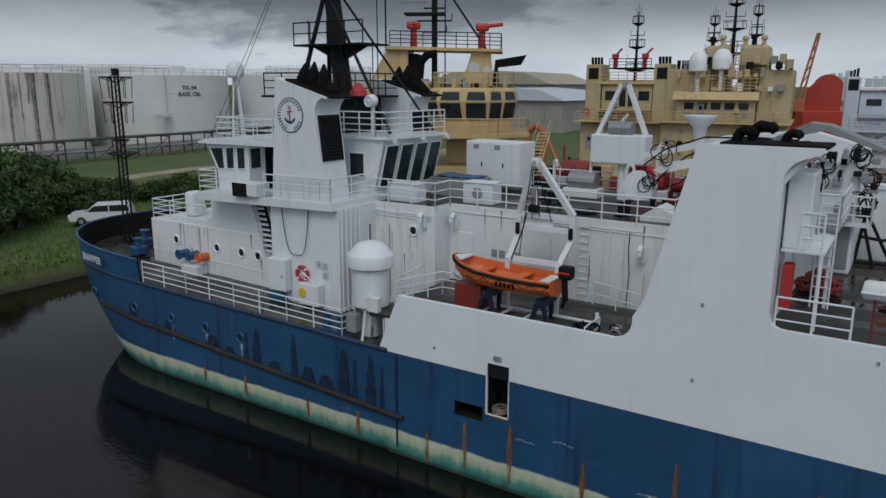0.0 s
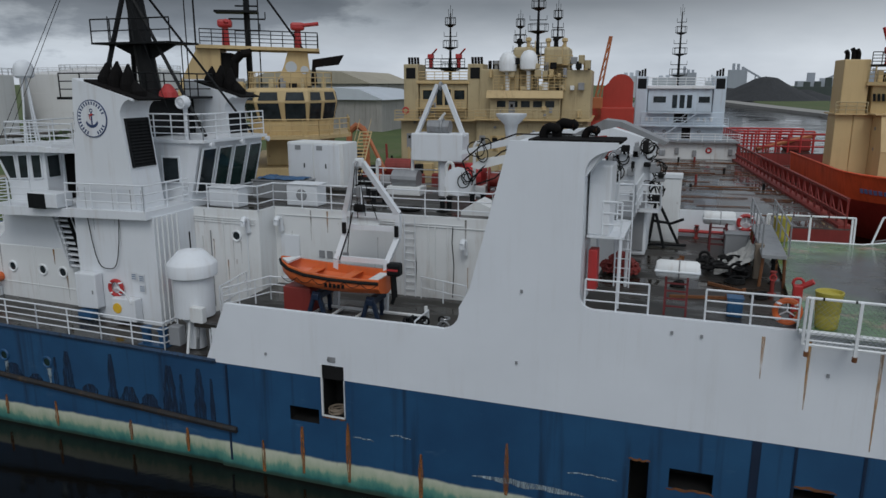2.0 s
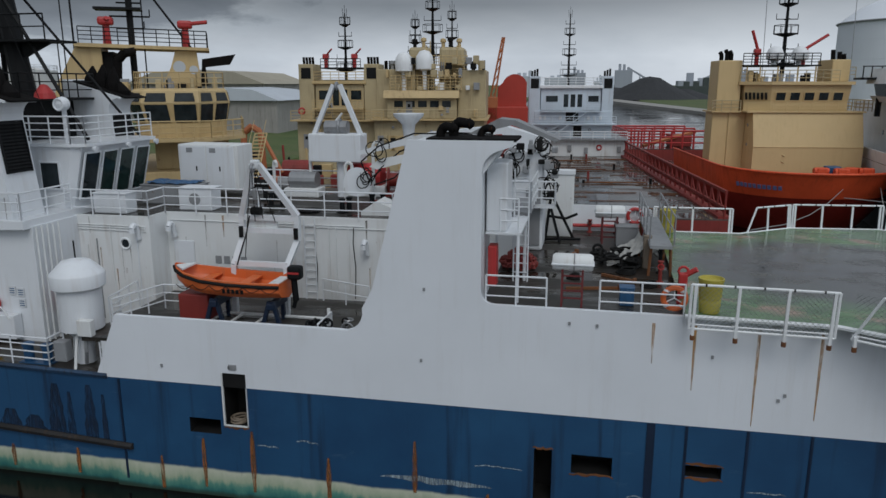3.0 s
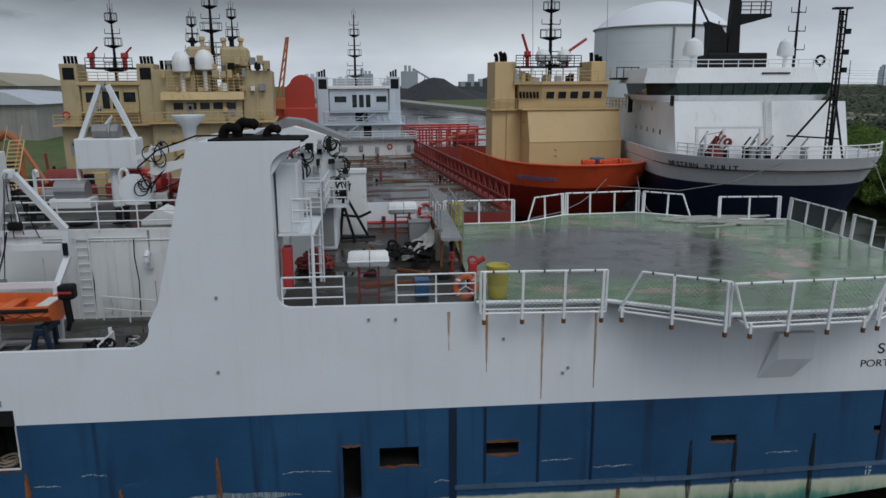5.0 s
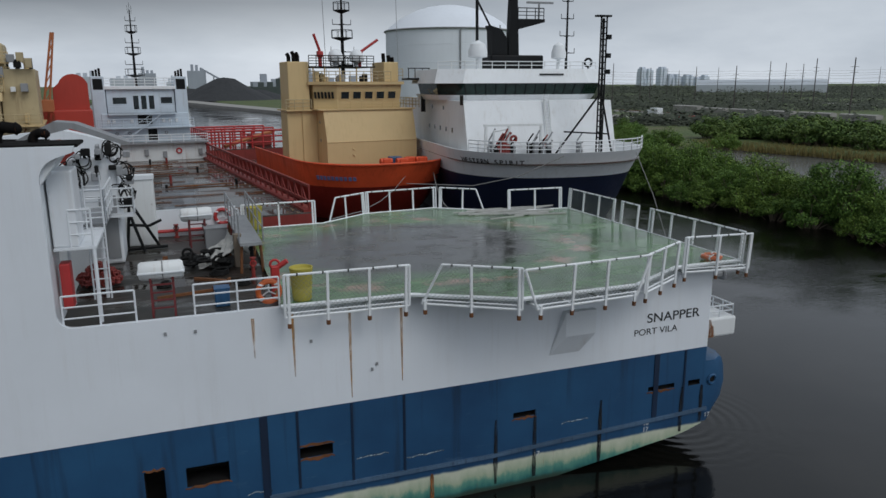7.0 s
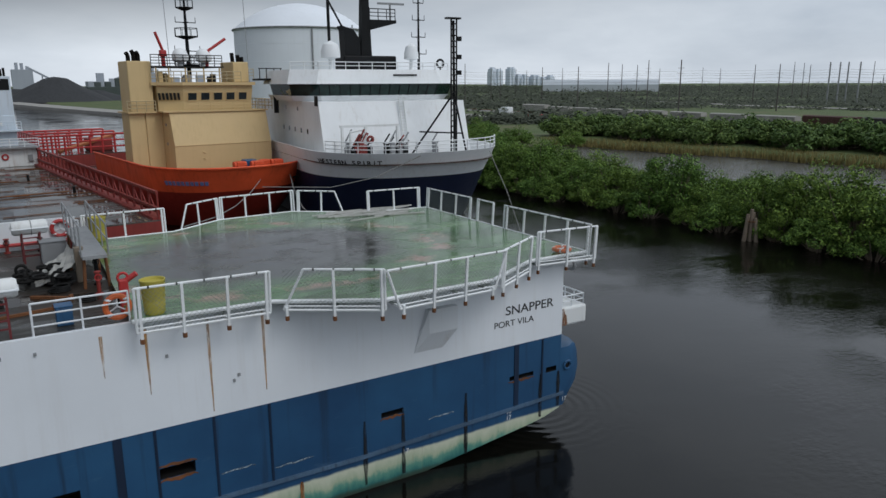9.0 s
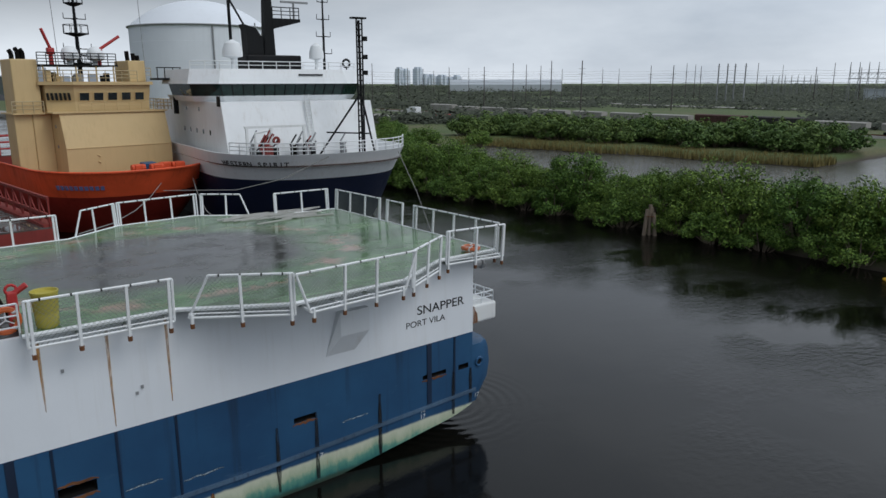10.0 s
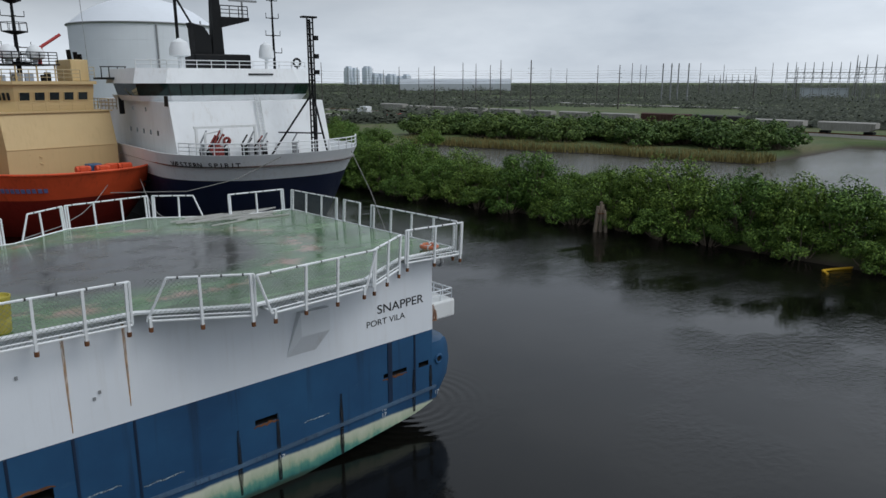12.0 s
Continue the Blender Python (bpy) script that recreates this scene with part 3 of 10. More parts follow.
def stair(bm, p, q, w, side):
    """An inclined ladder with flat treads; side: the unit way across it."""
    p, q, s = Vector(p), Vector(q), Vector(side) * (w / 2)
    for k in (-1, 1):
        tube(bm, p + s * k, q + s * k, 0.05, 4)
        tube(bm, p + s * k + Vector((0, 0, 0.9)), q + s * k + Vector((0, 0, 0.9)), 0.02)
    n = max(2, round(abs(q.z - p.z) / 0.23))
    for i in range(n + 1):
        c = p.lerp(q, i / n)
        tube(bm, c - s, c + s, 0.07, 4)
    return bm


def window(parent, x0, x1, y, z0, z1, facing=-1, frame_mat=None, pane_mat=None, lean=0.0):
    """A window on a wall in the x-z plane: a frame standing proud and a pane set back in it. lean: how far its top comes out."""
    w = 0.06
    fr = B()
    y0, y1 = (y + facing * 0.05, y + 0.02 * -facing)
    for a, b, c, d in ((x0 - w, x1 + w, z0 - w, z0), (x0 - w, x1 + w, z1, z1 + w), (x0 - w, x0, z0, z1), (x1, x1 + w, z0, z1)):
        box(fr, a, b, min(y0, y1), max(y0, y1), c, d)
    pn = box(B(), x0, x1, min(y + facing * 0.02, y), max(y + facing * 0.02, y), z0, z1)
    if lean:
        for bm in (fr, pn):
            for v in bm.verts:
                v.co.y += facing * lean * (v.co.z - z0)
    win = part("window", pn, pane_mat or GLASS, parent)
    part("window_frame", fr, frame_mat or WHITE, win)
    return win


def porthole(parent, x, y, z, r=0.2, facing=-1, pane=None, ring=None):
    rim = torus(B(), (x, y + facing * 0.02, z), r, 0.045, "y", 16, 6)
    ob = part("porthole", rim, ring or WHITE, parent)
    disc = B()
    ring_pts = [(x + r * math.cos(2 * math.pi * i / 16), z + r * math.sin(2 * math.pi * i / 16)) for i in range(16)]
    prism(disc, ring_pts, y + facing * 0.015, y + 0.02)
    part("pane", disc, pane or GLASS, ob)
    return ob


def words(text, size, m, material, parent=None, bold=0.0, name="lettering"):
    """Raised lettering in the built-in font, as a mesh."""
    cu = bpy.data.curves.new(name, "FONT")
    cu.body, cu.size, cu.extrude, cu.offset = text, size, 0.004, bold
    cu.align_x = "CENTER"
    tmp = bpy.data.objects.new(name, cu)
    scene.collection.objects.link(tmp)
    dg = bpy.context.evaluated_depsgraph_get()
    me = bpy.data.meshes.new_from_object(tmp.evaluated_get(dg))
    bpy.data.objects.remove(tmp)
    me.transform(m)
    me.materials.clear()
    me.materials.append(material)
    ob = new(name, me)
    if parent is not None:
        ob.parent = parent
    return ob


def upright(x, y, z):
    """A pose for lettering on a wall that faces -y."""
    return pose(x, y, z, 90, 0, 0)


# ---- ground, water, banks ----
def smooth01(t):
    t = max(0.0, min(1.0, t))
    return t * t * (3 - 2 * t)


def land_height(x, y):
    """Height of the ground: quays and marsh about a metre above the harbour, the basin and the channel cut into it."""
    n = noise.noise((x * 0.05, y * 0.05, 0.0))
    # basin: between the grass bank and the mangroves, with a channel running off beyond the moored ships
    right = 55.5 + 1.5 * noise.noise((y * 0.08, 3.0, 0)) - (y - 15) * 0.03
    if y > 110:
        right = max(20.0, 52 - (y - 110) * 0.06 + 6 * smooth01((y - 110) / 60))
    left = -47.4 + 0.25 * noise.noise((y * 0.4, 7.0, 0))
    d = min(x - left, right - x, 640 - y)
    edge = 0.5 if x < 0 else 2.5
    h = 1.15 - 3.2 * smooth01((d + edge * 0.5) / edge)
    # pond behind the mangroves
    far = 108 + (90 - y) * 0.22 + 3 * noise.noise((y * 0.07, 1.0, 5.0)) if y > 52 else 160
    if y < 120:
        dp = min(x - 66, far - x, 116 - y + (x - 70) * 0.1)
        h = min(h, 1.15 - 2.2 * smooth01((dp + 1.5) / 3.0))
    h += 0.25 * n if h > 0.5 else 0
    if x < -50:
        h += 0.9 * smooth01((-52 - x) / 25)
    return h


def build_ground():
    def lines(fine_a, fine_b, step, far):
        mid = list(np.arange(fine_a, fine_b + 0.1, step))
        out, s, p = [], step, fine_b
        while p < far:
            s *= 1.5
            p = min(far, p + s)
            out.append(p)
        neg, s, p = [], step, fine_a
        while p > -far:
            s *= 1.5
            p = max(-far, p - s)
            neg.append(p)
        return neg[::-1] + mid + out
    xs = sorted(set(lines(-130, 210, 2.0, 4600) + [-48.2, -47.8, -47.4, -47.0, -46.6]))
    ys = lines(-30, 230, 2.5, 4600)
    verts = [(x, y, land_height(x, y)) for y in ys for x in xs]
    w = len(xs)
    faces = [(j * w + i, j * w + i + 1, (j + 1) * w + i + 1, (j + 1) * w + i) for j in range(len(ys) - 1) for i in range(w - 1)]
    me = bpy.data.meshes.new("ground")
    me.from_pydata(verts, [], faces)
    me.materials.append(GROUND)
    for f in me.polygons:
        f.use_smooth = True
    tagged(new("ground", me), "rough grassy banks and marsh ground round the harbour basin", "ground", kind="structure")
    bm = B()
    s = 4600
    bm.faces.new([bm.verts.new(p) for p in ((-s, -s, 0), (s, -s, 0), (s, s, 0), (-s, s, 0))])
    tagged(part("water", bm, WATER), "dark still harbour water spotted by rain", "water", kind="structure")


build_ground()


# ---- the blue and white ship alongside ----
YN, YF, YC = 19.5, 31.5, 25.5
snapper = thing("supply_ship", "long blue and white offshore ship with rust-streaked hull", "ship")


def hull_outline(z):
    """The ship's plan at height z, from the stern along the near side, round the bow and back."""
    nose = np.interp(z, [-2, 0, 1.5, 2.6, 4.2, 5.6], [-33.0, -34.2, -36.0, -37.3, -38.3, -38.8])
    start = np.interp(z, [-2, 0, 4.2, 5.6], [-25, -27.0, -29.0, -29.3])
    hb = 6.0 if z > 0 else 5.9
    n = np.interp(z, [0, 4.2], [2.9, 2.5])
    pts = []
    for i in range(6):
        pts.append((-15.0 + (start + 15.0) * i / 5, hb))
    for i in range(1, 15):
        u = math.sin(math.pi / 2 * i / 14)
        pts.append((start + (nose - start) * u, hb * max(0.0, 1 - u ** n) ** (1 / n)))
    near = [(x, YC - w) for x, w in pts]
    far = [(x, YC + w) for x, w in pts[:-1]][::-1]
    return near + far


def deck_z(x):
    """The forward deck's sheer."""
    return float(np.interp(x, [-38.5, -29, -15], [4.45, 4.18, 3.9]))


CHINE = paint("scuffed_blue_strake", (0.06, 0.11, 0.18), 0.55, (0.02, 0.03, 0.05), 0.7, 0.1, vary=0.35, scale=2)
STRAKE = paint("scraped_black_timber", (0.014, 0.014, 0.015), 0.8, (0.09, 0.055, 0.03), 0.8, 0.35, vary=0.5, scale=2)
EDGE = paint("grimy_blue_edge", (0.013, 0.04, 0.085), 0.6, (0.012, 0.011, 0.01), 1.0, 0.35, vary=0.4, scale=2)
DARK_BLUE = paint("dark_blue_runs", (0.006, 0.019, 0.048), 0.45, (0.006, 0.012, 0.03), 0.6, 0.0, vary=0.3)


def build_hull():
    bm = B()
    rings = []
    for z in (-2.0, -0.6, 0.0, 0.5, 1.0, 1.6, 2.2, 2.8, 3.3):
        rings.append([(x, y, z) for x, y in hull_outline(z)])
    rings.append([(x, y, deck_z(x)) for x, y in hull_outline(4.1)])
    loft(bm, rings, caps=False, closed=False)
    hull = part("hull", bm, HULL, snapper, "blue steel hull with stained boot-top")
    # flat run of the side, with its openings cut through
    holes = [(-10.95, -10.18, 2.57, 4.3), (-12.2, -11.12, 2.2, 2.7), (-1.27, -0.75, 1.1, 2.73), (-0.2, 0.95, 2.08, 2.66), (2.93, 3.9, 2.33, 2.66), (9.8, 10.6, 2.4, 2.58), (15.0, 16.1, 2.5, 2.66), (16.7, 17.2, 2.45, 2.65)]
    xs = sorted({-15.0, 17.4, 9.0, 11.0, 13.0, 15.0, *[h[0] for h in holes], *[h[1] for h in holes]})
    zs = sorted({-2.0, 0.0, 1.0, 3.85, *[min(3.85, h[2]) for h in holes], *[min(3.85, h[3]) for h in holes]})
    bm = B()
    grid = {}
    def vert(x, z):
        k = (round(x, 3), round(z, 3))
        if k not in grid:
            grid[k] = bm.verts.new((x, YN, z))
        return grid[k]
    for a, b in zip(xs, xs[1:]):
        for c, d in zip(zs, zs[1:]):
            if any(h[0] <= a and b <= h[1] and h[2] <= c and d <= h[3] for h in holes):
                continue
            bm.faces.new((vert(a, c), vert(b, c), vert(b, d), vert(a, d)))
    for v in bm.verts:
        foot = float(np.interp(v.co.x, [8.9, 9.0, 10.0, 13.0, 16.5, 17.4], [-2.0, -0.4, -0.2, 0.2, 0.62, 0.9]))
        if v.co.z < -1:
            v.co.z = foot
        elif v.co.z < 0.5:
            v.co.z = max(0.0, foot + 0.05)
    part("side_plating", bm, HULL, snapper, "flat blue side plating with worn openings")
    # openings lined near-black, painting the holds' shade; then far side, stern
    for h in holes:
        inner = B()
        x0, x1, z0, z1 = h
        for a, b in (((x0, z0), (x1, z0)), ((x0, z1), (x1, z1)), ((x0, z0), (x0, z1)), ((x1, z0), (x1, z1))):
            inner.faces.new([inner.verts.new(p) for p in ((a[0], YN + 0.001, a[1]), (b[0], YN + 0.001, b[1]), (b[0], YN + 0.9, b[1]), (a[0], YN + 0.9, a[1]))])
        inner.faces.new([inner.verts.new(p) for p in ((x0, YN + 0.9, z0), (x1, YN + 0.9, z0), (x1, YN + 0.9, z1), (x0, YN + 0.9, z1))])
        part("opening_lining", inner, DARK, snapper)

    far = prism(B(), [(-15, -2), (9, -0.4), (13, 0.2), (17.4, 0.9), (17.4, 6.9), (-15, 6.9)], YF - 0.1, YF)
    part("far_side_plating", far, HULL, snapper)
    prism_st = B()
    prism(prism_st, [(YN + 0.02, 3.1), (YF, 3.1), (YF, 6.9), (YN + 0.02, 6.9)], 17.3, 17.4, "x")
    part("transom", prism_st, SHIP_WHITE, snapper)
    counter = prism(B(), [(6.0, -2.2), (9.0, -0.39), (13.0, 0.21), (17.4, 0.91), (17.4, 1.1), (13.0, 0.4), (9.0, -0.2), (6.0, -2.0)], YN + 0.02, YF - 0.12)
    part("counter", counter, HULL, snapper)
    # stern roller block and lugs
    def stern_level(reach, z):
        return [(17.3, YN + 0.02, z), (17.42 + 0.35 * reach, YN + 0.03, z), (17.42 + 0.75 * reach, YN + 0.3, z), (17.42 + 0.95 * reach, YN + 0.9, z), (17.42 + reach, YN + 2.0, z), (17.42 + reach, YF - 2.0, z), (17.42 + 0.75 * reach, YF - 0.3, z), (17.3, YF - 0.02, z)]
    blk = loft(B(), [stern_level(r, z) for r, z in ((0.55, 0.95), (0.9, 1.2), (1.35, 1.7), (1.5, 2.3), (1.4, 2.9), (1.25, 3.2), (1.1, 3.28))])
    fender = part("stern_fender", blk, HULL, snapper, "rounded blue stern with scuffed edges", smooth=True)
    part("hawse_ring", torus(B(), (17.75, YN + 0.0, 2.55), 0.16, 0.05, "y", 16, 6), BLUE, fender)
    # near-black disc: shade inside the hawse, painted on
    part("hawse_hole", tube(B(), (17.75, YN + 0.015, 2.55), (17.75, YN + 0.04, 2.55), 0.14, 14), DARK, fender)
    sb = softbox(B(), 17.43, 18.9, YN + 0.3, YN + 2.6, 4.0, 4.72, 0.08)
    ob = part("stern_platform", sb, WHITE_OLD, snapper, "rusty white stern platform")
    part("handrail", rail(B(), [(17.6, YN + 0.4, 4.72), (18.8, YN + 0.4, 4.72), (18.8, YN + 2.5, 4.72)], 0.42, 2, 0.5), SHIP_WHITE, ob)
    rs = prism(B(), [(17.44, 4.02), (17.95, 4.02), (17.9, 4.4), (17.8, 4.5), (17.75, 4.7), (17.5, 4.71), (17.44, 4.5)], YN + 0.292, YN + 0.3)
    part("rust_patch", rs, RUST_RUN, ob)
    rl = tube(B(), (17.43, YN + 0.6, 6.3), (18.35, YN + 0.6, 6.3), 0.17, 12)
    torus(rl, (18.3, YN + 0.6, 6.3), 0.19, 0.06, "x", 14, 6)
    part("fairlead_roller", rl, GREY, snapper)
    # rubbing strakes
    st = B()
    path = []
    for x, y in hull_outline(2.0)[:16]:
        path.append(Vector((x, y - 0.06, float(np.interp(x, [-38, -32, -21, -14.6], [2.6, 2.5, 1.85, 1.5])))))
    path.insert(0, Vector((-14.3, YN - 0.05, 1.48)))
    for a, b in zip(path, path[1:]):
        tube(st, a, b, 0.115, 6)
    part("rubbing_strake", st, STRAKE, snapper, "scraped black rubbing strake")
    lip = B()
    pts = [Vector((x, y, deck_z(x) - 0.02)) for x, y in hull_outline(4.2)]
    for a, b in zip(pts[:34], pts[1:34]):
        tube(lip, a, b, 0.09, 6)
    part("deck_edge_fender", lip, EDGE, snapper, "grimy blue deck edge fender")
    st2 = B()
    for a, b in (((2.0, 1.29), (9.0, 1.23)), ((9.0, 1.23), (17.55, 1.47))):
        prism(st2, [(a[0], a[1] + 0.06), (b[0], b[1] + 0.06), (b[0], b[1] - 0.06), (a[0], a[1] - 0.06)], YN - 0.07, YN + 0.01)
    part("chine_strake", st2, CHINE, snapper, "scuffed pale blue chine strake")
    # upright weld seams and fender bars
    for x, z0, z1 in ((-14.6, 0.3, 3.8), (1.95, 0.4, 3.83), (2.9, 1.4, 3.83), (4.5, 1.3, 3.83), (6.12, 1.3, 3.83), (15.3, 1.5, 3.83), (16.5, 1.6, 3.83)):
        w = {1.95: 0.11, 15.3: 0.1}.get(x, 0.035)
        part("plate_seam", box(B(), x - w, x + w, YN - 0.03, YN, z0, z1), DARK_BLUE, snapper)


build_hull()


def rust_streaks():
    """Runs of rust with their own ragged shapes below posts, scuppers and lugs."""
    rng = random.Random(4)
    runs = [(-13.3, 0.1, 1.25), (-11.77, 0.3, 2.0), (-10.08, 0.3, 2.4), (-7.57, 0.2, 1.75), (-4.82, 0.9, 2.6), (-2.6, 0.2, 1.1), (9.2, 0.2, 2.45), (13.1, 0.2, 2.5), (16.45, 0.75, 2.45), (7.0, 0.1, 1.0), (10.6, 0.2, 2.6), (17.3, 1.0, 2.4), (-16.4, 0.3, 1.2), (-18.9, 0.3, 1.1), (-22.4, 0.3, 1.3), (-24.9, 0.4, 1.2)]
    for x, z0, z1 in runs:
        bm = B()
        pts_l, pts_r = [], []
        for i in range(7):
            u = i / 6
            w = (0.035 + 0.16 * u * (1 - u) + 0.02 * u) * rng.uniform(0.7, 1.15)
            z = z1 + (z0 - z1) * u
            pts_l.append((x - w, z)), pts_r.append((x + w * 0.8, z))
        prism(bm, pts_l + pts_r[::-1], YN - 0.035, YN - 0.004)
        part("rust_streak", bm, RUST_RUN if x < 8 else BLACK_RUN, snapper)
    for x, z0 in ((2.92, 4.9), (4.53, 4.0), (6.08, 4.3), (1.84, 5.6)):
        bm = B()
        top = 6.75
        prism(bm, [(x - 0.045, top), (x + 0.04, top), (x + 0.03, (top + z0) / 2), (x + 0.01, z0), (x - 0.012, z0), (x - 0.035, (top + z0) / 2)], YN - 0.019, YN - 0.0125)
        part("rust_streak", bm, STREAK, snapper)


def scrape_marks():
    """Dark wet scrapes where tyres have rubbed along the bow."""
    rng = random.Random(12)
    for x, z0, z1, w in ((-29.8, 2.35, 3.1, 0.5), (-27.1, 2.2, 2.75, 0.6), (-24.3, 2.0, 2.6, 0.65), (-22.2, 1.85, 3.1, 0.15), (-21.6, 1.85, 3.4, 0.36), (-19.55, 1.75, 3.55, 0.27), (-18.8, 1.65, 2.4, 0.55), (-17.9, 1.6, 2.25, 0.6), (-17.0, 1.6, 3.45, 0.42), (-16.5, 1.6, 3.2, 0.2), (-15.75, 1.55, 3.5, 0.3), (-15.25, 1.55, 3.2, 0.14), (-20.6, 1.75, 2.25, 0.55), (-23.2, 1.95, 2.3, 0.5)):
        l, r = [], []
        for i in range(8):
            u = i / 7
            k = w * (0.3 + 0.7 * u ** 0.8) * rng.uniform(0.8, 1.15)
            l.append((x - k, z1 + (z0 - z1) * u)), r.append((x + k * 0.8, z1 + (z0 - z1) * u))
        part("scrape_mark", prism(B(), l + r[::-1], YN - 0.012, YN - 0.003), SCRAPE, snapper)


def hull_scuffs():
    """Pale scuffs and torn, rusted edges on the blue side."""
    rng = random.Random(19)
    def ragged(x0, x1, z0, z1, n=14):
        up = [(x0 + (x1 - x0) * i / n, z1 + (z0 - z1) * 0.5 * abs(2 * i / n - 1) ** 3 + rng.uniform(-0.03, 0.03)) for i in range(n + 1)]
        dn = [(x, z - max(0.03, (z1 - z0) * (1 - abs(2 * i / n - 1) ** 3) * rng.uniform(0.6, 1.0))) for i, (x, z) in enumerate(up)]
        return up + dn[::-1]
    part("paint_scuff", prism(B(), ragged(-5.9, -2.5, 1.22, 1.45), YN - 0.012, YN - 0.003), SCUFF, snapper, "pale scraped patch on the blue side")
    for x0, x1, z0, z1 in ((-9.9, -9.2, 1.9, 1.96), (-8.6, -7.9, 2.2, 2.25), (1.4, 2.1, 1.5, 1.55), (6.2, 7.4, 1.7, 1.76), (11.6, 12.6, 1.9, 1.95), (-3.0, -1.6, 2.0, 2.04), (4.6, 5.6, 2.0, 2.05)):
        part("paint_scuff", prism(B(), ragged(x0, x1, z0, z1, 8), YN - 0.01, YN - 0.003), SCUFF, snapper)
    for x0, x1, z0, z1 in ((2.9, 3.95, 2.66, 2.76), (2.9, 3.95, 2.2, 2.34), (-0.25, 1.0, 2.0, 2.1), (-1.3, -0.72, 2.72, 2.8), (9.75, 10.65, 2.3, 2.4), (-10.98, -10.15, 2.42, 2.55), (14.95, 16.1, 2.4, 2.5)):
        part("torn_edge", prism(B(), ragged(x0, x1, z0, z1, 10), YN - 0.02, YN - 0.004), RUST, snapper, "rusted torn edge of the opening")


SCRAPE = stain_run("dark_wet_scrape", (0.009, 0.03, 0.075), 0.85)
SCUFF = stain_run("pale_scuff", (0.36, 0.45, 0.5))
hull_scuffs()
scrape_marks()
rust_streaks()


def arc(cx, cz, r, a0, a1, n=6):
    return [(cx + r * math.cos(radians(a0 + (a1 - a0) * i / n)), cz + r * math.sin(radians(a0 + (a1 - a0) * i / n))) for i in range(n + 1)]


def white_side():
    top = [(17.4, 3.85), (17.4, 6.95)]
    top += [(-2.45, 7.0)] + arc(-2.5, 7.38, 0.38, 270, 180)[1:] + [(-2.88, 10.7)]
    top += arc(-2.3, 10.72, 0.58, 180, 110)[1:] + [(-2.1, 11.4), (-2.05, 11.55), (-4.95, 11.55), (-6.05, 7.25)]
    top += arc(-6.95, 6.55, 0.6, 30, -80)[1:] + [(-7.1, 5.97), (-14.5, 5.97), (-15.35, 3.92), (-15.0, 3.85)]
    bm = prism(B(), top, YN - 0.012, YN + 0.14)
    side = part("white_side_plating", bm, TRUNK_WHITE, snapper, "white upper side plating with swept-up casing")
    # casing behind the plating
    body = prism(B(), [(-6.0, 5.1), (-2.9, 5.1), (-2.9, 10.6), (-2.4, 11.3), (-2.4, 11.5), (-4.85, 11.5)], YN + 0.142, YN + 1.9)
    part("exhaust_casing", body, SHIP_WHITE, snapper)
    soot = softbox(B(), -4.5, -2.0, YN + 0.3, YN + 1.85, 11.5, 11.59, 0.03)
    part("casing_top", soot, SOOT, snapper)
    cover = prism(B(), [(-3.6, 11.59), (-2.7, 12.05), (-2.2, 12.0), (-0.9, 11.45), (-1.0, 11.38), (-2.3, 11.86), (-3.4, 11.59)], YN + 2.0, YN + 3.0)
    part("rain_cover", cover, GREY, snapper, "grey plate cover over the exhausts")
    for x, d, k, r in ((-4.2, 0.0, 0.95, 0.13), (-3.9, 0.45, 1.2, 0.14), (-3.1, 0.4, 0.8, 0.11)):
        ex = B()
        pts = [(x, YN + 0.9 + d, 11.3), (x, YN + 0.9 + d, 11.5 + 0.2 * k), (x + 0.06, YN + 0.9 + d, 11.5 + 0.33 * k), (x + 0.18, YN + 0.85 + d, 11.5 + 0.4 * k), (x + 0.4 * k, YN + 0.8 + d, 11.5 + 0.36 * k)]
        for a, b in zip(pts, pts[1:]):
            tube(ex, a, b, r, 14), ball(ex, b, r * 0.99, 1.0, 10)
        torus(ex, pts[-1], r, 0.03, "x", 14, 5)
        part("exhaust_pipe", ex, SOOT, snapper, "sooty curved exhaust pipe")
    for x, z in ((-13.0, 4.4), (-4.5, 7.35), (-4.6, 5.2), (-0.4, 6.6), (0.35, 6.58), (5.3, 4.95), (5.15, 4.8), (3.4, 5.9), (-10.7, 4.5)):
        part("lug", box(B(), x - 0.035, x + 0.035, YN - 0.05, YN, z - 0.045, z + 0.045), GREY, snapper)
    frame_bm = B()
    for a, b, c, d in ((-10.99, -10.94, 2.54, 4.3), (-10.18, -10.16, 2.54, 3.84), (-10.97, -10.16, 2.53, 2.57)):
        box(frame_bm, a, b, YN - 0.05, YN + 0.02, c, d)
    part("door_frame", frame_bm, WHITE_OLD, snapper)
    # flat black plate on the plating stands in for the shaded door head
    part("door_recess", box(B(), -10.95, -10.18, YN - 0.02, YN - 0.01, 3.84, 4.3), DARK, snapper, "black plate painting the shade in the doorway's head")
    ropes = B()
    for i in range(5):
        torus(ropes, (-10.56 + 0.06 * (i % 3 - 1), YN + 0.3, 2.6 + i * 0.035), 0.26 - 0.04 * (i % 3), 0.03, "z", 14, 5)
    part("rope_coil", ropes, WOOD, snapper)
    lab = softbox(B(), -10.72, -10.45, YN - 0.05, YN, 4.42, 4.6, 0.02)
    part("lamp_box", lab, GREY, snapper)
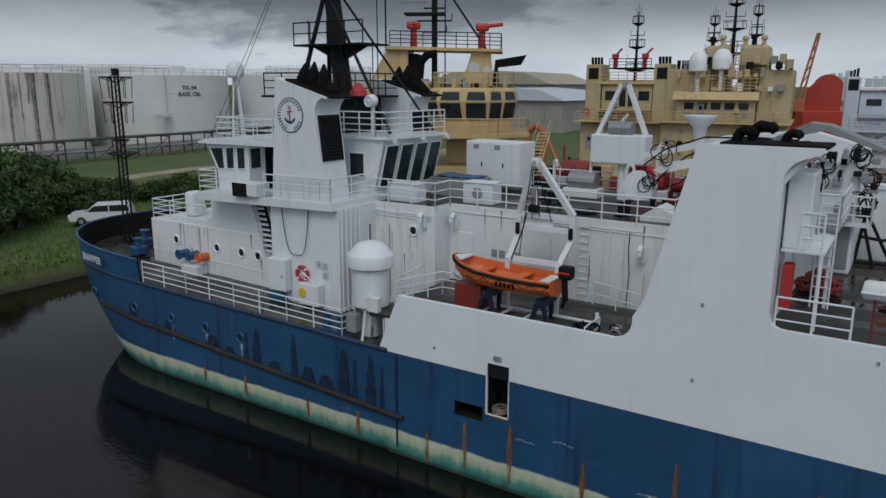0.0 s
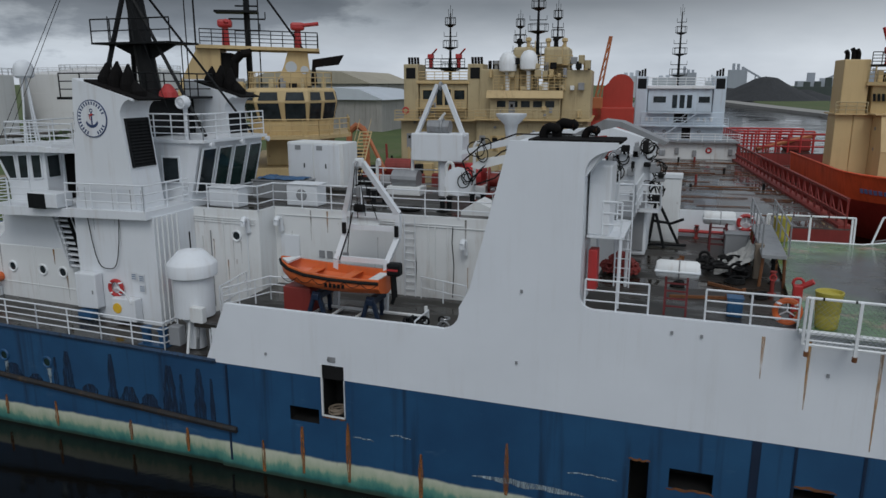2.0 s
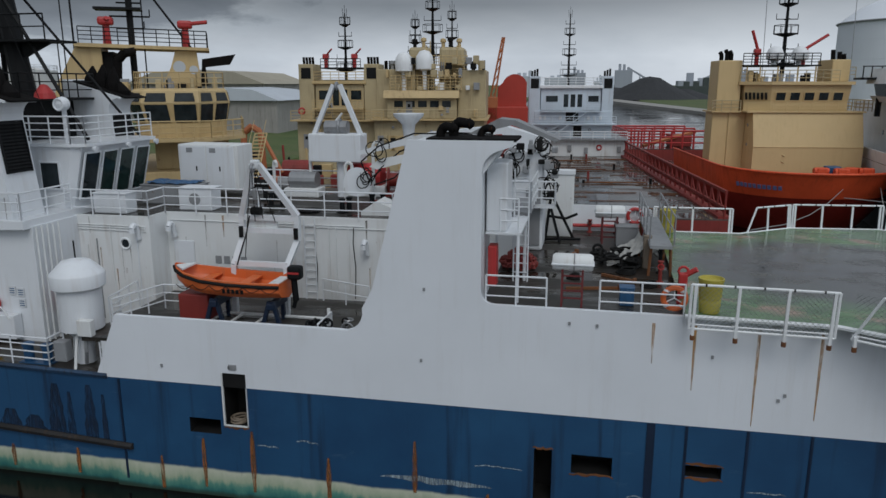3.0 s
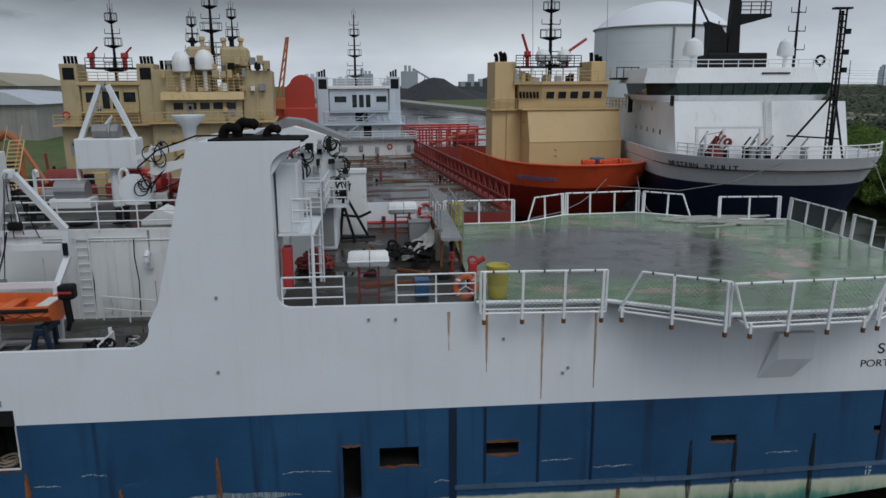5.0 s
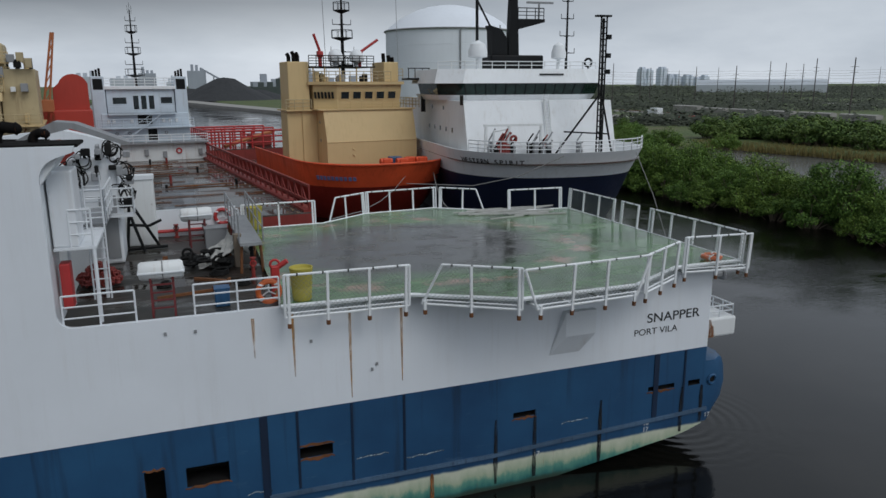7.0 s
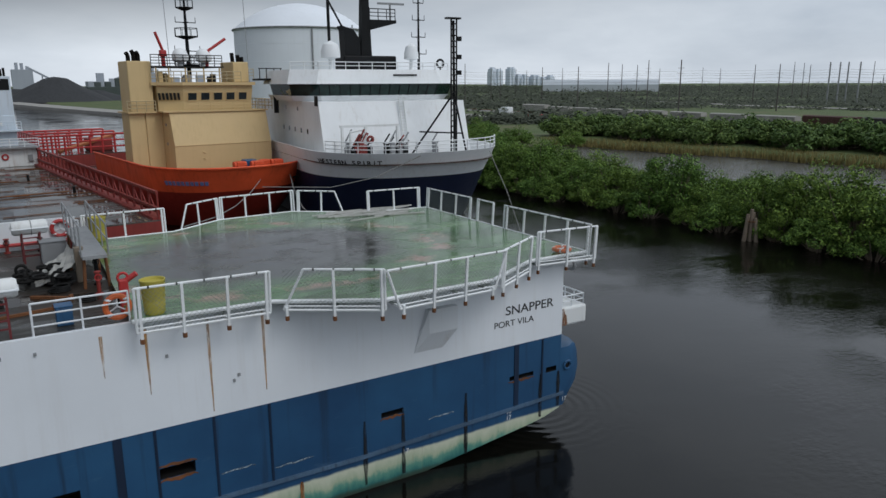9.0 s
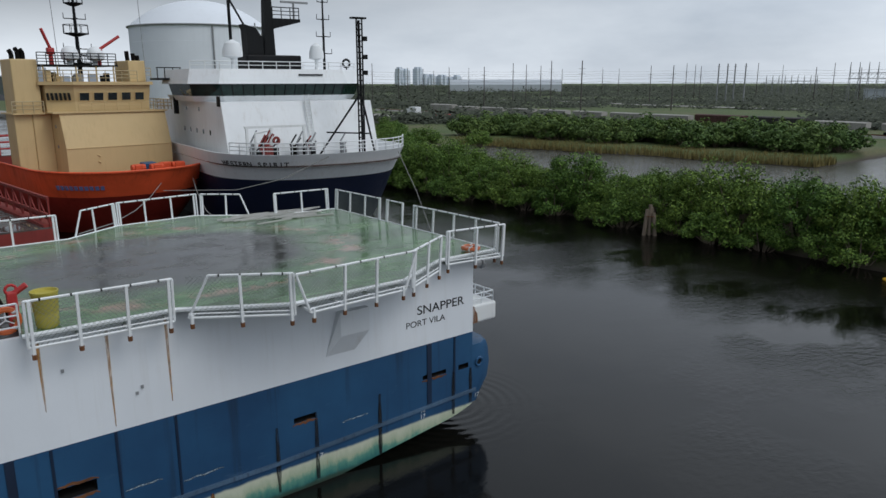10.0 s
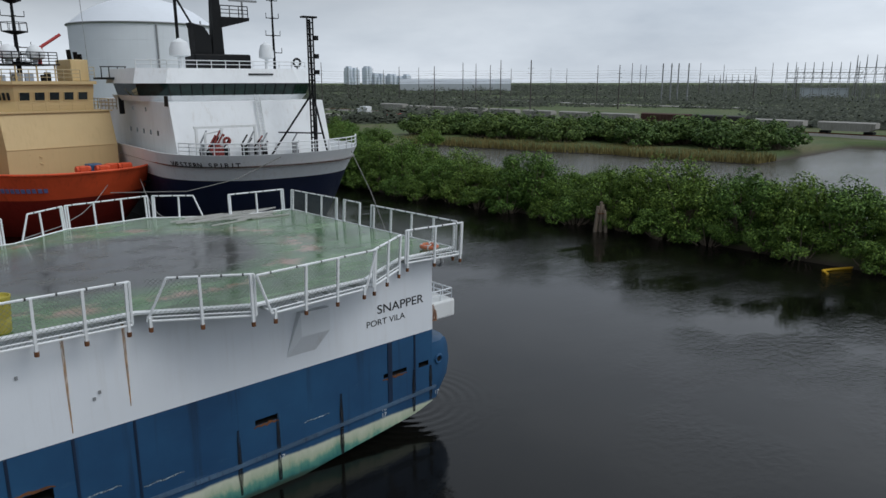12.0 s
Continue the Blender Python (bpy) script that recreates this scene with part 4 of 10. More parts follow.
    # names on the quarter, ramp chute
    words("SNAPPER", 0.46, upright(15.85, YN - 0.02, 5.04) @ Matrix.Diagonal((1.18, 1, 1, 1)), LETTER, snapper, 0.002)
    words("PORT VILA", 0.32, upright(15.15, YN - 0.02, 4.62) @ Matrix.Diagonal((1.15, 1, 1, 1)), LETTER, snapper, 0.0)
    chute = prism(B(), [(YN - 0.014, 5.85), (YN - 0.014, 4.4), (YN - 0.03, 4.4), (YN - 0.26, 5.05), (YN - 0.26, 5.85)], 11.5, 12.6, "x")
    for v in chute.verts:
        v.co.x -= 0.7 * max(0.0, 5.05 - v.co.z)
    part("overboard_chute", chute, SHIP_WHITE, snapper)
    for txt, x, z in (("17", 14.98, 1.0), ("18", 14.98, 1.24), ("17", 10.68, 0.9), ("17", 17.62, 1.12)):
        words(txt, 0.24, upright(x, YN - 0.012, z), LETTER_WHITE, snapper, name="draught_mark")


white_side()


def decks():
    fwd = B()
    pts = [(x, y) for x, y in hull_outline(4.15)]
    rings = [[(x, YC + (y - YC) * 0.99, deck_z(x) - 0.05) for x, y in pts], [(x, YC + (y - YC) * 0.99, deck_z(x)) for x, y in pts]]
    loft(fwd, rings)
    part("fore_deck", fwd, DECK, snapper, "wet grey fore deck")
    part("boat_deck", box(B(), -15.9, -2.9, YN + 0.15, 25.2, 4.95, 5.1), DECK, snapper, "wet grey boat deck")
    part("upper_deck", prism(B(), [(-19.5, 24.05), (-16.05, 24.05), (-16.05, 25.2), (-2.4, 25.2), (-2.4, YF), (-19.5, YF)], 8.05, 8.2, "z"), DECK, snapper, "wet upper deck with puddles")
    part("working_deck", box(B(), -2.9, 17.3, YN + 0.15, YF, 6.75, 6.9), DECK, snapper, "wet dirty working deck")
    # boat deck front coaming
    part("coaming", box(B(), -15.2, -14.6, YN + 0.14, 22.0, 3.9, 5.0), SHIP_WHITE, snapper)
    under = B()
    box(under, -19.5, -15.95, 23.95, 24.1, 3.9, 8.24)
    box(under, -16.1, -15.95, 24.1, 25.1, 3.9, 8.24)
    box(under, -16.1, -2.6, 25.1, 25.25, 3.9, 8.24)
    box(under, -2.9, -2.6, 20.5, 31.4, 3.9, 6.76)
    wall = part("deckhouse_wall", under, WHITE_OLD, snapper, "white deckhouse wall with drips")
    for x, z, glassy in ((-19.3, 7.25, GLASS_GREEN), (-17.0, 7.2, GLASS)):
        porthole(wall, x, 23.95, z, 0.2, -1, glassy)
    dr = softbox(B(), -15.7, -14.85, 25.05, 25.1, 5.3, 7.15, 0.03)
    part("wall_door", dr, SHIP_WHITE, wall)
    for x, y, z in ((-16.4, 23.8, 7.9), (-15.6, 24.9, 7.8), (-7.9, 24.9, 7.4)):
        vents = B()
        pipe(vents, [(x, y + 0.1, z - 0.5), (x, y, z), (x, y - 0.18, z + 0.08), (x, y - 0.3, z - 0.05), (x, y - 0.3, z - 0.2)], 0.1, 8)
        part("gooseneck_vent", vents, SHIP_WHITE, snapper)
    lad = ladder(B(), (-10.1, 25.02, 5.1), (-10.1, 25.02, 8.2), 0.42)
    part("wall_ladder", lad, SHIP_WHITE, snapper)
    pl = B()
    for i in range(4):
        softbox(pl, -14.0 + i * 0.35, -13.75 + i * 0.35, 25.07, 25.1, 6.3, 6.6, 0.01)
    part("notice_plate", pl, GREY, wall)
    pp = B()
    for x in (-9.35, -9.1, -8.6):
        tube(pp, (x, 25.04, 5.3), (x, 25.04, 7.9), 0.03)
    part("wall_pipe", pp, WHITE_OLD, wall)


decks()


def rails_of_ship():
    def add(pts, h=1.0, bars=3, step=1.5, label=""):
        part("handrail", rail(B(), pts, h, bars, step), SHIP_WHITE, snapper, label)
    side = [(x, YN + 0.15, deck_z(x)) for x in (-17.2, -20, -23, -26, -29.0)]
    add(side, 0.98, 4, 1.6, "long white side rail")
    add([(-17.2, YN + 0.15, 3.95), (-17.2, YN + 0.9, 3.95)], 0.98, 4)
    add([(-15.3, YN + 0.2, 3.95), (-15.9, 21.0, 3.95)], 1.0, 4, 0.6)
    add([(-19.4, 23.95, 8.2), (-15.95, 23.95, 8.2), (-15.95, 25.05, 8.2), (-6.9, 25.05, 8.2), (-6.9, 26.4, 8.2)], 1.0, 3, 1.3)
    add([(-2.9, 31.3, 8.2), (-15.5, 31.3, 8.2)], 1.0, 3, 1.6)
    add([(-2.75, 19.6, 6.95), (-1.06, 19.6, 6.95)], 0.88, 3, 0.85)
    add([(0.38, 19.6, 6.95), (2.6, 19.6, 6.95)], 0.88, 3, 1.1)
    add([(-15.7, 20.9, 5.1), (-16.0, 23.0, 5.1)], 0.95, 3, 0.8)
    add([(-15.6, 20.9, 5.1), (-14.9, 22.9, 5.1), (-14.0, 22.9, 5.1)], 0.9, 3, 0.8)
    add([(-9.6, 24.9, 5.1), (-7.6, 24.2, 5.1)], 0.85, 2, 0.9)
    add([(-7.9, 19.9, 5.1), (-7.9, 21.1, 5.1)], 0.85, 3, 0.5)
    add([(-2.2, 31.35, 6.9), (2.6, 31.35, 6.9)], 0.95, 3, 1.2)
    # forecastle top and wing
    add([(-27.9, 22.5, 6.45), (-31.9, 22.5, 6.45), (-31.9, 28.5, 6.45)], 0.95, 4, 1.3)


rails_of_ship()


def bulwark_forward():
    outer = hull_outline(4.2)
    idx = [i for i, (x, y) in enumerate(outer) if x <= -28.9]
    base = [(outer[i][0], outer[i][1], deck_z(outer[i][0]) - 0.02) for i in idx]
    bm = B()
    rows = []
    for t, grow in ((0, 0.0), (1, 0.12)):
        row = []
        for k, (x, y, z0) in enumerate(base):
            dx, dy = x + 29.5, y - YC
            L = math.hypot(dx, dy) or 1
            h = 1.12 if t else 0.0
            row.append((x + dx / L * grow, y + dy / L * grow, z0 + h))
        rows.append(row)
    inner = [[(x - (x + 29.5) / (math.hypot(x + 29.5, y - YC) or 1) * 0.08, y - (y - YC) / (math.hypot(x + 29.5, y - YC) or 1) * 0.08, z) for x, y, z in r] for r in rows[::-1]]
    loft(bm, rows, caps=False, closed=False)
    part("bulwark_lining", loft(B(), [rows[1]] + inner, caps=False, closed=False), BLACK, snapper)
    bw = part("bow_plating", bm, BLUE, snapper, "blue bow bulwark")
    cap = B()
    for a, b in zip(rows[1], rows[1][1:]):
        tube(cap, a, b, 0.06, 6)
    part("bulwark_cap", cap, BLUE, bw)
    # the name on the near bow
    a, b = Vector(rows[0][2]), Vector(rows[0][5])
    mid = (Vector(rows[0][3]) + Vector(rows[1][3]) + Vector(rows[0][4]) + Vector(rows[1][4])) / 4
    ang = math.degrees(math.atan2(a.y - b.y, a.x - b.x))
    words("SNAPPER", 0.5, Matrix.Translation(mid + Vector((-0.1, -0.2, -0.16))) @ pose(0, 0, 0, 90, 0, ang), LETTER_WHITE, snapper, 0.01)
    for x in (-33.5, -29.6, -26.95, -24.7, -22.57):
        z = float(np.interp(x, [-33, -22], [2.95, 2.85]))
        o = min(hull_outline(2.9)[:20], key=lambda p: abs(p[0] - x))
        porthole(snapper, x, min(o[1], YN + 0.8) - 0.0, z, 0.2, -1, GLASS_GREEN, BLUE)


bulwark_forward()


def forecastle_house():
    hz = 6.45
    low = softbox(B(), -32.0, -19.3, 22.4, 28.6, 4.0, hz, 0.04)
    house = part("forecastle_house", low, WHITE_OLD, snapper, "white forecastle house with portholes")
    for x, z in ((-30.1, 5.55), (-27.15, 5.5), (-25.5, 5.48), (-24.43, 5.46)):
        porthole(house, x, 22.4, z, 0.21)
    # raised part below the bridge wing
    mid = prism(B(), [(-28.1, 6.4), (-22.3, 6.4), (-22.3, 8.1), (-27.3, 8.1), (-27.4, 7.0)], 22.42, 28.5)
    part("raised_house", mid, SHIP_WHITE, snapper)
    wing = prism(B(), [(-26.9, 7.95), (-19.0, 8.15), (-19.0, 8.45), (-26.9, 8.3)], 21.3, 29.6)
    part("bridge_deck", wing, SHIP_WHITE, snapper)
    part("handrail", rail(B(), [(-22.75, 21.38, 8.38), (-19.1, 21.38, 8.42), (-19.1, 23.9, 8.42)], 0.98, 3, 1.3), SHIP_WHITE, snapper)
    part("handrail", rail(B(), [(-24.5, 21.38, 8.35), (-26.8, 21.38, 8.3), (-26.8, 22.3, 8.3)], 0.98, 4, 1.1), SHIP_WHITE, snapper)
    # forward wheelhouse, small, with leaning windows
    wh = B()
    rings = []
    for z, g in ((8.3, 0.0), (9.15, 0.05), (10.35, 0.7)):
        rings.append([(-26.85 - g, 22.5, z), (-24.8, 22.5, z), (-24.8, 28.5, z), (-26.85 - g, 28.5, z)])
    loft(wh, rings)
    w = part("forward_wheelhouse", wh, SHIP_WHITE, snapper, "small white forward wheelhouse")
    # near side: a slanting pane forward, then two upright ones
    for q in ([(-26.78, 9.22), (-26.35, 9.24), (-26.4, 10.2), (-27.28, 10.16)], [(-26.2, 9.25), (-25.72, 9.28), (-25.68, 10.24), (-26.22, 10.2)], [(-25.5, 9.28), (-25.0, 9.32), (-24.98, 10.26), (-25.52, 10.24)]):
        pane = part("window", prism(B(), q, 22.47, 22.5), GLASS, w)
        edge = B()
        for a, b in zip(q, q[1:] + q[:1]):
            tube(edge, (a[0], 22.47, a[1]), (b[0], 22.47, b[1]), 0.035, 4)
        part("window_frame", edge, SHIP_WHITE, pane)
    # after side: one window and a doorway, its inner shade a near-black plate
    part("window", box(B(), -24.8, -24.77, 22.62, 23.15, 9.35, 10.2), GLASS, w)
    part("doorway", box(B(), -24.8, -24.77, 23.4, 24.05, 8.35, 10.2), DARK, w, "doorway with its inner shade painted on a dark plate")
    for y in (23.36, 24.09):
        part("door_post", box(B(), -24.8, -24.73, y - 0.04, y + 0.04, 8.32, 10.26), SHIP_WHITE, w)
    roof = prism(B(), [(-27.75, 10.35), (-22.7, 10.4), (-22.7, 10.52), (-25.0, 10.62), (-27.2, 10.58), (-27.75, 10.45)], 22.2, 28.8)
    part("wheelhouse_roof", roof, SHIP_WHITE, w)
    part("handrail", rail(B(), [(-23.2, 22.45, 10.55), (-26.7, 22.45, 10.58), (-26.7, 28.4, 10.58)], 0.95, 4, 1.1), SHIP_WHITE, w)
    # satellite dome on its pole
    dm = lathe(B(), (-27.5, 24.4, 13.62), [(0.02, -0.36), (0.3, -0.36), (0.4, -0.26), (0.41, 0.02), (0.36, 0.22), (0.2, 0.36), (0.02, 0.4)], 18)
    d = part("dome", dm, SHIP_WHITE, snapper, "white satellite dome on a lattice pole")
    leg = B()
    for k in range(3):
        a = 2 * math.pi * k / 3
        tube(leg, (-27.4 + 0.34 * math.cos(a), 24.4 + 0.34 * math.sin(a), 10.5), (-27.5 + 0.09 * math.cos(a), 24.4 + 0.09 * math.sin(a), 13.3), 0.04)
    part("dome_pole", leg, SHIP_WHITE, d)
    # steep stair up to the bridge deck: flat white treads before an added black plate that paints the alcove's shade
    sx0, sx1, sz0, sz1 = -23.3, -24.0, 5.75, 8.05
    st = part("stair", prism(B(), [(sx0 - 0.42, sz0), (sx0 + 0.42, sz0), (sx1 + 0.42, sz1), (sx1 - 0.42, sz1)], 22.34, 22.395), BLACK, snapper, "steep white-treaded stair, its recess shade painted on a black plate")
    for k in range(10):
        u = (k + 0.5) / 10
        x, z = sx0 + (sx1 - sx0) * u, sz0 + (sz1 - sz0) * u
        part("tread", softbox(B(), x - 0.33, x + 0.33, 22.1, 22.34, z - 0.035, z + 0.035, 0.012), SHIP_WHITE, st)
    for dx in (-0.4, 0.4):
        part("stringer", prism(B(), [(sx0 + dx - 0.03, sz0), (sx0 + dx + 0.03, sz0), (sx1 + dx + 0.03, sz1), (sx1 + dx - 0.03, sz1)], 22.06, 22.36), SHIP_WHITE if dx < 0 else BLACK, st)
        part("handrail", pipe(B(), [(sx0 + dx, 22.05, sz0 + 0.1), (sx0 + dx, 22.0, sz0 + 0.95), (sx1 + dx, 22.0, sz1 + 0.9)], 0.022), SHIP_WHITE, st)
    bx = softbox(B(), -24.36, -22.95, 21.1, 21.9, 8.4, 8.95, 0.03)
    v = part("intake_box", bx, SHIP_WHITE, snapper)
    part("vent_opening", box(B(), -24.34, -23.5, 21.07, 21.12, 8.36, 8.93), BLACK, v)
    # machinery on the fore deck and house side
    for x, y, s, mat in ((-33.4, 22.5, 0.34, BLUE), (-34.8, 23.9, 0.36, BLUE), (-33.2, 24.8, 0.3, GREY), (-32.7, 23.6, 0.26, BLUE)):
        bm = softbox(B(), x - s, x + s, y - s, y + s, 4.35, 4.35 + s * 1.3, 0.06)
        lathe(bm, (x, y, 4.35 + s * 1.3), [(s * 0.5, 0), (s * 0.5, s), (s * 0.75, s * 1.05), (s * 0.75, s * 1.25)], 12)
        part("mooring_winch", bm, mat, snapper, "blue mooring winch")
    cv = softbox(B(), -30.9, -30.2, 23.6, 24.4, 6.45, 7.7, 0.15)
    part("deck_canister", cv, SHIP_WHITE, snapper)
    for x, mat in ((-29.3, BLUE), (-28.6, BLUE), (-27.9, BOAT_ORANGE)):
        bm = B()
        tube(bm, (x, 22.38, 5.0), (x, 21.85, 5.0), 0.2, 12)
        torus(bm, (x, 21.85, 5.0), 0.2, 0.05, "y", 14, 6)
        part("cowl_vent", bm, mat, snapper, "round cowl vent")
    part("locker", softbox(B(), -29.0, -27.9, 21.7, 22.38, 4.15, 4.6, 0.04), SHIP_WHITE, snapper)


forecastle_house()


def funnel(side_y0, side_y1, parent):
    prof = [(-22.5, 8.35), (-19.6, 8.35), (-20.0, 11.85)] + arc(-19.4, 11.9, 0.6, 180, 105)[1:] + [(-19.4, 12.42), (-19.4, 12.5), (-22.05, 13.24)]
    bm = prism(B(), prof, side_y0, side_y1)
    f = part("funnel", bm, SHIP_WHITE, parent, "white raked funnel with black louvre")
    ym = (side_y0 + side_y1) / 2
    y0, y1 = side_y0 + 0.2, side_y1 - 0.2
    for a, b in ((y0 - 0.05, y0), (y1, y1 + 0.05)):
        part("louvre_frame", prism(B(), [(-19.79, 10.0), (-19.71, 10.0), (-19.91, 11.8), (-19.99, 11.8)], a, b), BLACK, f)
    lv = part("louvre", prism(B(), [(-19.8, 10.0), (-19.775, 10.0), (-19.98, 11.8), (-20.0, 11.8)], y0, y1), BLACK, f)
    for i in range(15):
        z = 10.06 + i * 0.118
        x = -19.785 - (z - 10.0) * 0.114
        part("louvre_blade", prism(B(), [(x + 0.0, z + 0.05), (x + 0.075, z - 0.04), (x + 0.075, z - 0.02), (x + 0.0, z + 0.07)], y0, y1), BLACK, lv)
    top = prism(B(), [(-21.6, 13.08), (-19.43, 12.48), (-19.2, 12.44), (-19.2, 12.5), (-21.6, 13.2)], side_y0 + 0.1, side_y1 + 0.06)
    part("funnel_top", top, SOOT, f)
    for x, z, h, lean in ((-21.2, 13.05, 0.75, 0.12), (-20.75, 12.9, 0.95, 0.16), (-20.2, 12.7, 1.05, 0.1), (-19.75, 12.6, 0.55, -0.1)):
        ex = B()
        loft(ex, [[(x + r * math.cos(radians(a)) + sx, ym + r * math.sin(radians(a)), z + k * h) for a in range(0, 360, 30)] for r, k, sx in ((0.3, -0.1, 0), (0.29, 0.3, 0.02), (0.2, 0.62, lean * 0.6), (0.04, 1.0, lean))])
        part("exhaust", ex, SOOT, f, "sooty exhaust stub")
    return f


def funnels_and_bridge():
    base = prism(B(), [(-22.7, 4.0), (-18.95, 3.95), (-18.95, 8.2), (-22.7, 8.1)], 21.62, 24.2)
    part("funnel_base", base, SHIP_WHITE, snapper)
    f = funnel(21.6, 23.1, snapper)
    funnel(27.9, 29.4, snapper)
    # round badge: dark ring, white field, an anchor in red and blue, no lettering
    cx, cz, y = -21.28, 11.78, 21.6
    bd = prism(B(), [(cx + 0.69 * math.cos(a), cz + 0.69 * math.sin(a)) for a in (2 * math.pi * i / 32 for i in range(32))], y - 0.03, y)
    badge = part("badge", bd, NAVY_RING, f, "round badge with an anchor")
    part("badge_field", prism(B(), [(cx + 0.65 * math.cos(a), cz + 0.65 * math.sin(a)) for a in (2 * math.pi * i / 32 for i in range(32))], y - 0.036, y - 0.03), SHIP_WHITE, badge)
    for i in range(26):
        a = radians(22 + i * 12.4)
        if 255 < (22 + i * 12.4) % 360 < 285:
            continue
        c = Vector((cx + 0.565 * math.cos(a), cz + 0.565 * math.sin(a)))
        d, e = Vector((math.cos(a), math.sin(a))), Vector((-math.sin(a), math.cos(a)))
        q = [c + d * 0.06 + e * 0.03, c - d * 0.06 + e * 0.03, c - d * 0.06 - e * 0.03, c + d * 0.06 - e * 0.03]
        part("badge_bar", prism(B(), [tuple(p) for p in q], y - 0.042, y - 0.028), NAVY_RING, badge)
    an = B()
    prism(an, [(cx - 0.03, cz - 0.3), (cx + 0.03, cz - 0.3), (cx + 0.03, cz + 0.22), (cx - 0.03, cz + 0.22)], y - 0.044, y - 0.038)
    prism(an, [(cx - 0.14, cz + 0.12), (cx + 0.14, cz + 0.12), (cx + 0.14, cz + 0.16), (cx - 0.14, cz + 0.16)], y - 0.044, y - 0.038)
    torus(an, (cx, y - 0.04, cz + 0.29), 0.06, 0.02, "y", 12, 4, 0.3)
    pts = arc(cx, cz - 0.02, 0.32, 205, 335, 10) + arc(cx, cz + 0.04, 0.27, 335, 205, 10)
    prism(an, pts, y - 0.044, y - 0.038)
    part("anchor_shape", an, NAVY_RING, badge)
    sw = prism(B(), arc(cx + 0.02, cz + 0.06, 0.13, 60, 250, 8) + arc(cx + 0.0, cz + 0.04, 0.07, 250, 60, 8), y - 0.047, y - 0.045)
    part("red_sweep", sw, RED, badge)
    # aft bridge between the funnels: leaning windows look over the working deck
    br = B()
    rings = []
    for z, g in ((8.2, 0.0), (8.6, 0.04), (10.75, 0.6)):
        rings.append([(-23.5, 24.1, z), (-19.55 + g * 0.9, 24.1, z), (-19.3 + g, 24.3, z), (-19.1 + g, 28.4, z), (-19.5 + g * 0.9, 28.6, z), (-23.5, 28.6, z)])
    loft(br, rings)
    bridge = part("aft_bridge", br, SHIP_WHITE, snapper, "white aft bridge with leaning windows")
    window(bridge, -20.35, -19.6, 24.08, 9.2, 10.15, -1, SHIP_WHITE, GLASS)
    def aft_pane(y0, y1, mat):
        pn = B()
        z0, z1 = 8.72, 10.5
        xa = -19.2 + (z0 - 8.6) / 2.15 * 0.56 + (y0 - 24.3) * 0.05
        xb = -19.2 + (z1 - 8.6) / 2.15 * 0.56 + (y0 - 24.3) * 0.05
        prism(pn, [(xa + 0.02, z0), (xa + 0.06, z0), (xb + 0.06, z1), (xb + 0.02, z1)], y0, y1)
        ob = part("window", pn, mat, bridge)
        fr = B()
        for yy in (y0, y1):
            tube(fr, (xa + 0.05, yy, z0), (xb + 0.05, yy, z1), 0.045, 4)
        tube(fr, (xa + 0.05, y0, z0), (xa + 0.05, y1, z0), 0.045, 4)
        tube(fr, (xb + 0.05, y0, z1), (xb + 0.05, y1, z1), 0.045, 4)
        part("window_frame", fr, SHIP_WHITE, ob)
    for i in range(4):
        aft_pane(24.42 + i * 1.0, 25.3 + i * 1.0, GLASS if i == 0 else GLASS_GREEN)
    roof = prism(B(), [(-23.6, 24.0), (-18.95, 24.0), (-18.45, 24.25), (-18.3, 28.5), (-18.9, 28.7), (-23.6, 28.7)], 10.75, 10.87, "z")
    part("bridge_roof", roof, SHIP_WHITE, bridge)
    part("handrail", rail(B(), [(-21.5, 24.1, 10.87), (-19.0, 24.1, 10.87), (-18.55, 24.35, 10.87), (-18.4, 28.4, 10.87)], 1.0, 4, 0.9), SHIP_WHITE, bridge)
    blk = softbox(B(), -24.8, -21.6, 24.4, 27.9, 8.3, 12.4, 0.06)
    part("mast_house", blk, BLACK, snapper)
    part("mast_platform", box(B(), -25.2, -20.6, 23.8, 28.2, 12.4, 12.5), BLACK, snapper)
    part("platform_rail", rail(B(), [(-25.1, 23.9, 12.5), (-20.7, 23.9, 12.5), (-20.7, 28.1, 12.5)], 0.95, 3, 1.0), BLACK, snapper)
    # searchlight and radar on the roof
    s = B()
    tube(s, (-19.5, 24.6, 10.8), (-19.5, 24.6, 12.15), 0.09, 8)
    ball(s, (-19.5, 24.55, 12.32), 0.27)
    torus(s, (-19.5, 24.33, 12.3), 0.2, 0.05, "y", 14, 5)
    part("searchlight", s, SHIP_WHITE, snapper)
    for y in (24.35, 26.4, 28.3):
        lamp = part("flood_lamp", lathe(B(), (0, 0, 0), [(0.04, -0.08), (0.1, 0.0), (0.12, 0.1), (0.02, 0.11)], 12), SHIP_WHITE, bridge)
        lamp.matrix_local = pose(-18.2, y, 10.68, 0, 100, 0)


NAVY_RING = paint("navy_badge_paint", (0.02, 0.045, 0.13), 0.5, (0.02, 0.03, 0.06), 0.1)
funnels_and_bridge()


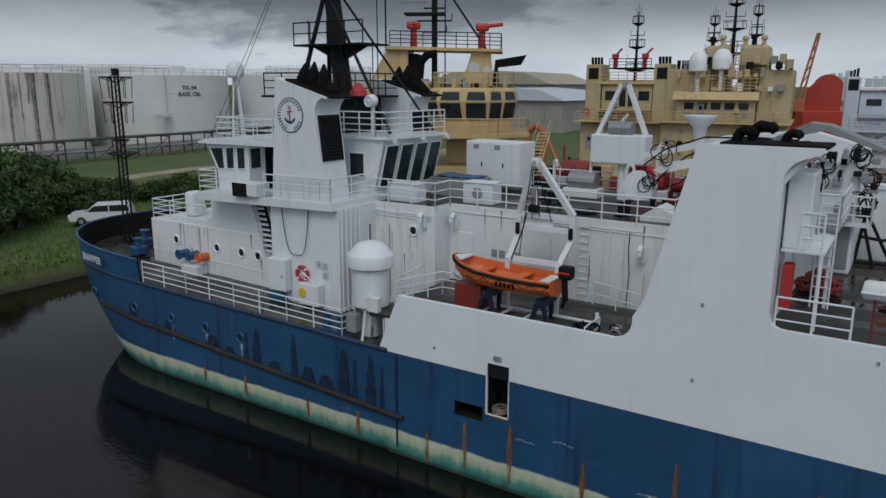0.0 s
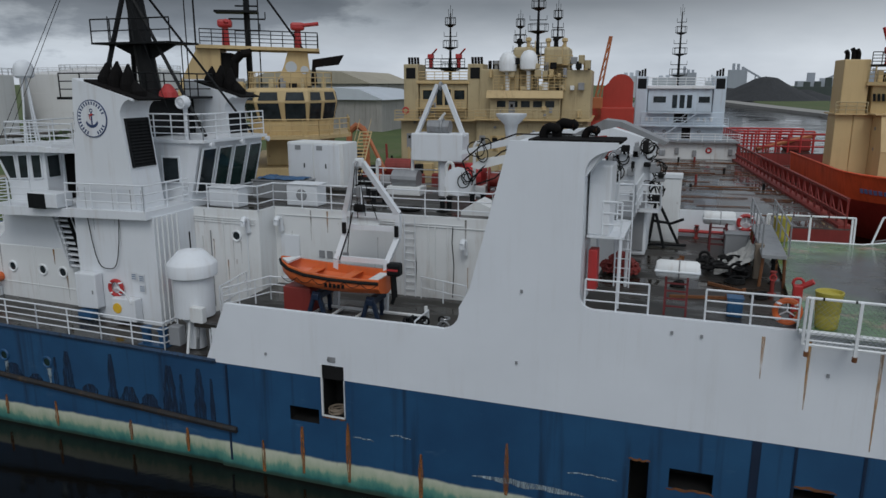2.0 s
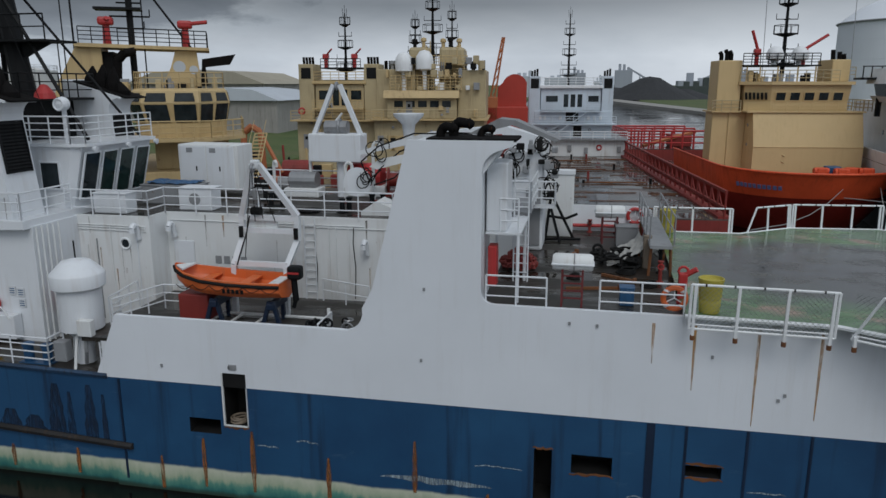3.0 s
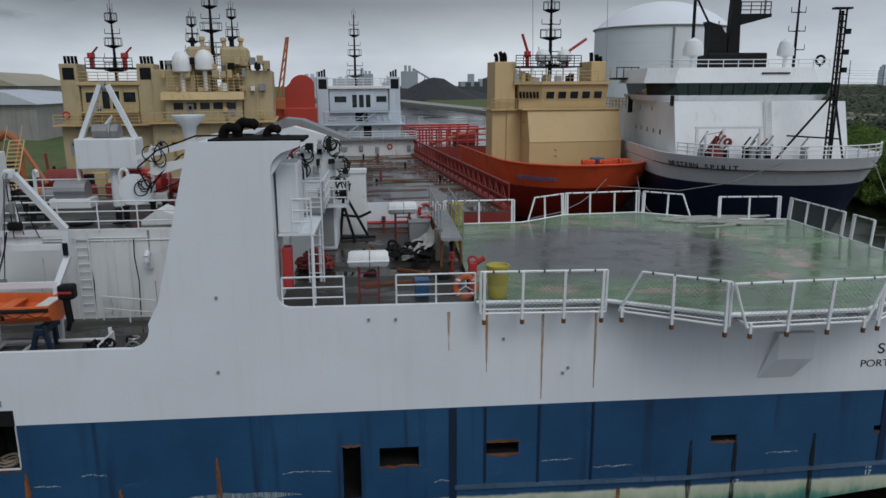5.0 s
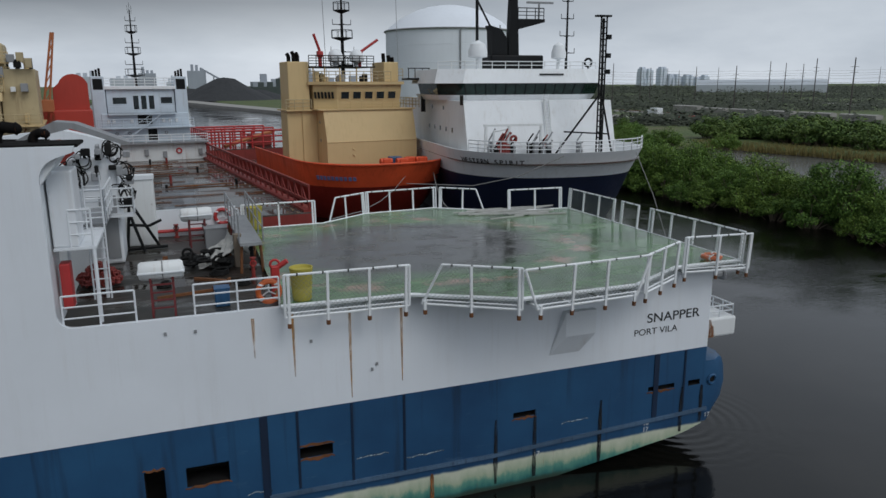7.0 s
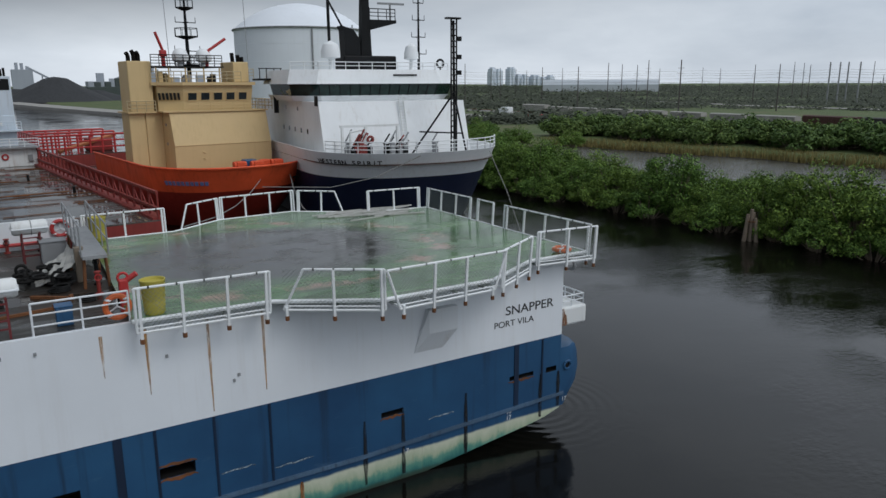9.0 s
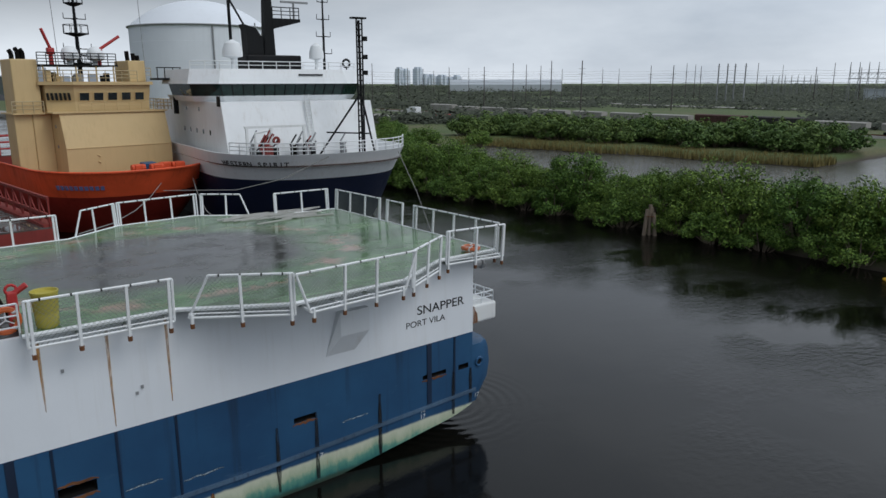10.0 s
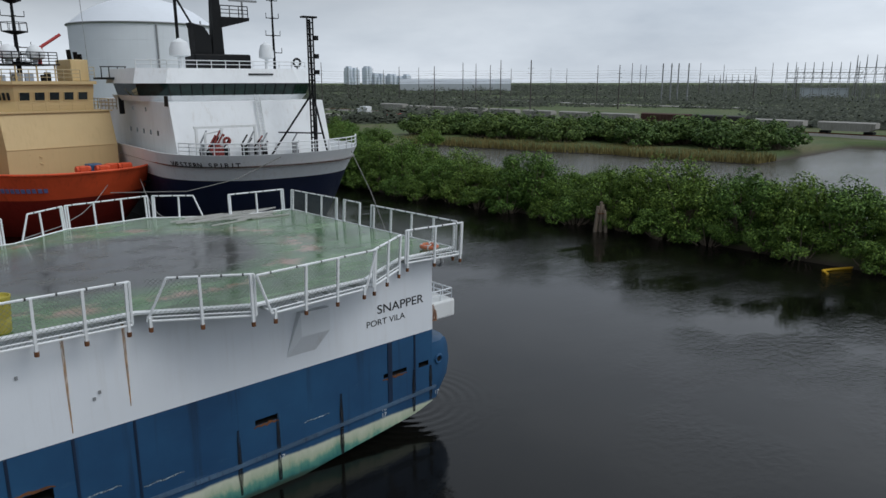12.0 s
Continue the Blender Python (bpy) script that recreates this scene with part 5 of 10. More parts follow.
def main_mast():
    bm = B()
    x, y = -21.95, 25.5
    tube(bm, (x + 0.15, y, 12.4), (x - 1.0, y, 21.5), 0.42, 10, 0.26)
    for q in ((x - 1.6, y - 1.0), (x - 1.6, y + 1.0)):
        tube(bm, (q[0], q[1], 12.4), (x - 0.6, y, 17.4), 0.1)
    tube(bm, (-23.0, y - 0.2, 17.8), (-18.6, 24.6, 11.0), 0.07)
    tube(bm, (-23.0, y + 0.3, 17.8), (-18.4, 27.5, 11.0), 0.05)
    mast = part("mast", bm, BLACK, snapper, "black steel mast with stays and platforms")
    for z, w in ((14.6, 1.95), (17.3, 1.8)):
        p = B()
        prism(p, [(x - w, z), (x + w, z), (x + w, z + 0.08), (x - w, z + 0.08)], y - 0.9, y + 0.9)
        prism(p, [(x - w * 0.8, z), (x, z - 0.7), (x + w * 0.8, z)], y - 0.08, y + 0.08)
        ob = part("mast_shelf", p, BLACK, mast)
        part("handrail", rail(B(), [(x - w, y - 0.85, z + 0.08), (x + w, y - 0.85, z + 0.08)], 0.9, 2, 0.9), BLACK, ob)
    an = B()
    for dx, dy, h in ((-1.2, -0.7, 3.2), (1.3, 0.6, 2.4), (-0.8, 0.8, 2.0), (2.2, -0.2, 4.0)):
        tube(an, (x + dx, y + dy, 12.5), (x + dx, y + dy, 12.5 + h), 0.025, 5)
    for a, b in (((-23.4, 25.4, 20.5), (-28.5, 24.0, 10.6)), ((-23.4, 25.4, 20.5), (-27.6, 22.8, 10.6)), ((-23.2, 25.5, 18.0), (-19.4, 23.5, 12.0))):
        tube(an, a, b, 0.012, 4)
    part("aerial", an, BLACK, mast)
    red = lathe(B(), (-20.5, 24.9, 12.5), [(0.4, 0), (0.36, 0.2), (0.14, 0.5), (0.04, 0.54)], 12)
    part("horn", red, RED, mast, "red horn housing")


main_mast()


def house_wear():
    """Rust weeps below rails, scuppers and portholes, and cable runs along the white house sides."""
    rng = random.Random(53)
    def weep(x, y, top, length, width, mat):
        l, r = [], []
        for i in range(6):
            u = i / 5
            w = width * (1 - 0.75 * u) * rng.uniform(0.7, 1.25)
            l.append((x - w, top - length * u)), r.append((x + w, top - length * u))
        part("rust_weep", prism(B(), l + r[::-1], y - 0.012, y - 0.004), mat, snapper)
    for _ in range(16):
        weep(rng.uniform(-15.5, -3.2), 25.1, rng.choice([8.18, 8.18, 7.3, 6.4]), rng.uniform(0.3, 1.5), rng.uniform(0.015, 0.04), rng.choice([STREAK, GRIME_RUN]))
    for _ in range(7):
        weep(rng.uniform(-19.3, -16.3), 23.95, rng.choice([8.18, 7.0, 6.2]), rng.uniform(0.3, 1.3), rng.uniform(0.015, 0.035), rng.choice([STREAK, GRIME_RUN]))
    for _ in range(14):
        weep(rng.uniform(-31.6, -23.5), 22.4, rng.choice([6.4, 6.4, 5.3]), rng.uniform(0.3, 1.6), rng.uniform(0.015, 0.045), rng.choice([STREAK, GRIME_RUN]))
    for _ in range(9):
        weep(rng.uniform(-22.4, -19.2), 21.6, rng.choice([8.1, 12.0, 9.2, 6.2]), rng.uniform(0.3, 1.4), rng.uniform(0.012, 0.035), GRIME_RUN)
    weep(-28.35, 22.4, 6.3, 2.1, 0.03, STREAK)
    for z in (7.72, 7.82, 7.9):
        part("cable_run", tube(B(), (-19.3, 23.92, z), (-16.1, 23.92, z - 0.03), 0.022, 5), WHITE_OLD, snapper)
    for x in (-18.6, -18.2, -17.6, -16.5):
        part("cable_run", tube(B(), (x, 23.92, 4.2), (x, 23.92, rng.uniform(7.0, 7.9)), 0.024, 5), rng.choice([WHITE_OLD, GREY, SHIP_WHITE]), snapper)
    for x0, x1, z in ((-15.8, -8.0, 7.95), (-13.0, -3.4, 7.86)):
        part("cable_run", tube(B(), (x0, 25.07, z), (x1, 25.07, z), 0.02, 5), WHITE_OLD, snapper)
    for x in (-9.9, -8.4, -6.6):
        part("cable_run", pipe(B(), [(x, 25.06, 5.2), (x + 0.05, 25.05, 6.4), (x - 0.03, 25.06, 7.3), (x, 25.06, 7.9)], 0.018, 5), rng.choice([RUBBER, RUST, GREY]), snapper)
    for x in (-28.4, -25.9, -23.6):
        part("weld_line", box(B(), x - 0.012, x + 0.012, 22.385, 22.4, 4.3, 6.42), WHITE_OLD, snapper)
    part("sheer_bead", tube(B(), (-32.0, 22.39, 4.9), (-23.4, 22.39, 4.75), 0.02, 5), WHITE_OLD, snapper)
    # salt-bleached runs below the bow portholes
    for x, z in ((-26.95, 2.65), (-24.7, 2.65), (-22.57, 2.62)):
        weep(x + 0.05, YN, z, rng.uniform(0.6, 0.9), 0.11, SCUFF)


GRIME_RUN = stain_run("grey_grime_run", (0.32, 0.28, 0.22), 0.3)
house_wear()


# ---- helideck over the stern ----
HELI_EDGE = [(2.6, 19.35), (6.3, 19.15), (9.0, 17.6), (12.9, 17.65), (15.4, 19.0), (18.0, 19.0), (18.0, 30.4), (14.9, 30.7), (11.9, 32.85), (8.4, 32.5), (6.1, 30.9), (2.9, 30.8)]


NET_WIRE = paint("dull_net_wire", (0.2, 0.23, 0.2), 0.7, (0.06, 0.05, 0.04), 0.5)


def helideck():
    bm = prism(B(), HELI_EDGE, 6.97, 7.08, "z")
    deck = part("helideck", bm, HELI, snapper, "wet green helideck worn to grey in the middle")
    n = len(HELI_EDGE)
    for i in range(n - 1):
        a, b = HELI_EDGE[i], HELI_EDGE[i + 1]
        part("gutter", tube(B(), (*a, 7.04), (*b, 7.04), 0.07, 6), WHITE, deck)
    # fence frames, leaning out a little, each with posts and diagonal netting: foot line, how far the top runs past it at each end
    spans = [((2.65, 18.92), (6.1, 18.78), 0, 0), ((6.5, 18.8), (8.9, 17.25), 0.6, 0), ((9.3, 17.12), (12.7, 17.3), -0.45, -0.4), ((13.0, 17.36), (15.0, 18.5), 0, 0), ((15.65, 18.95), (18.15, 18.68), 0, 0),
             ((18.05, 18.9), (17.95, 24.0), 0, 0), ((17.95, 24.8), (17.95, 26.0), 0, 0), ((17.95, 26.5), (17.85, 30.2), 0, 0), ((17.7, 30.55), (14.95, 30.75), 0, 0), ((14.0, 31.3), (12.2, 32.8), 0.5, 0),
             ((12.1, 32.95), (8.5, 32.6), 0, 0), ((8.4, 32.5), (6.4, 31.2), 0, 0.55), ((5.8, 31.0), (2.7, 30.9), 0, 0)]
    mid = Vector((10.3, 25.0, 0))
    for a, b, cut_a, cut_b in spans:
        a, b = Vector((*a, 6.85)), Vector((*b, 6.85))
        run = (b - a).length
        along = (b - a).normalized()
        out = Vector((along.y, -along.x, 0))
        if out.dot((a + b) / 2 - mid) < 0:
            out = -out
        up = (Vector((0, 0, 1)) + out * 0.06).normalized()
        H = 1.2
        fr = B()
        a_top, b_top = a + up * H + along * cut_a, b + up * H - along * cut_b
        tube(fr, a, b, 0.038), tube(fr, a_top, b_top, 0.038)
        tube(fr, a + up * 0.12, b + up * 0.12, 0.022)
        tube(fr, a, a_top, 0.038), tube(fr, b, b_top, 0.038)
        fence = part("fence_frame", fr, WHITE, deck)
        k = max(1, round(run / 1.25))
        for i in range(k + 1):
            c = a.lerp(b, min(0.97, max(0.03, i / k)))
            p = B()
            skewed = (i == 0 and cut_a != 0) or (i == k and cut_b != 0)
            tube(p, c - up * 0.18 + out * 0.03, c + up * (0.1 if skewed else H) + out * 0.03, 0.05, 4)
            tube(p, c - out * 0.75 - Vector((0, 0, 0.0)), c, 0.045, 4)
            part("fence_post", p, WHITE, deck)
            ft = B()
            tube(ft, c - up * 0.3 + out * 0.03, c - up * 0.17 + out * 0.03, 0.06, 6)
            part("post_foot", ft, RUST, deck)
        for i in range(int(run / 0.6)):
            c = a_top.lerp(b_top, (i + 0.5) / int(run / 0.6))
            part("lashing_tie", tube(B(), c - along * 0.022, c + along * 0.022, 0.042, 6), RUBBER, fence)
        if a.y > 28 and b.y > 28:
            continue
        net = B()
        step = 0.13
        m = int((run + H) / step)
        for s in (1, -1):
            for i in range(m + 1):
                # a diagonal wire, cut to the frame
                u0 = i * step - (H if s > 0 else 0)
                pts = []
                for h in (0.0, H):
                    u = u0 + (h if s > 0 else H - h)
                    pts.append((u, h))
                (ua, ha), (ub, hb) = pts
                lo, hi = 0.0, 1.0
                for edge in (0.0, run):
                    if ub != ua:
                        t = (edge - ua) / (ub - ua)
                        if (edge == 0.0) == (ub > ua):
                            lo = max(lo, t)
                        else:
                            hi = min(hi, t)
                if hi - lo < 0.05:
                    continue
                p = a + along * (ua + (ub - ua) * lo) + up * (ha + (hb - ha) * lo)
                q = a + along * (ua + (ub - ua) * hi) + up * (ha + (hb - ha) * hi)
                tube(net, p, q, 0.0045, 3)
        part("safety_net", net, NET_WIRE, fence)
    # bundle of timber slats on the far side
    rng = random.Random(3)
    sl = B()
    for i in range(26):
        x, y = rng.uniform(13.0, 16.6), rng.uniform(29.0, 31.0)
        d = rng.uniform(-0.2, 0.2)
        tube(sl, (x - 0.9, y - d, 7.11 + 0.02 * (i % 4)), (x + 0.9, y + d, 7.11 + 0.02 * (i % 4)), 0.04, 4)
    tagged(part("rope_netting", sl, CLOTH), "heap of pale rope netting lying on the helideck", "netting")


helideck()

# ---- ships moored in a row, ends towards the basin ----
def row_pose(x, y, turn=6.3):
    return pose(x, y, 0, 0, 0, turn)


def bow_rings(levels, half, length, n=2.4, skew=0.0):
    """Rings of a hull whose bow points to -y at the origin: (z, nose y, half width share)."""
    rings = []
    for z, nose, share in levels:
        h = half * share
        pts = []
        for i in range(0, 13):
            u = math.cos(math.pi / 2 * i / 12)
            pts.append((h * max(0.0, 1 - u ** n) ** (1 / n), nose + (9.0) * (1 - u)))
        right = pts + [(h, length)]
        left = [(-x, y) for x, y in right[1:]]
        left, right = ([(x + skew * max(0.0, 1 - (y + 0.5) / 13), y) for x, y in q] for q in (left, right))
        rings.append([(x, y, z) for x, y in left[::-1]] + [(x, y, z) for x, y in right])
    return rings


def along_ring(low, high, start, pitch, count):
    """Places for letters round a bow: a pose for each, its x along the plating from aft to stem, its z out of it."""
    pts = [((Vector(a) + Vector(b)) / 2, (Vector(b) - Vector(a)).normalized()) for a, b in zip(low, high)]
    pts = pts[:len(pts) // 2 + 1]
    out = []
    k = next(i for i in range(len(pts) - 1) if pts[i + 1][0].y < start)
    a, b = pts[k][0], pts[k + 1][0]
    pos, i = a.lerp(b, (a.y - start) / (a.y - b.y)), k
    for _ in range(count):
        a, b = pts[i][0], pts[i + 1][0]
        x = (b - a).normalized()
        y = pts[i][1].lerp(pts[i + 1][1], 0.5)
        y = (y - x * y.dot(x)).normalized()
        z = x.cross(y)
        out.append(Matrix.Translation(pos + z * 0.03) @ Matrix((x, y, z)).transposed().to_4x4())
        left = pitch
        while left > 0 and i < len(pts) - 1:
            room = (pts[i + 1][0] - pos).length
            if room > left or i == len(pts) - 2:
                pos = pos + (pts[i + 1][0] - pos).normalized() * left
                break
            left -= room
            pos, i = pts[i + 1][0], i + 1
    return out


def lattice_mast(bm, base, h, w=0.35, rungs=6, plat=True):
    x, y, z = base
    tube(bm, (x, y, z), (x, y, z + h), w * 0.55, 8, w * 0.2)
    for i in range(1, rungs):
        zz = z + h * i / rungs
        s = w * (3.6 - 2.2 * i / rungs)
        tube(bm, (x - s, y, zz), (x + s, y, zz), 0.045, 5)
        tube(bm, (x, y - s * 0.7, zz), (x, y + s * 0.7, zz), 0.045, 5)
        if plat and i % 2:
            lathe(bm, (x, y, zz), [(w * 0.6, -0.25), (s, 0.0), (s, 0.06), (w * 0.5, 0.06)], 8)
            for k in range(8):
                a = 2 * math.pi * k / 8
                tube(bm, (x + s * math.cos(a), y + s * math.sin(a), zz), (x + s * math.cos(a), y + s * math.sin(a), zz + 0.8), 0.03, 4)
            torus(bm, (x, y, zz + 0.8), s, 0.03, "z", 8, 4)
        for q in (-s, s):
            tube(bm, (x + q, y, zz), (x + q, y, zz + 0.5), 0.035, 4)
    for i in range(3):
        tube(bm, (x + 0.2 * (i - 1), y, z + h * 0.95), (x + 0.25 * (i - 1), y, z + h + 0.5 + 0.4 * (i == 1)), 0.03, 4)
    return bm


def monitor(ship, x, y, z, mat=None):
    bm = B()
    tube(bm, (x, y, z), (x, y, z + 1.0), 0.22, 10)
    softbox(bm, x - 0.35, x + 0.35, y - 0.3, y + 0.3, z + 0.9, z + 1.5, 0.1)
    tube(bm, (x, y, z + 1.3), (x + 0.9, y - 0.9, z + 2.0), 0.1, 8)
    return part("fire_monitor", bm, mat or RED, ship, "red fire monitor")


def windows_row(parent, x0, x1, y, z0, z1, n, gap=0.25, mat=None, frame_mat=None):
    w = (x1 - x0 + gap) / n
    for i in range(n):
        window(parent, x0 + i * w, x0 + (i + 1) * w - gap, y, z0, z1, -1, frame_mat or CREAM, mat or GLASS)


def orange_ship():
    s = thing("tug_supply_ship", "orange-hulled supply ship with a cream deckhouse, moored bow on", "ship", row_pose(19.7, 64.7))
    half = 7.4
    rings = bow_rings([(-1, 5.5, 0.86), (0.5, 3.5, 0.92), (2.0, 1.8, 0.97), (3.6, 0.3, 1.0)], half, 45)
    part("hull", loft(B(), rings, caps=False, closed=False), HULL_RED, s, "dark red lower hull")
    up = bow_rings([(3.6, 0.3, 1.0), (4.8, -0.4, 1.01), (5.8, -0.9, 1.02)], half, 24)
    loft_bm = loft(B(), up, caps=False, closed=False)
    inner = [[(x * 0.985, y + 0.12, z) for x, y, z in up[-1]], [(x * 0.985, y + 0.12, z) for x, y, z in up[0]]]
    loft(loft_bm, [up[-1], inner[0], inner[1]], caps=False, closed=False)
    part("bow_plating", loft_bm, ORANGE, s, "bright orange bow bulwark")
    dk = [(x * 0.98, y + 0.15) for x, y, z in up[0]]
    part("fore_deck", prism(B(), dk, 4.3, 4.4, "z"), OXIDE, s)
    part("main_deck", box(B(), -7.3, 7.3, 20, 45, 2.6, 2.7), DECK_FAR, s)
    rim = B()
    for a, b in zip(up[-1], up[-1][1:]):
        tube(rim, a, b, 0.11, 6)
    part("bulwark_cap", rim, ORANGE, s)
    h = prism(B(), [(7.6, 4.4), (18, 4.4), (18, 10.4), (8.5, 10.4), (7.6, 7.3)], -4.05, 5.7, "x")
    lower = part("lower_deckhouse", h, CREAM_CLEAN, s, "cream lower deckhouse with a raked front")
    part("front_crease", tube(B(), (-4.05, 7.58, 7.3), (5.7, 7.58, 7.3), 0.035, 6), CREAM_CLEAN, lower)
    part("deck_lip", box(B(), -4.6, 5.9, 8.3, 18, 10.4, 10.52), CREAM_CLEAN, lower)
    part("side_house", softbox(B(), -5.6, -4.05, 10.6, 17.5, 4.4, 10.4, 0.06), CREAM_CLEAN, s)
    for z in (7.4, 9.2):
        part("side_scuttle", torus(B(), (-4.07, 9.2 + z * 0.05, z), 0.13, 0.03, "x", 12, 5), GREY, lower)
    tw = softbox(B(), -6.9, -4.75, 10.5, 13.6, 10.4, 15.15, 0.08)
    tower = part("side_tower", tw, CREAM_CLEAN, s, "tall cream exhaust tower")
    part("tower_leg", softbox(B(), -7.1, -5.6, 10.7, 13.2, 4.4, 10.4, 0.08), CREAM_CLEAN, tower)
    part("tower_ledge", box(B(), -7.3, -4.6, 10.2, 13.8, 10.34, 10.46), CREAM_CLEAN, tower)
    part("tower_door", box(B(), -4.74, -4.7, 11.0, 11.7, 10.6, 11.5), DARK, tower)
    for x, h in ((-6.5, 0.8), (-6.0, 1.0), (-5.6, 0.9)):
        ex = tube(B(), (x, 11.4, 15.1), (x, 11.4, 15.1 + h * 0.7), 0.2, 10)
        tube(ex, (x, 11.4, 15.1 + h * 0.7), (x - 0.18, 11.3, 15.1 + h), 0.2, 10)
        part("exhaust", ex, SOOT, tower)
    tw2 = part("side_tower", softbox(B(), 3.4, 5.05, 10.6, 14, 13.2, 15.2, 0.08), CREAM_CLEAN, s)
    for x, h in ((3.8, 0.9), (4.4, 0.7), (4.8, 0.5)):
        part("exhaust", tube(B(), (x, 11.6, 15.15), (x - 0.1, 11.5, 15.2 + h), 0.2, 10), SOOT, tw2)
    part("tower_rail", rail(B(), [(3.4, 10.7, 13.5), (5.6, 10.7, 13.5)], 1.0, 3, 0.8, 0.03), CREAM_PALE, tw2)
    # wheelhouse with a slanting port front
    plan = [(-4.4, 10.4), (-2.4, 9.0), (4.45, 9.0), (4.6, 16.5), (-4.4, 16.5)]
    def level(grow, z):
        return [(x + (0.1 if x > 0 else -0.1) * grow, y - 0.35 * grow * (y < 12), z) for x, y in plan]
    w = part("wheelhouse", loft(B(), [level(0, 10.5), level(0, 11.4), level(0.6, 12.35), level(0.75, 12.9)]), CREAM_CLEAN, s, "cream wheelhouse with a row of windows")
    for k in range(5):
        x0 = -2.05 + k * 1.27
        pane = part("window", prism(B(), [(8.93, 11.5), (8.96, 11.5), (8.8, 12.2), (8.76, 12.2)], x0, x0 + 0.9, "x"), GLASS, w)
        fr = B()
        for a, b in (((x0, 8.92, 11.47), (x0 + 0.9, 8.92, 11.47)), ((x0, 8.76, 12.23), (x0 + 0.9, 8.76, 12.23)), ((x0, 8.92, 11.47), (x0, 8.76, 12.23)), ((x0 + 0.9, 8.92, 11.47), (x0 + 0.9, 8.76, 12.23))):
            tube(fr, a, b, 0.045, 4)
        part("window_frame", fr, CREAM_CLEAN, pane)
    a0, b0 = Vector((-4.46, 10.35, 0)), Vector((-2.46, 8.95, 0))
    side = (b0 - a0).normalized()
    out = Vector((side.y, -side.x, 0))
    for k in range(6):
        p = a0 + side * (0.18 + 0.36 * k)
        pn = B()
        loft(pn, [[p + out * 0.0 + Vector((0, 0, 11.55)), p + side * 0.2 + Vector((0, 0, 11.55)), p + side * 0.2 + out * 0.2 + Vector((0, 0, 12.2)), p + out * 0.2 + Vector((0, 0, 12.2))],
                  [p + out * 0.1 + Vector((0, 0, 11.55)), p + side * 0.2 + out * 0.1 + Vector((0, 0, 11.55)), p + side * 0.2 + out * 0.3 + Vector((0, 0, 12.2)), p + out * 0.3 + Vector((0, 0, 12.2))]])
        part("window", pn, GLASS, w)
    part("wheelhouse_roof", prism(B(), [(-5.0, 10.2), (-2.6, 8.4), (4.7, 8.4), (4.9, 16.7), (-5.0, 16.7)], 12.9, 13.2, "z"), CREAM_CLEAN, w)
    part("window_guard", rail(B(), [(-2.3, 8.5, 10.52), (4.6, 8.5, 10.52)], 0.8, 3, 1.1, 0.025), CREAM_CLEAN, w)
    part("handrail", rail(B(), [(-4.9, 10.3, 13.2), (-2.6, 8.5, 13.2), (3.3, 8.5, 13.2)], 1.0, 3, 0.7, 0.03), CREAM_PALE, w)
    part("handrail", rail(B(), [(4.8, 8.4, 10.52), (6.4, 8.4, 10.52), (6.4, 14, 10.52)], 1.0, 3, 0.8, 0.035), CREAM_PALE, s)
    part("handrail", rail(B(), [(-7.3, 10.2, 10.46), (-4.7, 10.2, 10.46)], 1.0, 3, 0.8, 0.035), CREAM_PALE, s)
    part("monitor_deck", box(B(), -4.7, 2.2, 10.0, 15.5, 14.6, 14.72), BLACK, s)
    part("handrail", rail(B(), [(-4.9, 9.9, 14.7), (2.0, 9.9, 14.7)], 1.05, 4, 0.8, 0.035), BLACK, s)
    for x in (-4.4, -3.2, -1.6, 0.2, 1.8):
        part("post", tube(B(), (x, 10.2, 13.2), (x, 10.2, 14.6), 0.07), CREAM_CLEAN, s)
    rng_top = random.Random(44)
    for k in range(12):
        x, hh = rng_top.uniform(-4.4, 3.0), rng_top.uniform(0.3, 1.0)
        part("roof_box", softbox(B(), x, x + rng_top.uniform(0.2, 0.5), 10.5, 11.0, 13.2, 13.2 + hh, 0.04), rng_top.choice([CREAM_CLEAN, GREY, DARK, CREAM_PALE]), s)
    for x, dx, dz in ((-3.5, -0.7, 1.7), (0.7, 1.9, 1.3)):
        mn = tube(B(), (x, 10.6, 14.7), (x, 10.6, 16.1), 0.2, 10)
        softbox(mn, x - 0.3, x + 0.3, 10.3, 10.9, 15.6, 16.2, 0.1)
        tube(mn, (x, 10.5, 16.1), (x + dx, 10.2, 16.1 + dz), 0.14, 8)
        part("fire_monitor", mn, RED, s, "red fire monitor")
    part("mast", lattice_mast(B(), (-0.6, 12, 13.5), 9.5, 0.42, 7), BLACK, s, "black lattice mast with platforms")
    for x in (-1.8, 0.5):
        d = lathe(B(), (x, 10.8, 14.72), [(0.3, 0), (0.3, 0.35), (0.75, 0.5), (0.78, 1.0), (0.6, 1.45), (0.3, 1.65), (0.02, 1.7)], 16)
        part("dome", d, WHITE, s, "white satellite dome", smooth=True)
    for x in (-3.0, 4.9):
        part("whip_aerial", tube(B(), (x, 10.2, 13.2), (x - 0.2, 10.2, 21.5), 0.03, 5), GREY, s)
    part("hand_rail_stay", pipe(B(), [(-4.1, 9.5, 7.9), (-1.2, 7.45, 6.5)], 0.05), CREAM_CLEAN, s)
    part("hand_rail_stay", pipe(B(), [(-4.1, 9.5, 7.2), (-1.2, 7.45, 5.9)], 0.05), CREAM_CLEAN, s)
    gear = B()
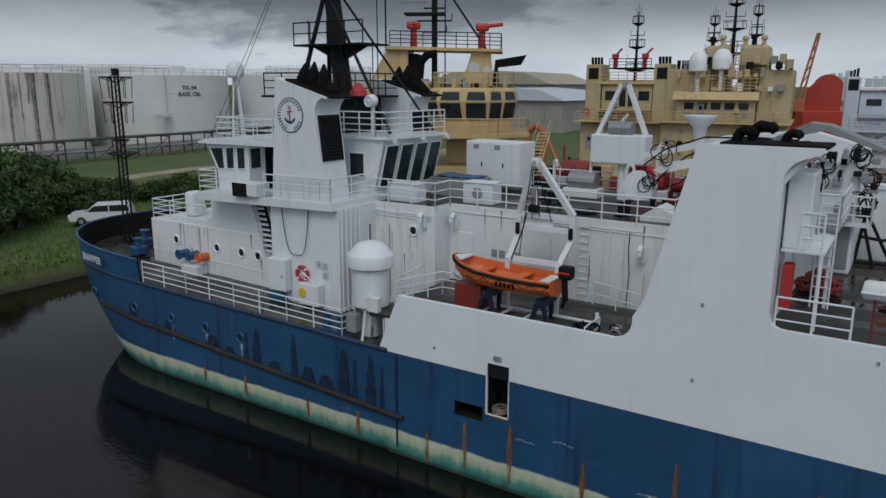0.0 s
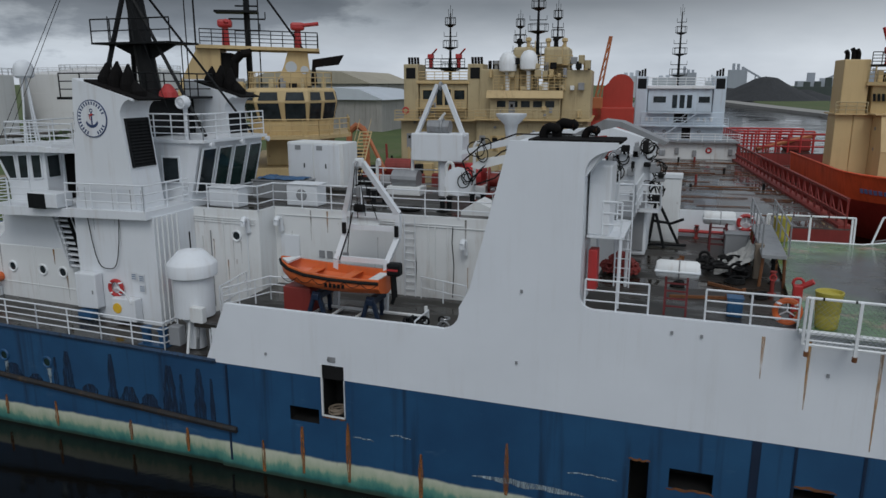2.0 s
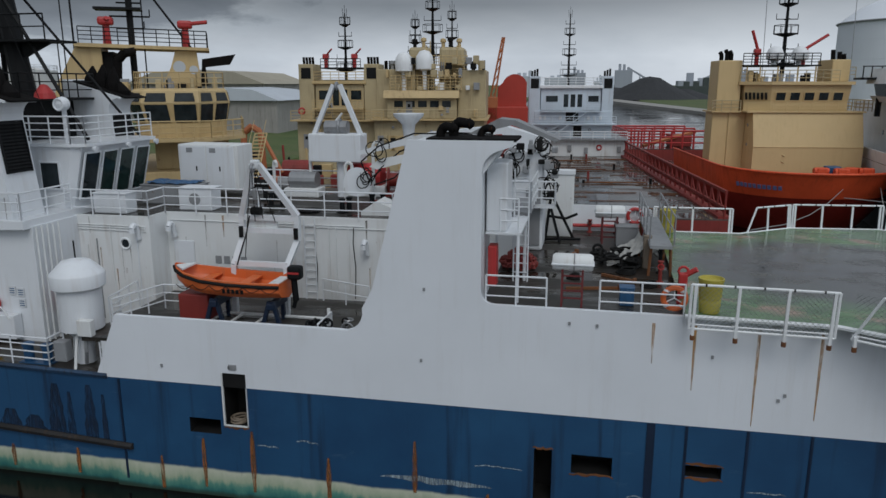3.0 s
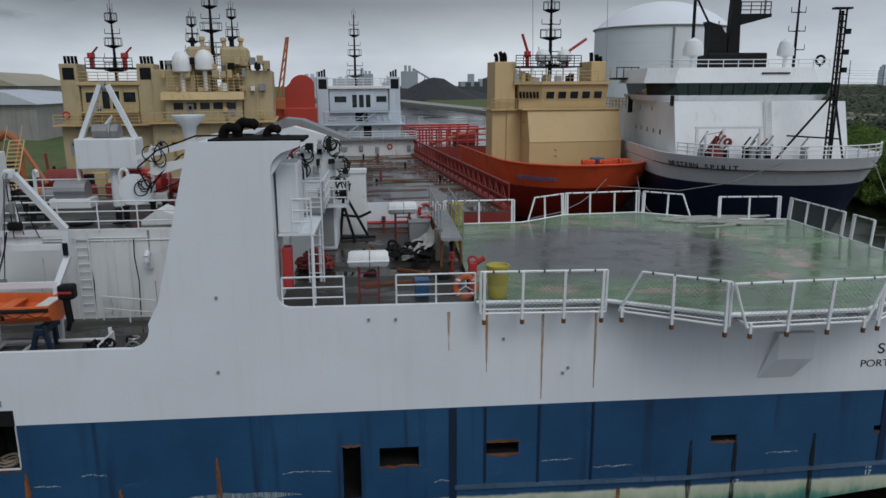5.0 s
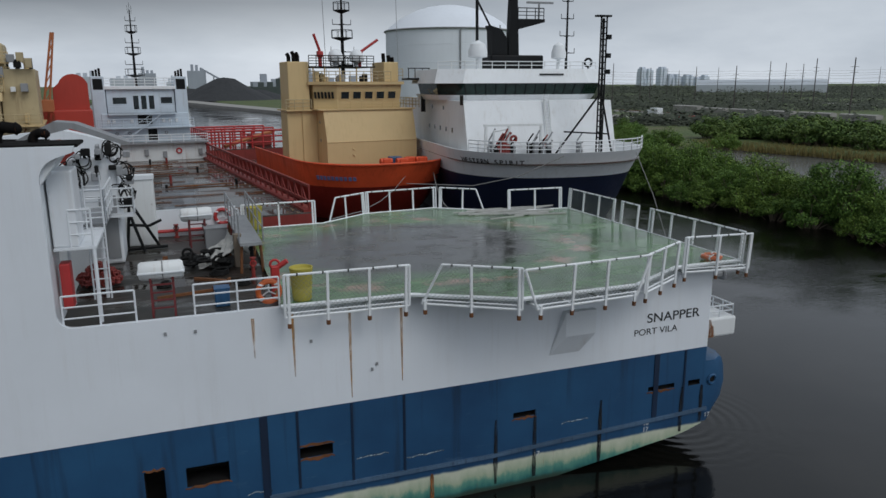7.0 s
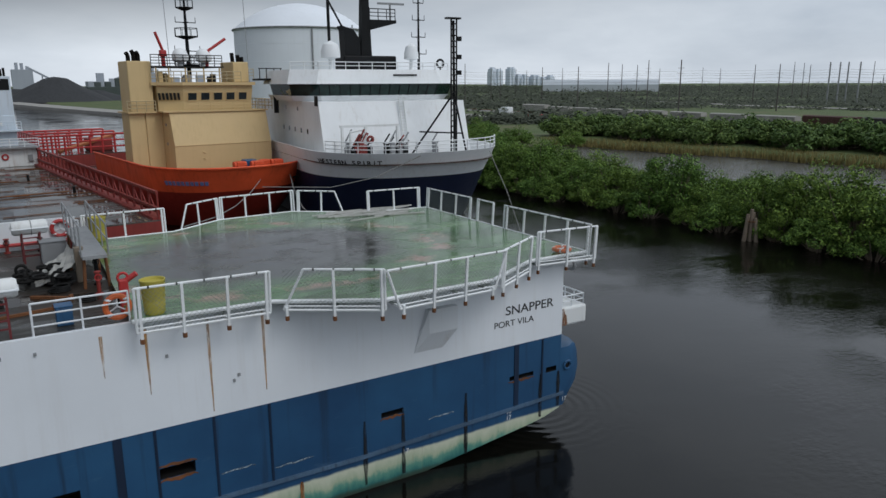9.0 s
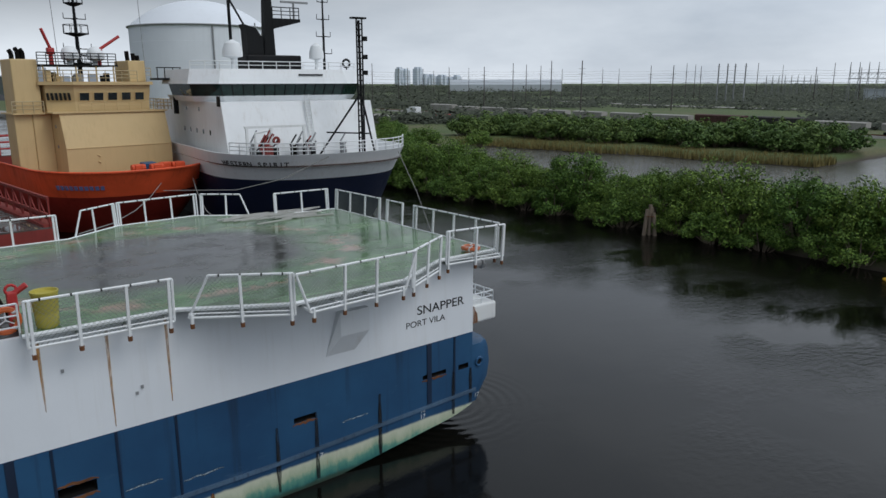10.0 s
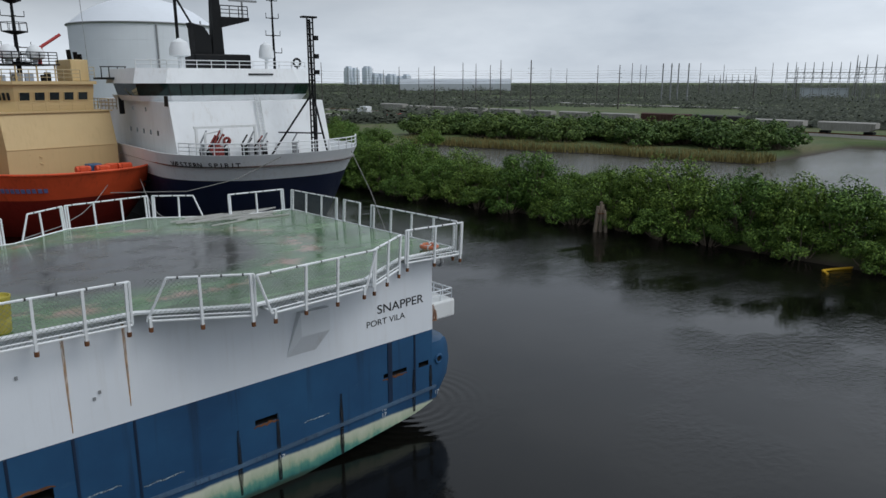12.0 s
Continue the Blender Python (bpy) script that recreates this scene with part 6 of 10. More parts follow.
    for x, y in ((0.5, 3.5), (2.0, 3.0), (3.2, 3.8), (4.2, 3.4)):
        softbox(gear, x - 0.4, x + 0.4, y - 0.4, y + 0.4, 4.4, 5.9, 0.1)
        tube(gear, (x - 0.6, y, 5.6), (x + 0.6, y, 5.6), 0.3, 10)
    part("windlass", gear, ORANGE, s)
    part("windlass_motor", softbox(B(), 1.0, 2.2, 3.4, 4.4, 4.4, 6.0, 0.1), BLUE, s)
    hs = lathe(B(), (5.4, 1.6, 4.2), [(0.5, 0), (0.5, 0.1)], 12)
    part("hawse_plate", hs, BLACK, s)
    for m in along_ring(up[0], up[1], 3.4, 0.42, 10):
        bar = box(B(), -0.15, 0.15, 0.1, 0.5, -0.01, 0.02)
        bar.transform(m)
        part("name_bar", bar, BLUE_FADED, s)
    for pts in ([(0.6, -0.8, 4.6), (-3.57, -8.08, 4.61), (-7.74, -15.36, 4.98), (-11.91, -22.64, 5.71), (-16.08, -29.92, 6.8)], [(4.2, 0.6, 4.6), (0.62, -7.19, 4.61), (-2.96, -14.99, 4.98), (-6.54, -22.78, 5.71), (-10.12, -30.57, 6.8)]):
        part("mooring_line", pipe(B(), pts, 0.03, 5), ROPE, s)


BLUE_FADED = paint("faded_blue_lettering", (0.16, 0.2, 0.4), 0.6, (0.4, 0.1, 0.06), 0.5)
orange_ship()


def white_survey_ship():
    s = thing("survey_ship", "large white survey ship with navy lower hull and high bow", "ship", row_pose(32.5, 53.0, -5))
    half = 9.1
    part("hull", loft(B(), bow_rings([(-1, 6.0, 0.86), (0.5, 4.6, 0.9), (2.6, 3.2, 0.93), (5.0, 1.8, 0.965)], half, 60, 2.4), caps=False, closed=False), NAVY, s, "navy blue lower hull")
    up = bow_rings([(5.0, 1.8, 0.965), (6.0, 1.1, 0.985), (7.25, 0.3, 1.01)], half, 60, 2.4)
    bm = loft(B(), up, caps=False, closed=False)
    loft(bm, [up[-1], [(x * 0.985, y + 0.15, z) for x, y, z in up[-1]], [(x * 0.9, y + 1.3, z - 1.0) for x, y, z in up[-1]]], caps=False, closed=False)
    part("bow_plating", bm, WHITE, s, "white bow plating with rust runs")
    part("fore_deck", prism(B(), [(x * 0.98, y + 0.2) for x, y, z in up[-1]], 6.2, 6.3, "z"), DECK_FAR, s)
    part("handrail", rail(B(), [(x, y + 0.1, z) for x, y, z in up[-1]][5:-5], 0.95, 3, 1.5, 0.04), WHITE, s)
    front = [(7.9, 6.2), (34, 6.2), (34, 12.2), (9.5, 12.2)]
    part("deckhouse", prism(B(), front, -7.5, 7.5, "x"), WHITE, s, "white deckhouse with a raked front")
    def level(w, y, z, back=24):
        return [(-w, y + 1.6, z), (-w + 2.4, y, z), (w - 2.4, y, z), (w, y + 1.6, z), (w, back, z), (-w, back, z)]
    w = part("bridge_front", loft(B(), [level(8.2, 13.6, 12.2), level(8.5, 13.2, 12.72)]), WHITE, s)
    g = part("bridge_window_band", loft(B(), [level(8.48, 13.22, 12.7, 22), level(8.78, 12.8, 13.85, 22)]), GLASS_GREEN, w, "dark band of bridge windows")
    for i in range(13):
        x = -6.1 + 12.2 * i / 12
        part("mullion", tube(B(), (x, 13.2, 12.7), (x * 1.045, 12.78, 13.85), 0.05, 4), BLACK, g)
    part("bridge_roof", loft(B(), [level(9.0, 12.6, 13.83), level(8.6, 13.0, 15.2)]), WHITE, w)
    part("handrail", rail(B(), [(-8.5, 14.8, 15.2), (-6.2, 13.2, 15.2), (6.2, 13.2, 15.2), (8.5, 14.8, 15.2)], 0.7, 2, 1.4, 0.035), WHITE, w)
    for i in range(10):
        part("name_bar", box(B(), 1.4 + i * 0.26, 1.58 + i * 0.26, 12.7, 12.9, 14.6, 14.75), BLACK, w)
    # name on the starboard bow
    for ch, m in zip("WESTERN SPIRIT", along_ring(up[1], up[2], 5.7, 0.44, 14)):
        if ch != " ":
            words(ch, 0.64, m @ pose(0, -0.3, 0.22), LETTER, s, 0.02, "letter")
    # black uptakes and masts
    part("uptake_base", softbox(B(), -1.9, 4.0, 18, 21, 15.2, 16.7, 0.15), BLACK, s, "black uptake base")
    part("uptake", prism(B(), [(-1.6, 16.5), (0.1, 16.5), (0.0, 18.4), (-0.6, 19.3), (-1.9, 19.7), (-1.7, 19.2)], 18.4, 20.0), BLACK, s, "black leaning exhaust uptake")
    part("main_mast", prism(B(), [(0.2, 15.0), (1.5, 15.0), (1.1, 25.0), (0.6, 25.0)], 18.6, 19.6), BLACK, s, "black main mast")
    part("mast_platform", prism(B(), [(1.2, 19.3), (4.3, 20.1), (4.3, 20.4), (1.2, 20.4)], 18.6, 19.8), BLACK, s)
    part("top_platform", box(B(), -0.4, 2.0, 18.4, 19.8, 22.6, 22.75), BLACK, s)
    part("signal_stay", tube(B(), (-3.4, 18, 22.0), (-1.6, 19, 19.5), 0.1), BLACK, s)
    part("signal_pole", tube(B(), (-3.4, 18, 15.2), (-3.5, 18, 26), 0.16, 8), BLACK, s)
    part("handrail", rail(B(), [(1.3, 18.7, 20.4), (4.2, 18.7, 20.4)], 1.1, 3, 0.9, 0.04), BLACK, s)
    rb = B()
    box(rb, 2.4, 5.4, 19.0, 19.2, 22.0, 22.2), tube(rb, (3.8, 19.1, 20.4), (3.8, 19.1, 22.0), 0.1)
    part("radar_scanner", rb, GREY, s)
    part("mast", lattice_mast(B(), (6.6, 18, 15.2), 10.5, 0.28, 6, False), BLACK, s, "thin black aerial mast")
    for x, y, z, r in ((-4.4, 14.8, 15.2, 0.95), (4.9, 16.2, 15.2, 0.75)):
        d = lathe(B(), (x, y, z), [(0.2, 0), (0.2, 1.0), (r, 1.15), (r, 1.7), (r * 0.75, 2.4), (0.05, 2.75)], 14)
        part("dome", d, WHITE, s, "white satellite dome")
    dish = B()
    torus(dish, (8.1, 15.8, 15.9), 0.4, 0.12, "y", 14, 6), tube(dish, (8.1, 15.8, 15.2), (8.1, 15.8, 15.6), 0.06)
    part("signal_lamp", dish, BLACK, s)
    # foremast tripod
    fm = B()
    x, y = 4.1, 5.0
    ladder(fm, (x, y, 6.6), (x, y, 19.6), 0.55, "x", 0.06, 0.5)
    tube(fm, (x + 0.3, y + 0.4, 6.6), (x, y + 0.1, 19.4), 0.12)
    tube(fm, (x - 3.6, y + 1.5, 6.6), (x, y, 13.0), 0.09), tube(fm, (x + 1.6, y + 0.5, 6.6), (x, y, 13.0), 0.09), tube(fm, (x - 2.9, y + 1.4, 8.6), (x + 1.0, y + 0.3, 8.4), 0.07)
    box(fm, x - 0.8, x + 0.6, y - 0.3, y + 0.3, 19.5, 19.65)
    for zz in (17.6, 16.0, 14.6):
        box(fm, x + 0.3, x + 0.7, y - 0.2, y + 0.2, zz, zz + 0.4)
    part("foremast", fm, BLACK, s, "black lattice foremast")
    # house details
    for i in range(5):
        part("side_window", softbox(B(), -7.54, -7.5, 13 + i * 2.2, 13.35 + i * 2.2, 8.3, 8.75, 0.01), GLASS, s)
        if i % 2:
            part("side_window", softbox(B(), -7.54, -7.5, 14 + i * 2.2, 14.3 + i * 2.2, 10.4, 10.8, 0.01), GLASS, s)
    part("vent_opening", box(B(), -7.56, -7.48, 9.6, 10.5, 11.0, 11.9), BLACK, s)
    cr = B()
    box(cr, -6.6, -0.9, 6.2, 6.4, 9.2, 9.4)
    for x in (-6.4, -4.2, -1.1):
        box(cr, x - 0.1, x + 0.1, 6.2, 6.4, 6.3, 9.2)
    pipe(cr, [(-5.8, 6.0, 7.0), (-5.8, 5.9, 8.8), (-4.6, 5.9, 9.0), (-4.4, 5.9, 7.4)], 0.1)
    part("deck_gantry", cr, WHITE_OLD, s)
    rng = random.Random(8)
    for i in range(26):
        x, h = rng.uniform(-6.2, 5.0) if i % 2 else rng.uniform(-6.2, -0.5), rng.uniform(1.2, 2.7)
        y = rng.uniform(5.2, 7.2)
        gr = softbox(B(), x - 0.22, x + 0.22, y, y + 0.4, 6.3, 6.3 + h * 0.6, 0.05)
        tube(gr, (x - 0.3, y + 0.2, 6.3 + h * 0.6), (x + 0.35, y + 0.2, 6.4 + h), 0.07)
        part("winch_unit", gr, rng.choice([GREY, STEEL, DARK, DARK, BLACK, OXIDE, WHITE_OLD]), s)
    part("hose_reel", torus(B(), (-3.9, 5.9, 8.1), 0.26, 0.12, "y", 14, 6), OXIDE, s)
    lad = ladder(B(), (0.6, 7.95, 7.0), (0.6, 9.3, 12.0), 0.5, "x", 0.03)
    part("wall_ladder", lad, WHITE_OLD, s)
    for pts in ([(6.5, 2.6, 7.0), (6.3, -1.0, 3.6), (6.0, -4.0, 0.2)], [(-1.5, 0.4, 7.0), (-5.5, 0.6, 5.4), (-9, 2, 4.6), (-14, 5, 4.6)]):
        part("mooring_line", pipe(B(), pts, 0.035, 5), ROPE, s)
    # platform crane aft on the starboard side
    c = B()
    tube(c, (-8.2, 22, 10), (-8.2, 22, 14.3), 0.25), box(c, -10.1, -7.7, 21, 24, 14.2, 14.4)
    for x in (-10.0, -9.3, -8.5, -7.8):
        tube(c, (x, 21, 14.4), (x, 21, 15.4), 0.05)
    tube(c, (-10.1, 21, 15.4), (-7.7, 21, 15.4), 0.05)
    part("side_platform", c, BLACK, s)


def settle(ship, level, drop):
    """Lower all of a ship's upperworks above a level."""
    for ob in ship.children_recursive:
        for v in ob.data.vertices:
            if v.co.z > level:
                v.co.z -= drop


white_survey_ship()
settle(bpy.data.objects["survey_ship"], 12.0, 0.85)


def pale_ship():
    s = thing("deck_cargo_ship", "pale blue ship seen over its wet red-railed cargo deck", "ship", row_pose(-2.0, 102.0))
    part("hull", prism(B(), [(-6.6, -1), (6.6, -1), (7.0, 3.3), (-7.0, 3.3)], -48, 30), OXIDE, s)
    part("cargo_deck", box(B(), -6.9, 6.9, -48, 2, 3.3, 3.4), DECK_FAR, s, "wet cargo deck with rusty lashing rails")
    for k in (-1, 1):
        red = B()
        x = k * 6.6
        for i in range(25):
            y = -48 + i * 2
            box(red, x - 0.06, x + 0.06, y - 0.06, y + 0.06, 3.4, 5.4)
            if i < 24:
                tube(red, (x, y, 3.5), (x, y + 2, 5.3), 0.06, 4)
        for z in (4.2, 5.4):
            box(red, x - 0.1, x + 0.1, -48, 1, z - 0.1, z + 0.1)
        part("cargo_rail", red, OXIDE, s, "dark red cargo rail")
        part("rail_walk", box(B(), x - 0.45, x + 0.45, -48, 1, 3.4, 3.6), OXIDE, s)
    bars = B()
    rng = random.Random(5)
    for i in range(26):
        y, x = rng.uniform(-44, -3), rng.uniform(-5.5, 4)
        tube(bars, (x, y, 3.45), (x + rng.uniform(1.2, 6.0), y + rng.uniform(-0.1, 0.1), 3.45), 0.035, 5)
    tagged(part("lashing_bar", bars, RUST, s), kind="stuff")
    for i in range(7):
        y, x = rng.uniform(-34, -4), rng.uniform(-5.5, 5)
        part("bollard", tube(B(), (x, y, 3.4), (x, y, 3.4 + rng.uniform(0.3, 0.8)), 0.13, 8), rng.choice([OXIDE, BLACK, BLACK]), s)
    for x, y, l in ((-3.5, -8, 5.0), (-4.5, -18, 6.5), (-1.5, -29, 6.0)):
        part("deck_pipe", tube(B(), (x, y, 3.52), (x + l, y, 3.52), 0.07, 6), RUST, s)
    lo = softbox(B(), -6.6, 6.6, -1.5, 12, 3.4, 5.6, 0.06)
    base = part("poop_house", lo, WHITE_OLD, s)
    part("poop_deck", box(B(), -6.9, 6.9, -2.2, 12, 5.6, 5.75), GREY, s)
    part("handrail", rail(B(), [(-6.8, -2.1, 5.75), (6.8, -2.1, 5.75)], 1.0, 3, 1.5, 0.04), WHITE, s)
    up = B()
    softbox(up, -5.5, 4.9, 0.0, 11, 5.75, 9.4, 0.05)
    h = part("deckhouse", up, ICE, s, "pale blue deckhouse")
    part("walkway", box(B(), -6.1, 5.5, -1.0, 11, 7.55, 7.7), ICE, h)
    part("handrail", rail(B(), [(-6.0, -0.9, 7.7), (5.4, -0.9, 7.7)], 1.0, 3, 1.4, 0.035), ICE, h)
    for x in (-6.3, 3.5):
        st = softbox(B(), x, x + 1.5, 0.2, 3.4, 5.75, 14.0, 0.06)
        t = part("exhaust_tower", st, ICE, s, "pale exhaust tower with black louvre")
        part("louvre", box(B(), x + 0.2, x + 1.3, 0.16, 0.2, 12.4, 13.7), BLACK, t)
        ex = B()
        for i in range(3):
            tube(ex, (x + 0.4 + 0.35 * i, 1.5, 14), (x + 0.4 + 0.35 * i, 1.5, 14.7 + 0.15 * i), 0.14, 8)
        part("exhaust", ex, SOOT, t)
    w = softbox(B(), -4.7, 3.4, 0.5, 10, 9.4, 12.4, 0.06)
    wh = part("wheelhouse", w, ICE, s, "pale blue wheelhouse facing aft")
    windows_row(wh, -1.6, 0.9, 0.5, 9.9, 11.6, 3, 0.3, GLASS, ICE)
    windows_row(wh, -4.0, -2.4, 0.5, 10.6, 11.4, 1, 0.3, GLASS, ICE)
    windows_row(wh, 1.7, 3.1, 0.5, 10.6, 11.4, 1, 0.3, GLASS, ICE)
    part("wheelhouse_roof", softbox(B(), -4.9, 3.6, 0.1, 10, 12.4, 12.8, 0.05), WHITE, wh)
    part("handrail", rail(B(), [(-4.8, 0.3, 12.8), (3.5, 0.3, 12.8)], 1.0, 3, 1.2, 0.035), WHITE, wh)
    part("balcony", box(B(), -4.7, 3.4, -0.8, 0.5, 9.25, 9.4), ICE, wh)
    part("handrail", rail(B(), [(-4.7, -0.75, 9.4), (-2.2, -0.75, 9.4)], 0.9, 3, 0.9, 0.03), ICE, wh)
    part("handrail", rail(B(), [(1.2, -0.75, 9.4), (3.4, -0.75, 9.4)], 0.9, 3, 0.9, 0.03), ICE, wh)
    part("stair", stair(B(), (-0.6, -0.7, 7.7), (1.6, -0.7, 9.4), 0.8, (0, 1, 0)), ICE, s)
    part("stair", stair(B(), (-3.6, -1.2, 5.75), (-0.8, -1.2, 7.7), 0.8, (0, 1, 0)), ICE, s)
    # doorways are near-black plates that paint the shade within
    part("doorway", box(B(), -1.3, 0.4, -0.04, 0.0, 8.0, 9.3), DARK, h)
    part("doorway", box(B(), -0.2, 0.9, -0.04, 0.0, 5.9, 7.4), DARK, h)
    for x in (-4.9, -4.3, -2.2, 1.6, 2.4, 3.2):
        part("vent_box", softbox(B(), x, x + 0.35, -0.2, 0.05, 8.2, 8.75, 0.03), WHITE_OLD, h)
    for x in (-3.9, -2.4, 2.0):
        part("scuttle", torus(B(), (x, -0.02, 6.9), 0.16, 0.05, "y", 14, 5), GREY, h)
    for x, z in ((-4.4, 4.5), (-1.0, 4.6), (1.2, 4.3), (5.6, 4.5)):
        part("poop_locker", softbox(B(), x, x + 0.5, -1.75, -1.5, z - 0.5, z + 0.3, 0.03), GREY, s)
    part("hull_door", box(B(), -5.9, -5.0, -1.56, -1.5, 3.5, 5.3), DARK, s)
    part("mast", lattice_mast(B(), (-0.8, 4, 12.8), 9.6, 0.35, 7), BLACK, s, "black lattice mast")
    part("life_ring", torus(B(), (3.2, -1.56, 4.6), 0.3, 0.1, "y", 16, 6), RED, s)


pale_ship()


def red_barge():
    s = thing("red_workboat", "red railed workboat lying beyond the cargo deck", "workboat", row_pose(10.5, 104))
    part("hull", prism(B(), [(-5.4, -1), (5.0, -1), (5.2, 4.2), (-5.6, 4.2)], 0, 24), OXIDE, s)
    part("deck", box(B(), -5.5, 5.1, 0, 24, 4.2, 4.3), DECK_FAR, s)
    for y in (0.2, 6, 12):
        part("deck_rail", rail(B(), [(-5.4, y, 4.3), (5.0, y, 4.3)], 2.4, 3, 1.5, 0.11), RED, s)
    part("deck_rail", rail(B(), [(-5.4, 0.2, 4.3), (-5.4, 22, 4.3)], 2.4, 3, 2.0, 0.1), RED, s)
    part("crane_boom", pipe(B(), [(-3.0, 1.5, 4.6), (4.6, 4.0, 6.4)], 0.28, 6), CRANE_ORANGE, s)
    part("winch", softbox(B(), 1.0, 4.0, 3, 6, 4.3, 6.0, 0.2), OXIDE, s)


def cream_ship_small():
    s = thing("anchor_handler", "cream tug with black mast moored beyond the deck", "ship", row_pose(-28.0, 80.0))
    part("hull", prism(B(), [(-4.8, -1), (4.8, -1), (5.2, 3.4), (-5.2, 3.4)], -14, 30), ORANGE, s)
    part("main_deck", box(B(), -5.1, 5.1, -14, 4, 3.4, 3.5), DECK_FAR, s)
    lo = softbox(B(), -4.9, 4.9, 0, 12, 3.4, 9.0, 0.06)
    part("deckhouse", lo, CREAM_PALE, s, "cream deckhouse")
    part("walkway", box(B(), -5.4, 5.4, -1.2, 12, 8.9, 9.05), CREAM, s)
    part("handrail", rail(B(), [(-5.3, -1.1, 9.05), (5.3, -1.1, 9.05)], 1.0, 3, 1.2, 0.035), CREAM, s)
    part("side_block", softbox(B(), -4.8, 4.8, 2.5, 11, 9.0, 13.5, 0.06), CREAM_PALE, s)
    for x in (-4.6, 2.9):
        t = part("exhaust_tower", softbox(B(), x, x + 1.7, 0.3, 4, 9.0, 15.2, 0.06), CREAM_PALE, s)
        part("louvre", box(B(), x + 0.3, x + 1.4, 0.26, 0.3, 13.6, 14.8), BLACK, t)
        ex = B()
        for i in range(4):
            tube(ex, (x + 0.3 + 0.35 * i, 1.8, 15.2), (x + 0.25 + 0.35 * i, 1.8, 16.0), 0.15, 8)
        part("exhaust", ex, SOOT, t)
    w = part("wheelhouse", softbox(B(), -2.8, 2.8, 0.6, 9, 9.05, 13.0, 0.06), CREAM_PALE, s, "cream wheelhouse")
    windows_row(w, -2.4, -1.2, 0.6, 11.2, 12.3, 1)
    windows_row(w, -0.8, 0.9, 0.6, 10.6, 12.4, 2)
    windows_row(w, 1.3, 2.5, 0.6, 11.2, 12.3, 1)
    part("wheelhouse_roof", softbox(B(), -3.1, 3.1, 0.2, 9.4, 13.0, 13.35, 0.05), CREAM, w)
    part("handrail", rail(B(), [(-2.9, 0.4, 13.35), (2.9, 0.4, 13.35)], 1.0, 3, 1.0, 0.035), CREAM, w)
    bal = part("balcony", box(B(), -2.9, 2.9, -0.7, 0.6, 10.2, 10.35), CREAM, w)
    part("handrail", rail(B(), [(-2.9, -0.65, 10.35), (-0.9, -0.65, 10.35)], 0.9, 3, 0.7, 0.03), CREAM, w)
    part("handrail", rail(B(), [(1.0, -0.65, 10.35), (2.9, -0.65, 10.35)], 0.9, 3, 0.7, 0.03), CREAM, w)
    # uncut doorway: its shade is a near-black plate
    part("doorway", box(B(), -1.2, 0.6, 0.55, 0.6, 7.0, 8.6), DARK, s)
    part("life_ring", torus(B(), (-4.3, -0.08, 10.0), 0.33, 0.1, "y", 16, 6), RED, s)
    part("monitor_deck", box(B(), -2.2, 2.4, 1, 6, 14.7, 14.85), BLACK, s)
    part("handrail", rail(B(), [(-2.2, 1.0, 14.8), (2.4, 1.0, 14.8)], 1.0, 3, 0.9, 0.035), BLACK, s)
    monitor(s, -1.7, 1.6, 14.85), monitor(s, 1.6, 1.6, 14.85)
    part("mast", lattice_mast(B(), (0.3, 3, 13.3), 7.6, 0.35, 6), BLACK, s, "black lattice mast")


cream_ship_small()


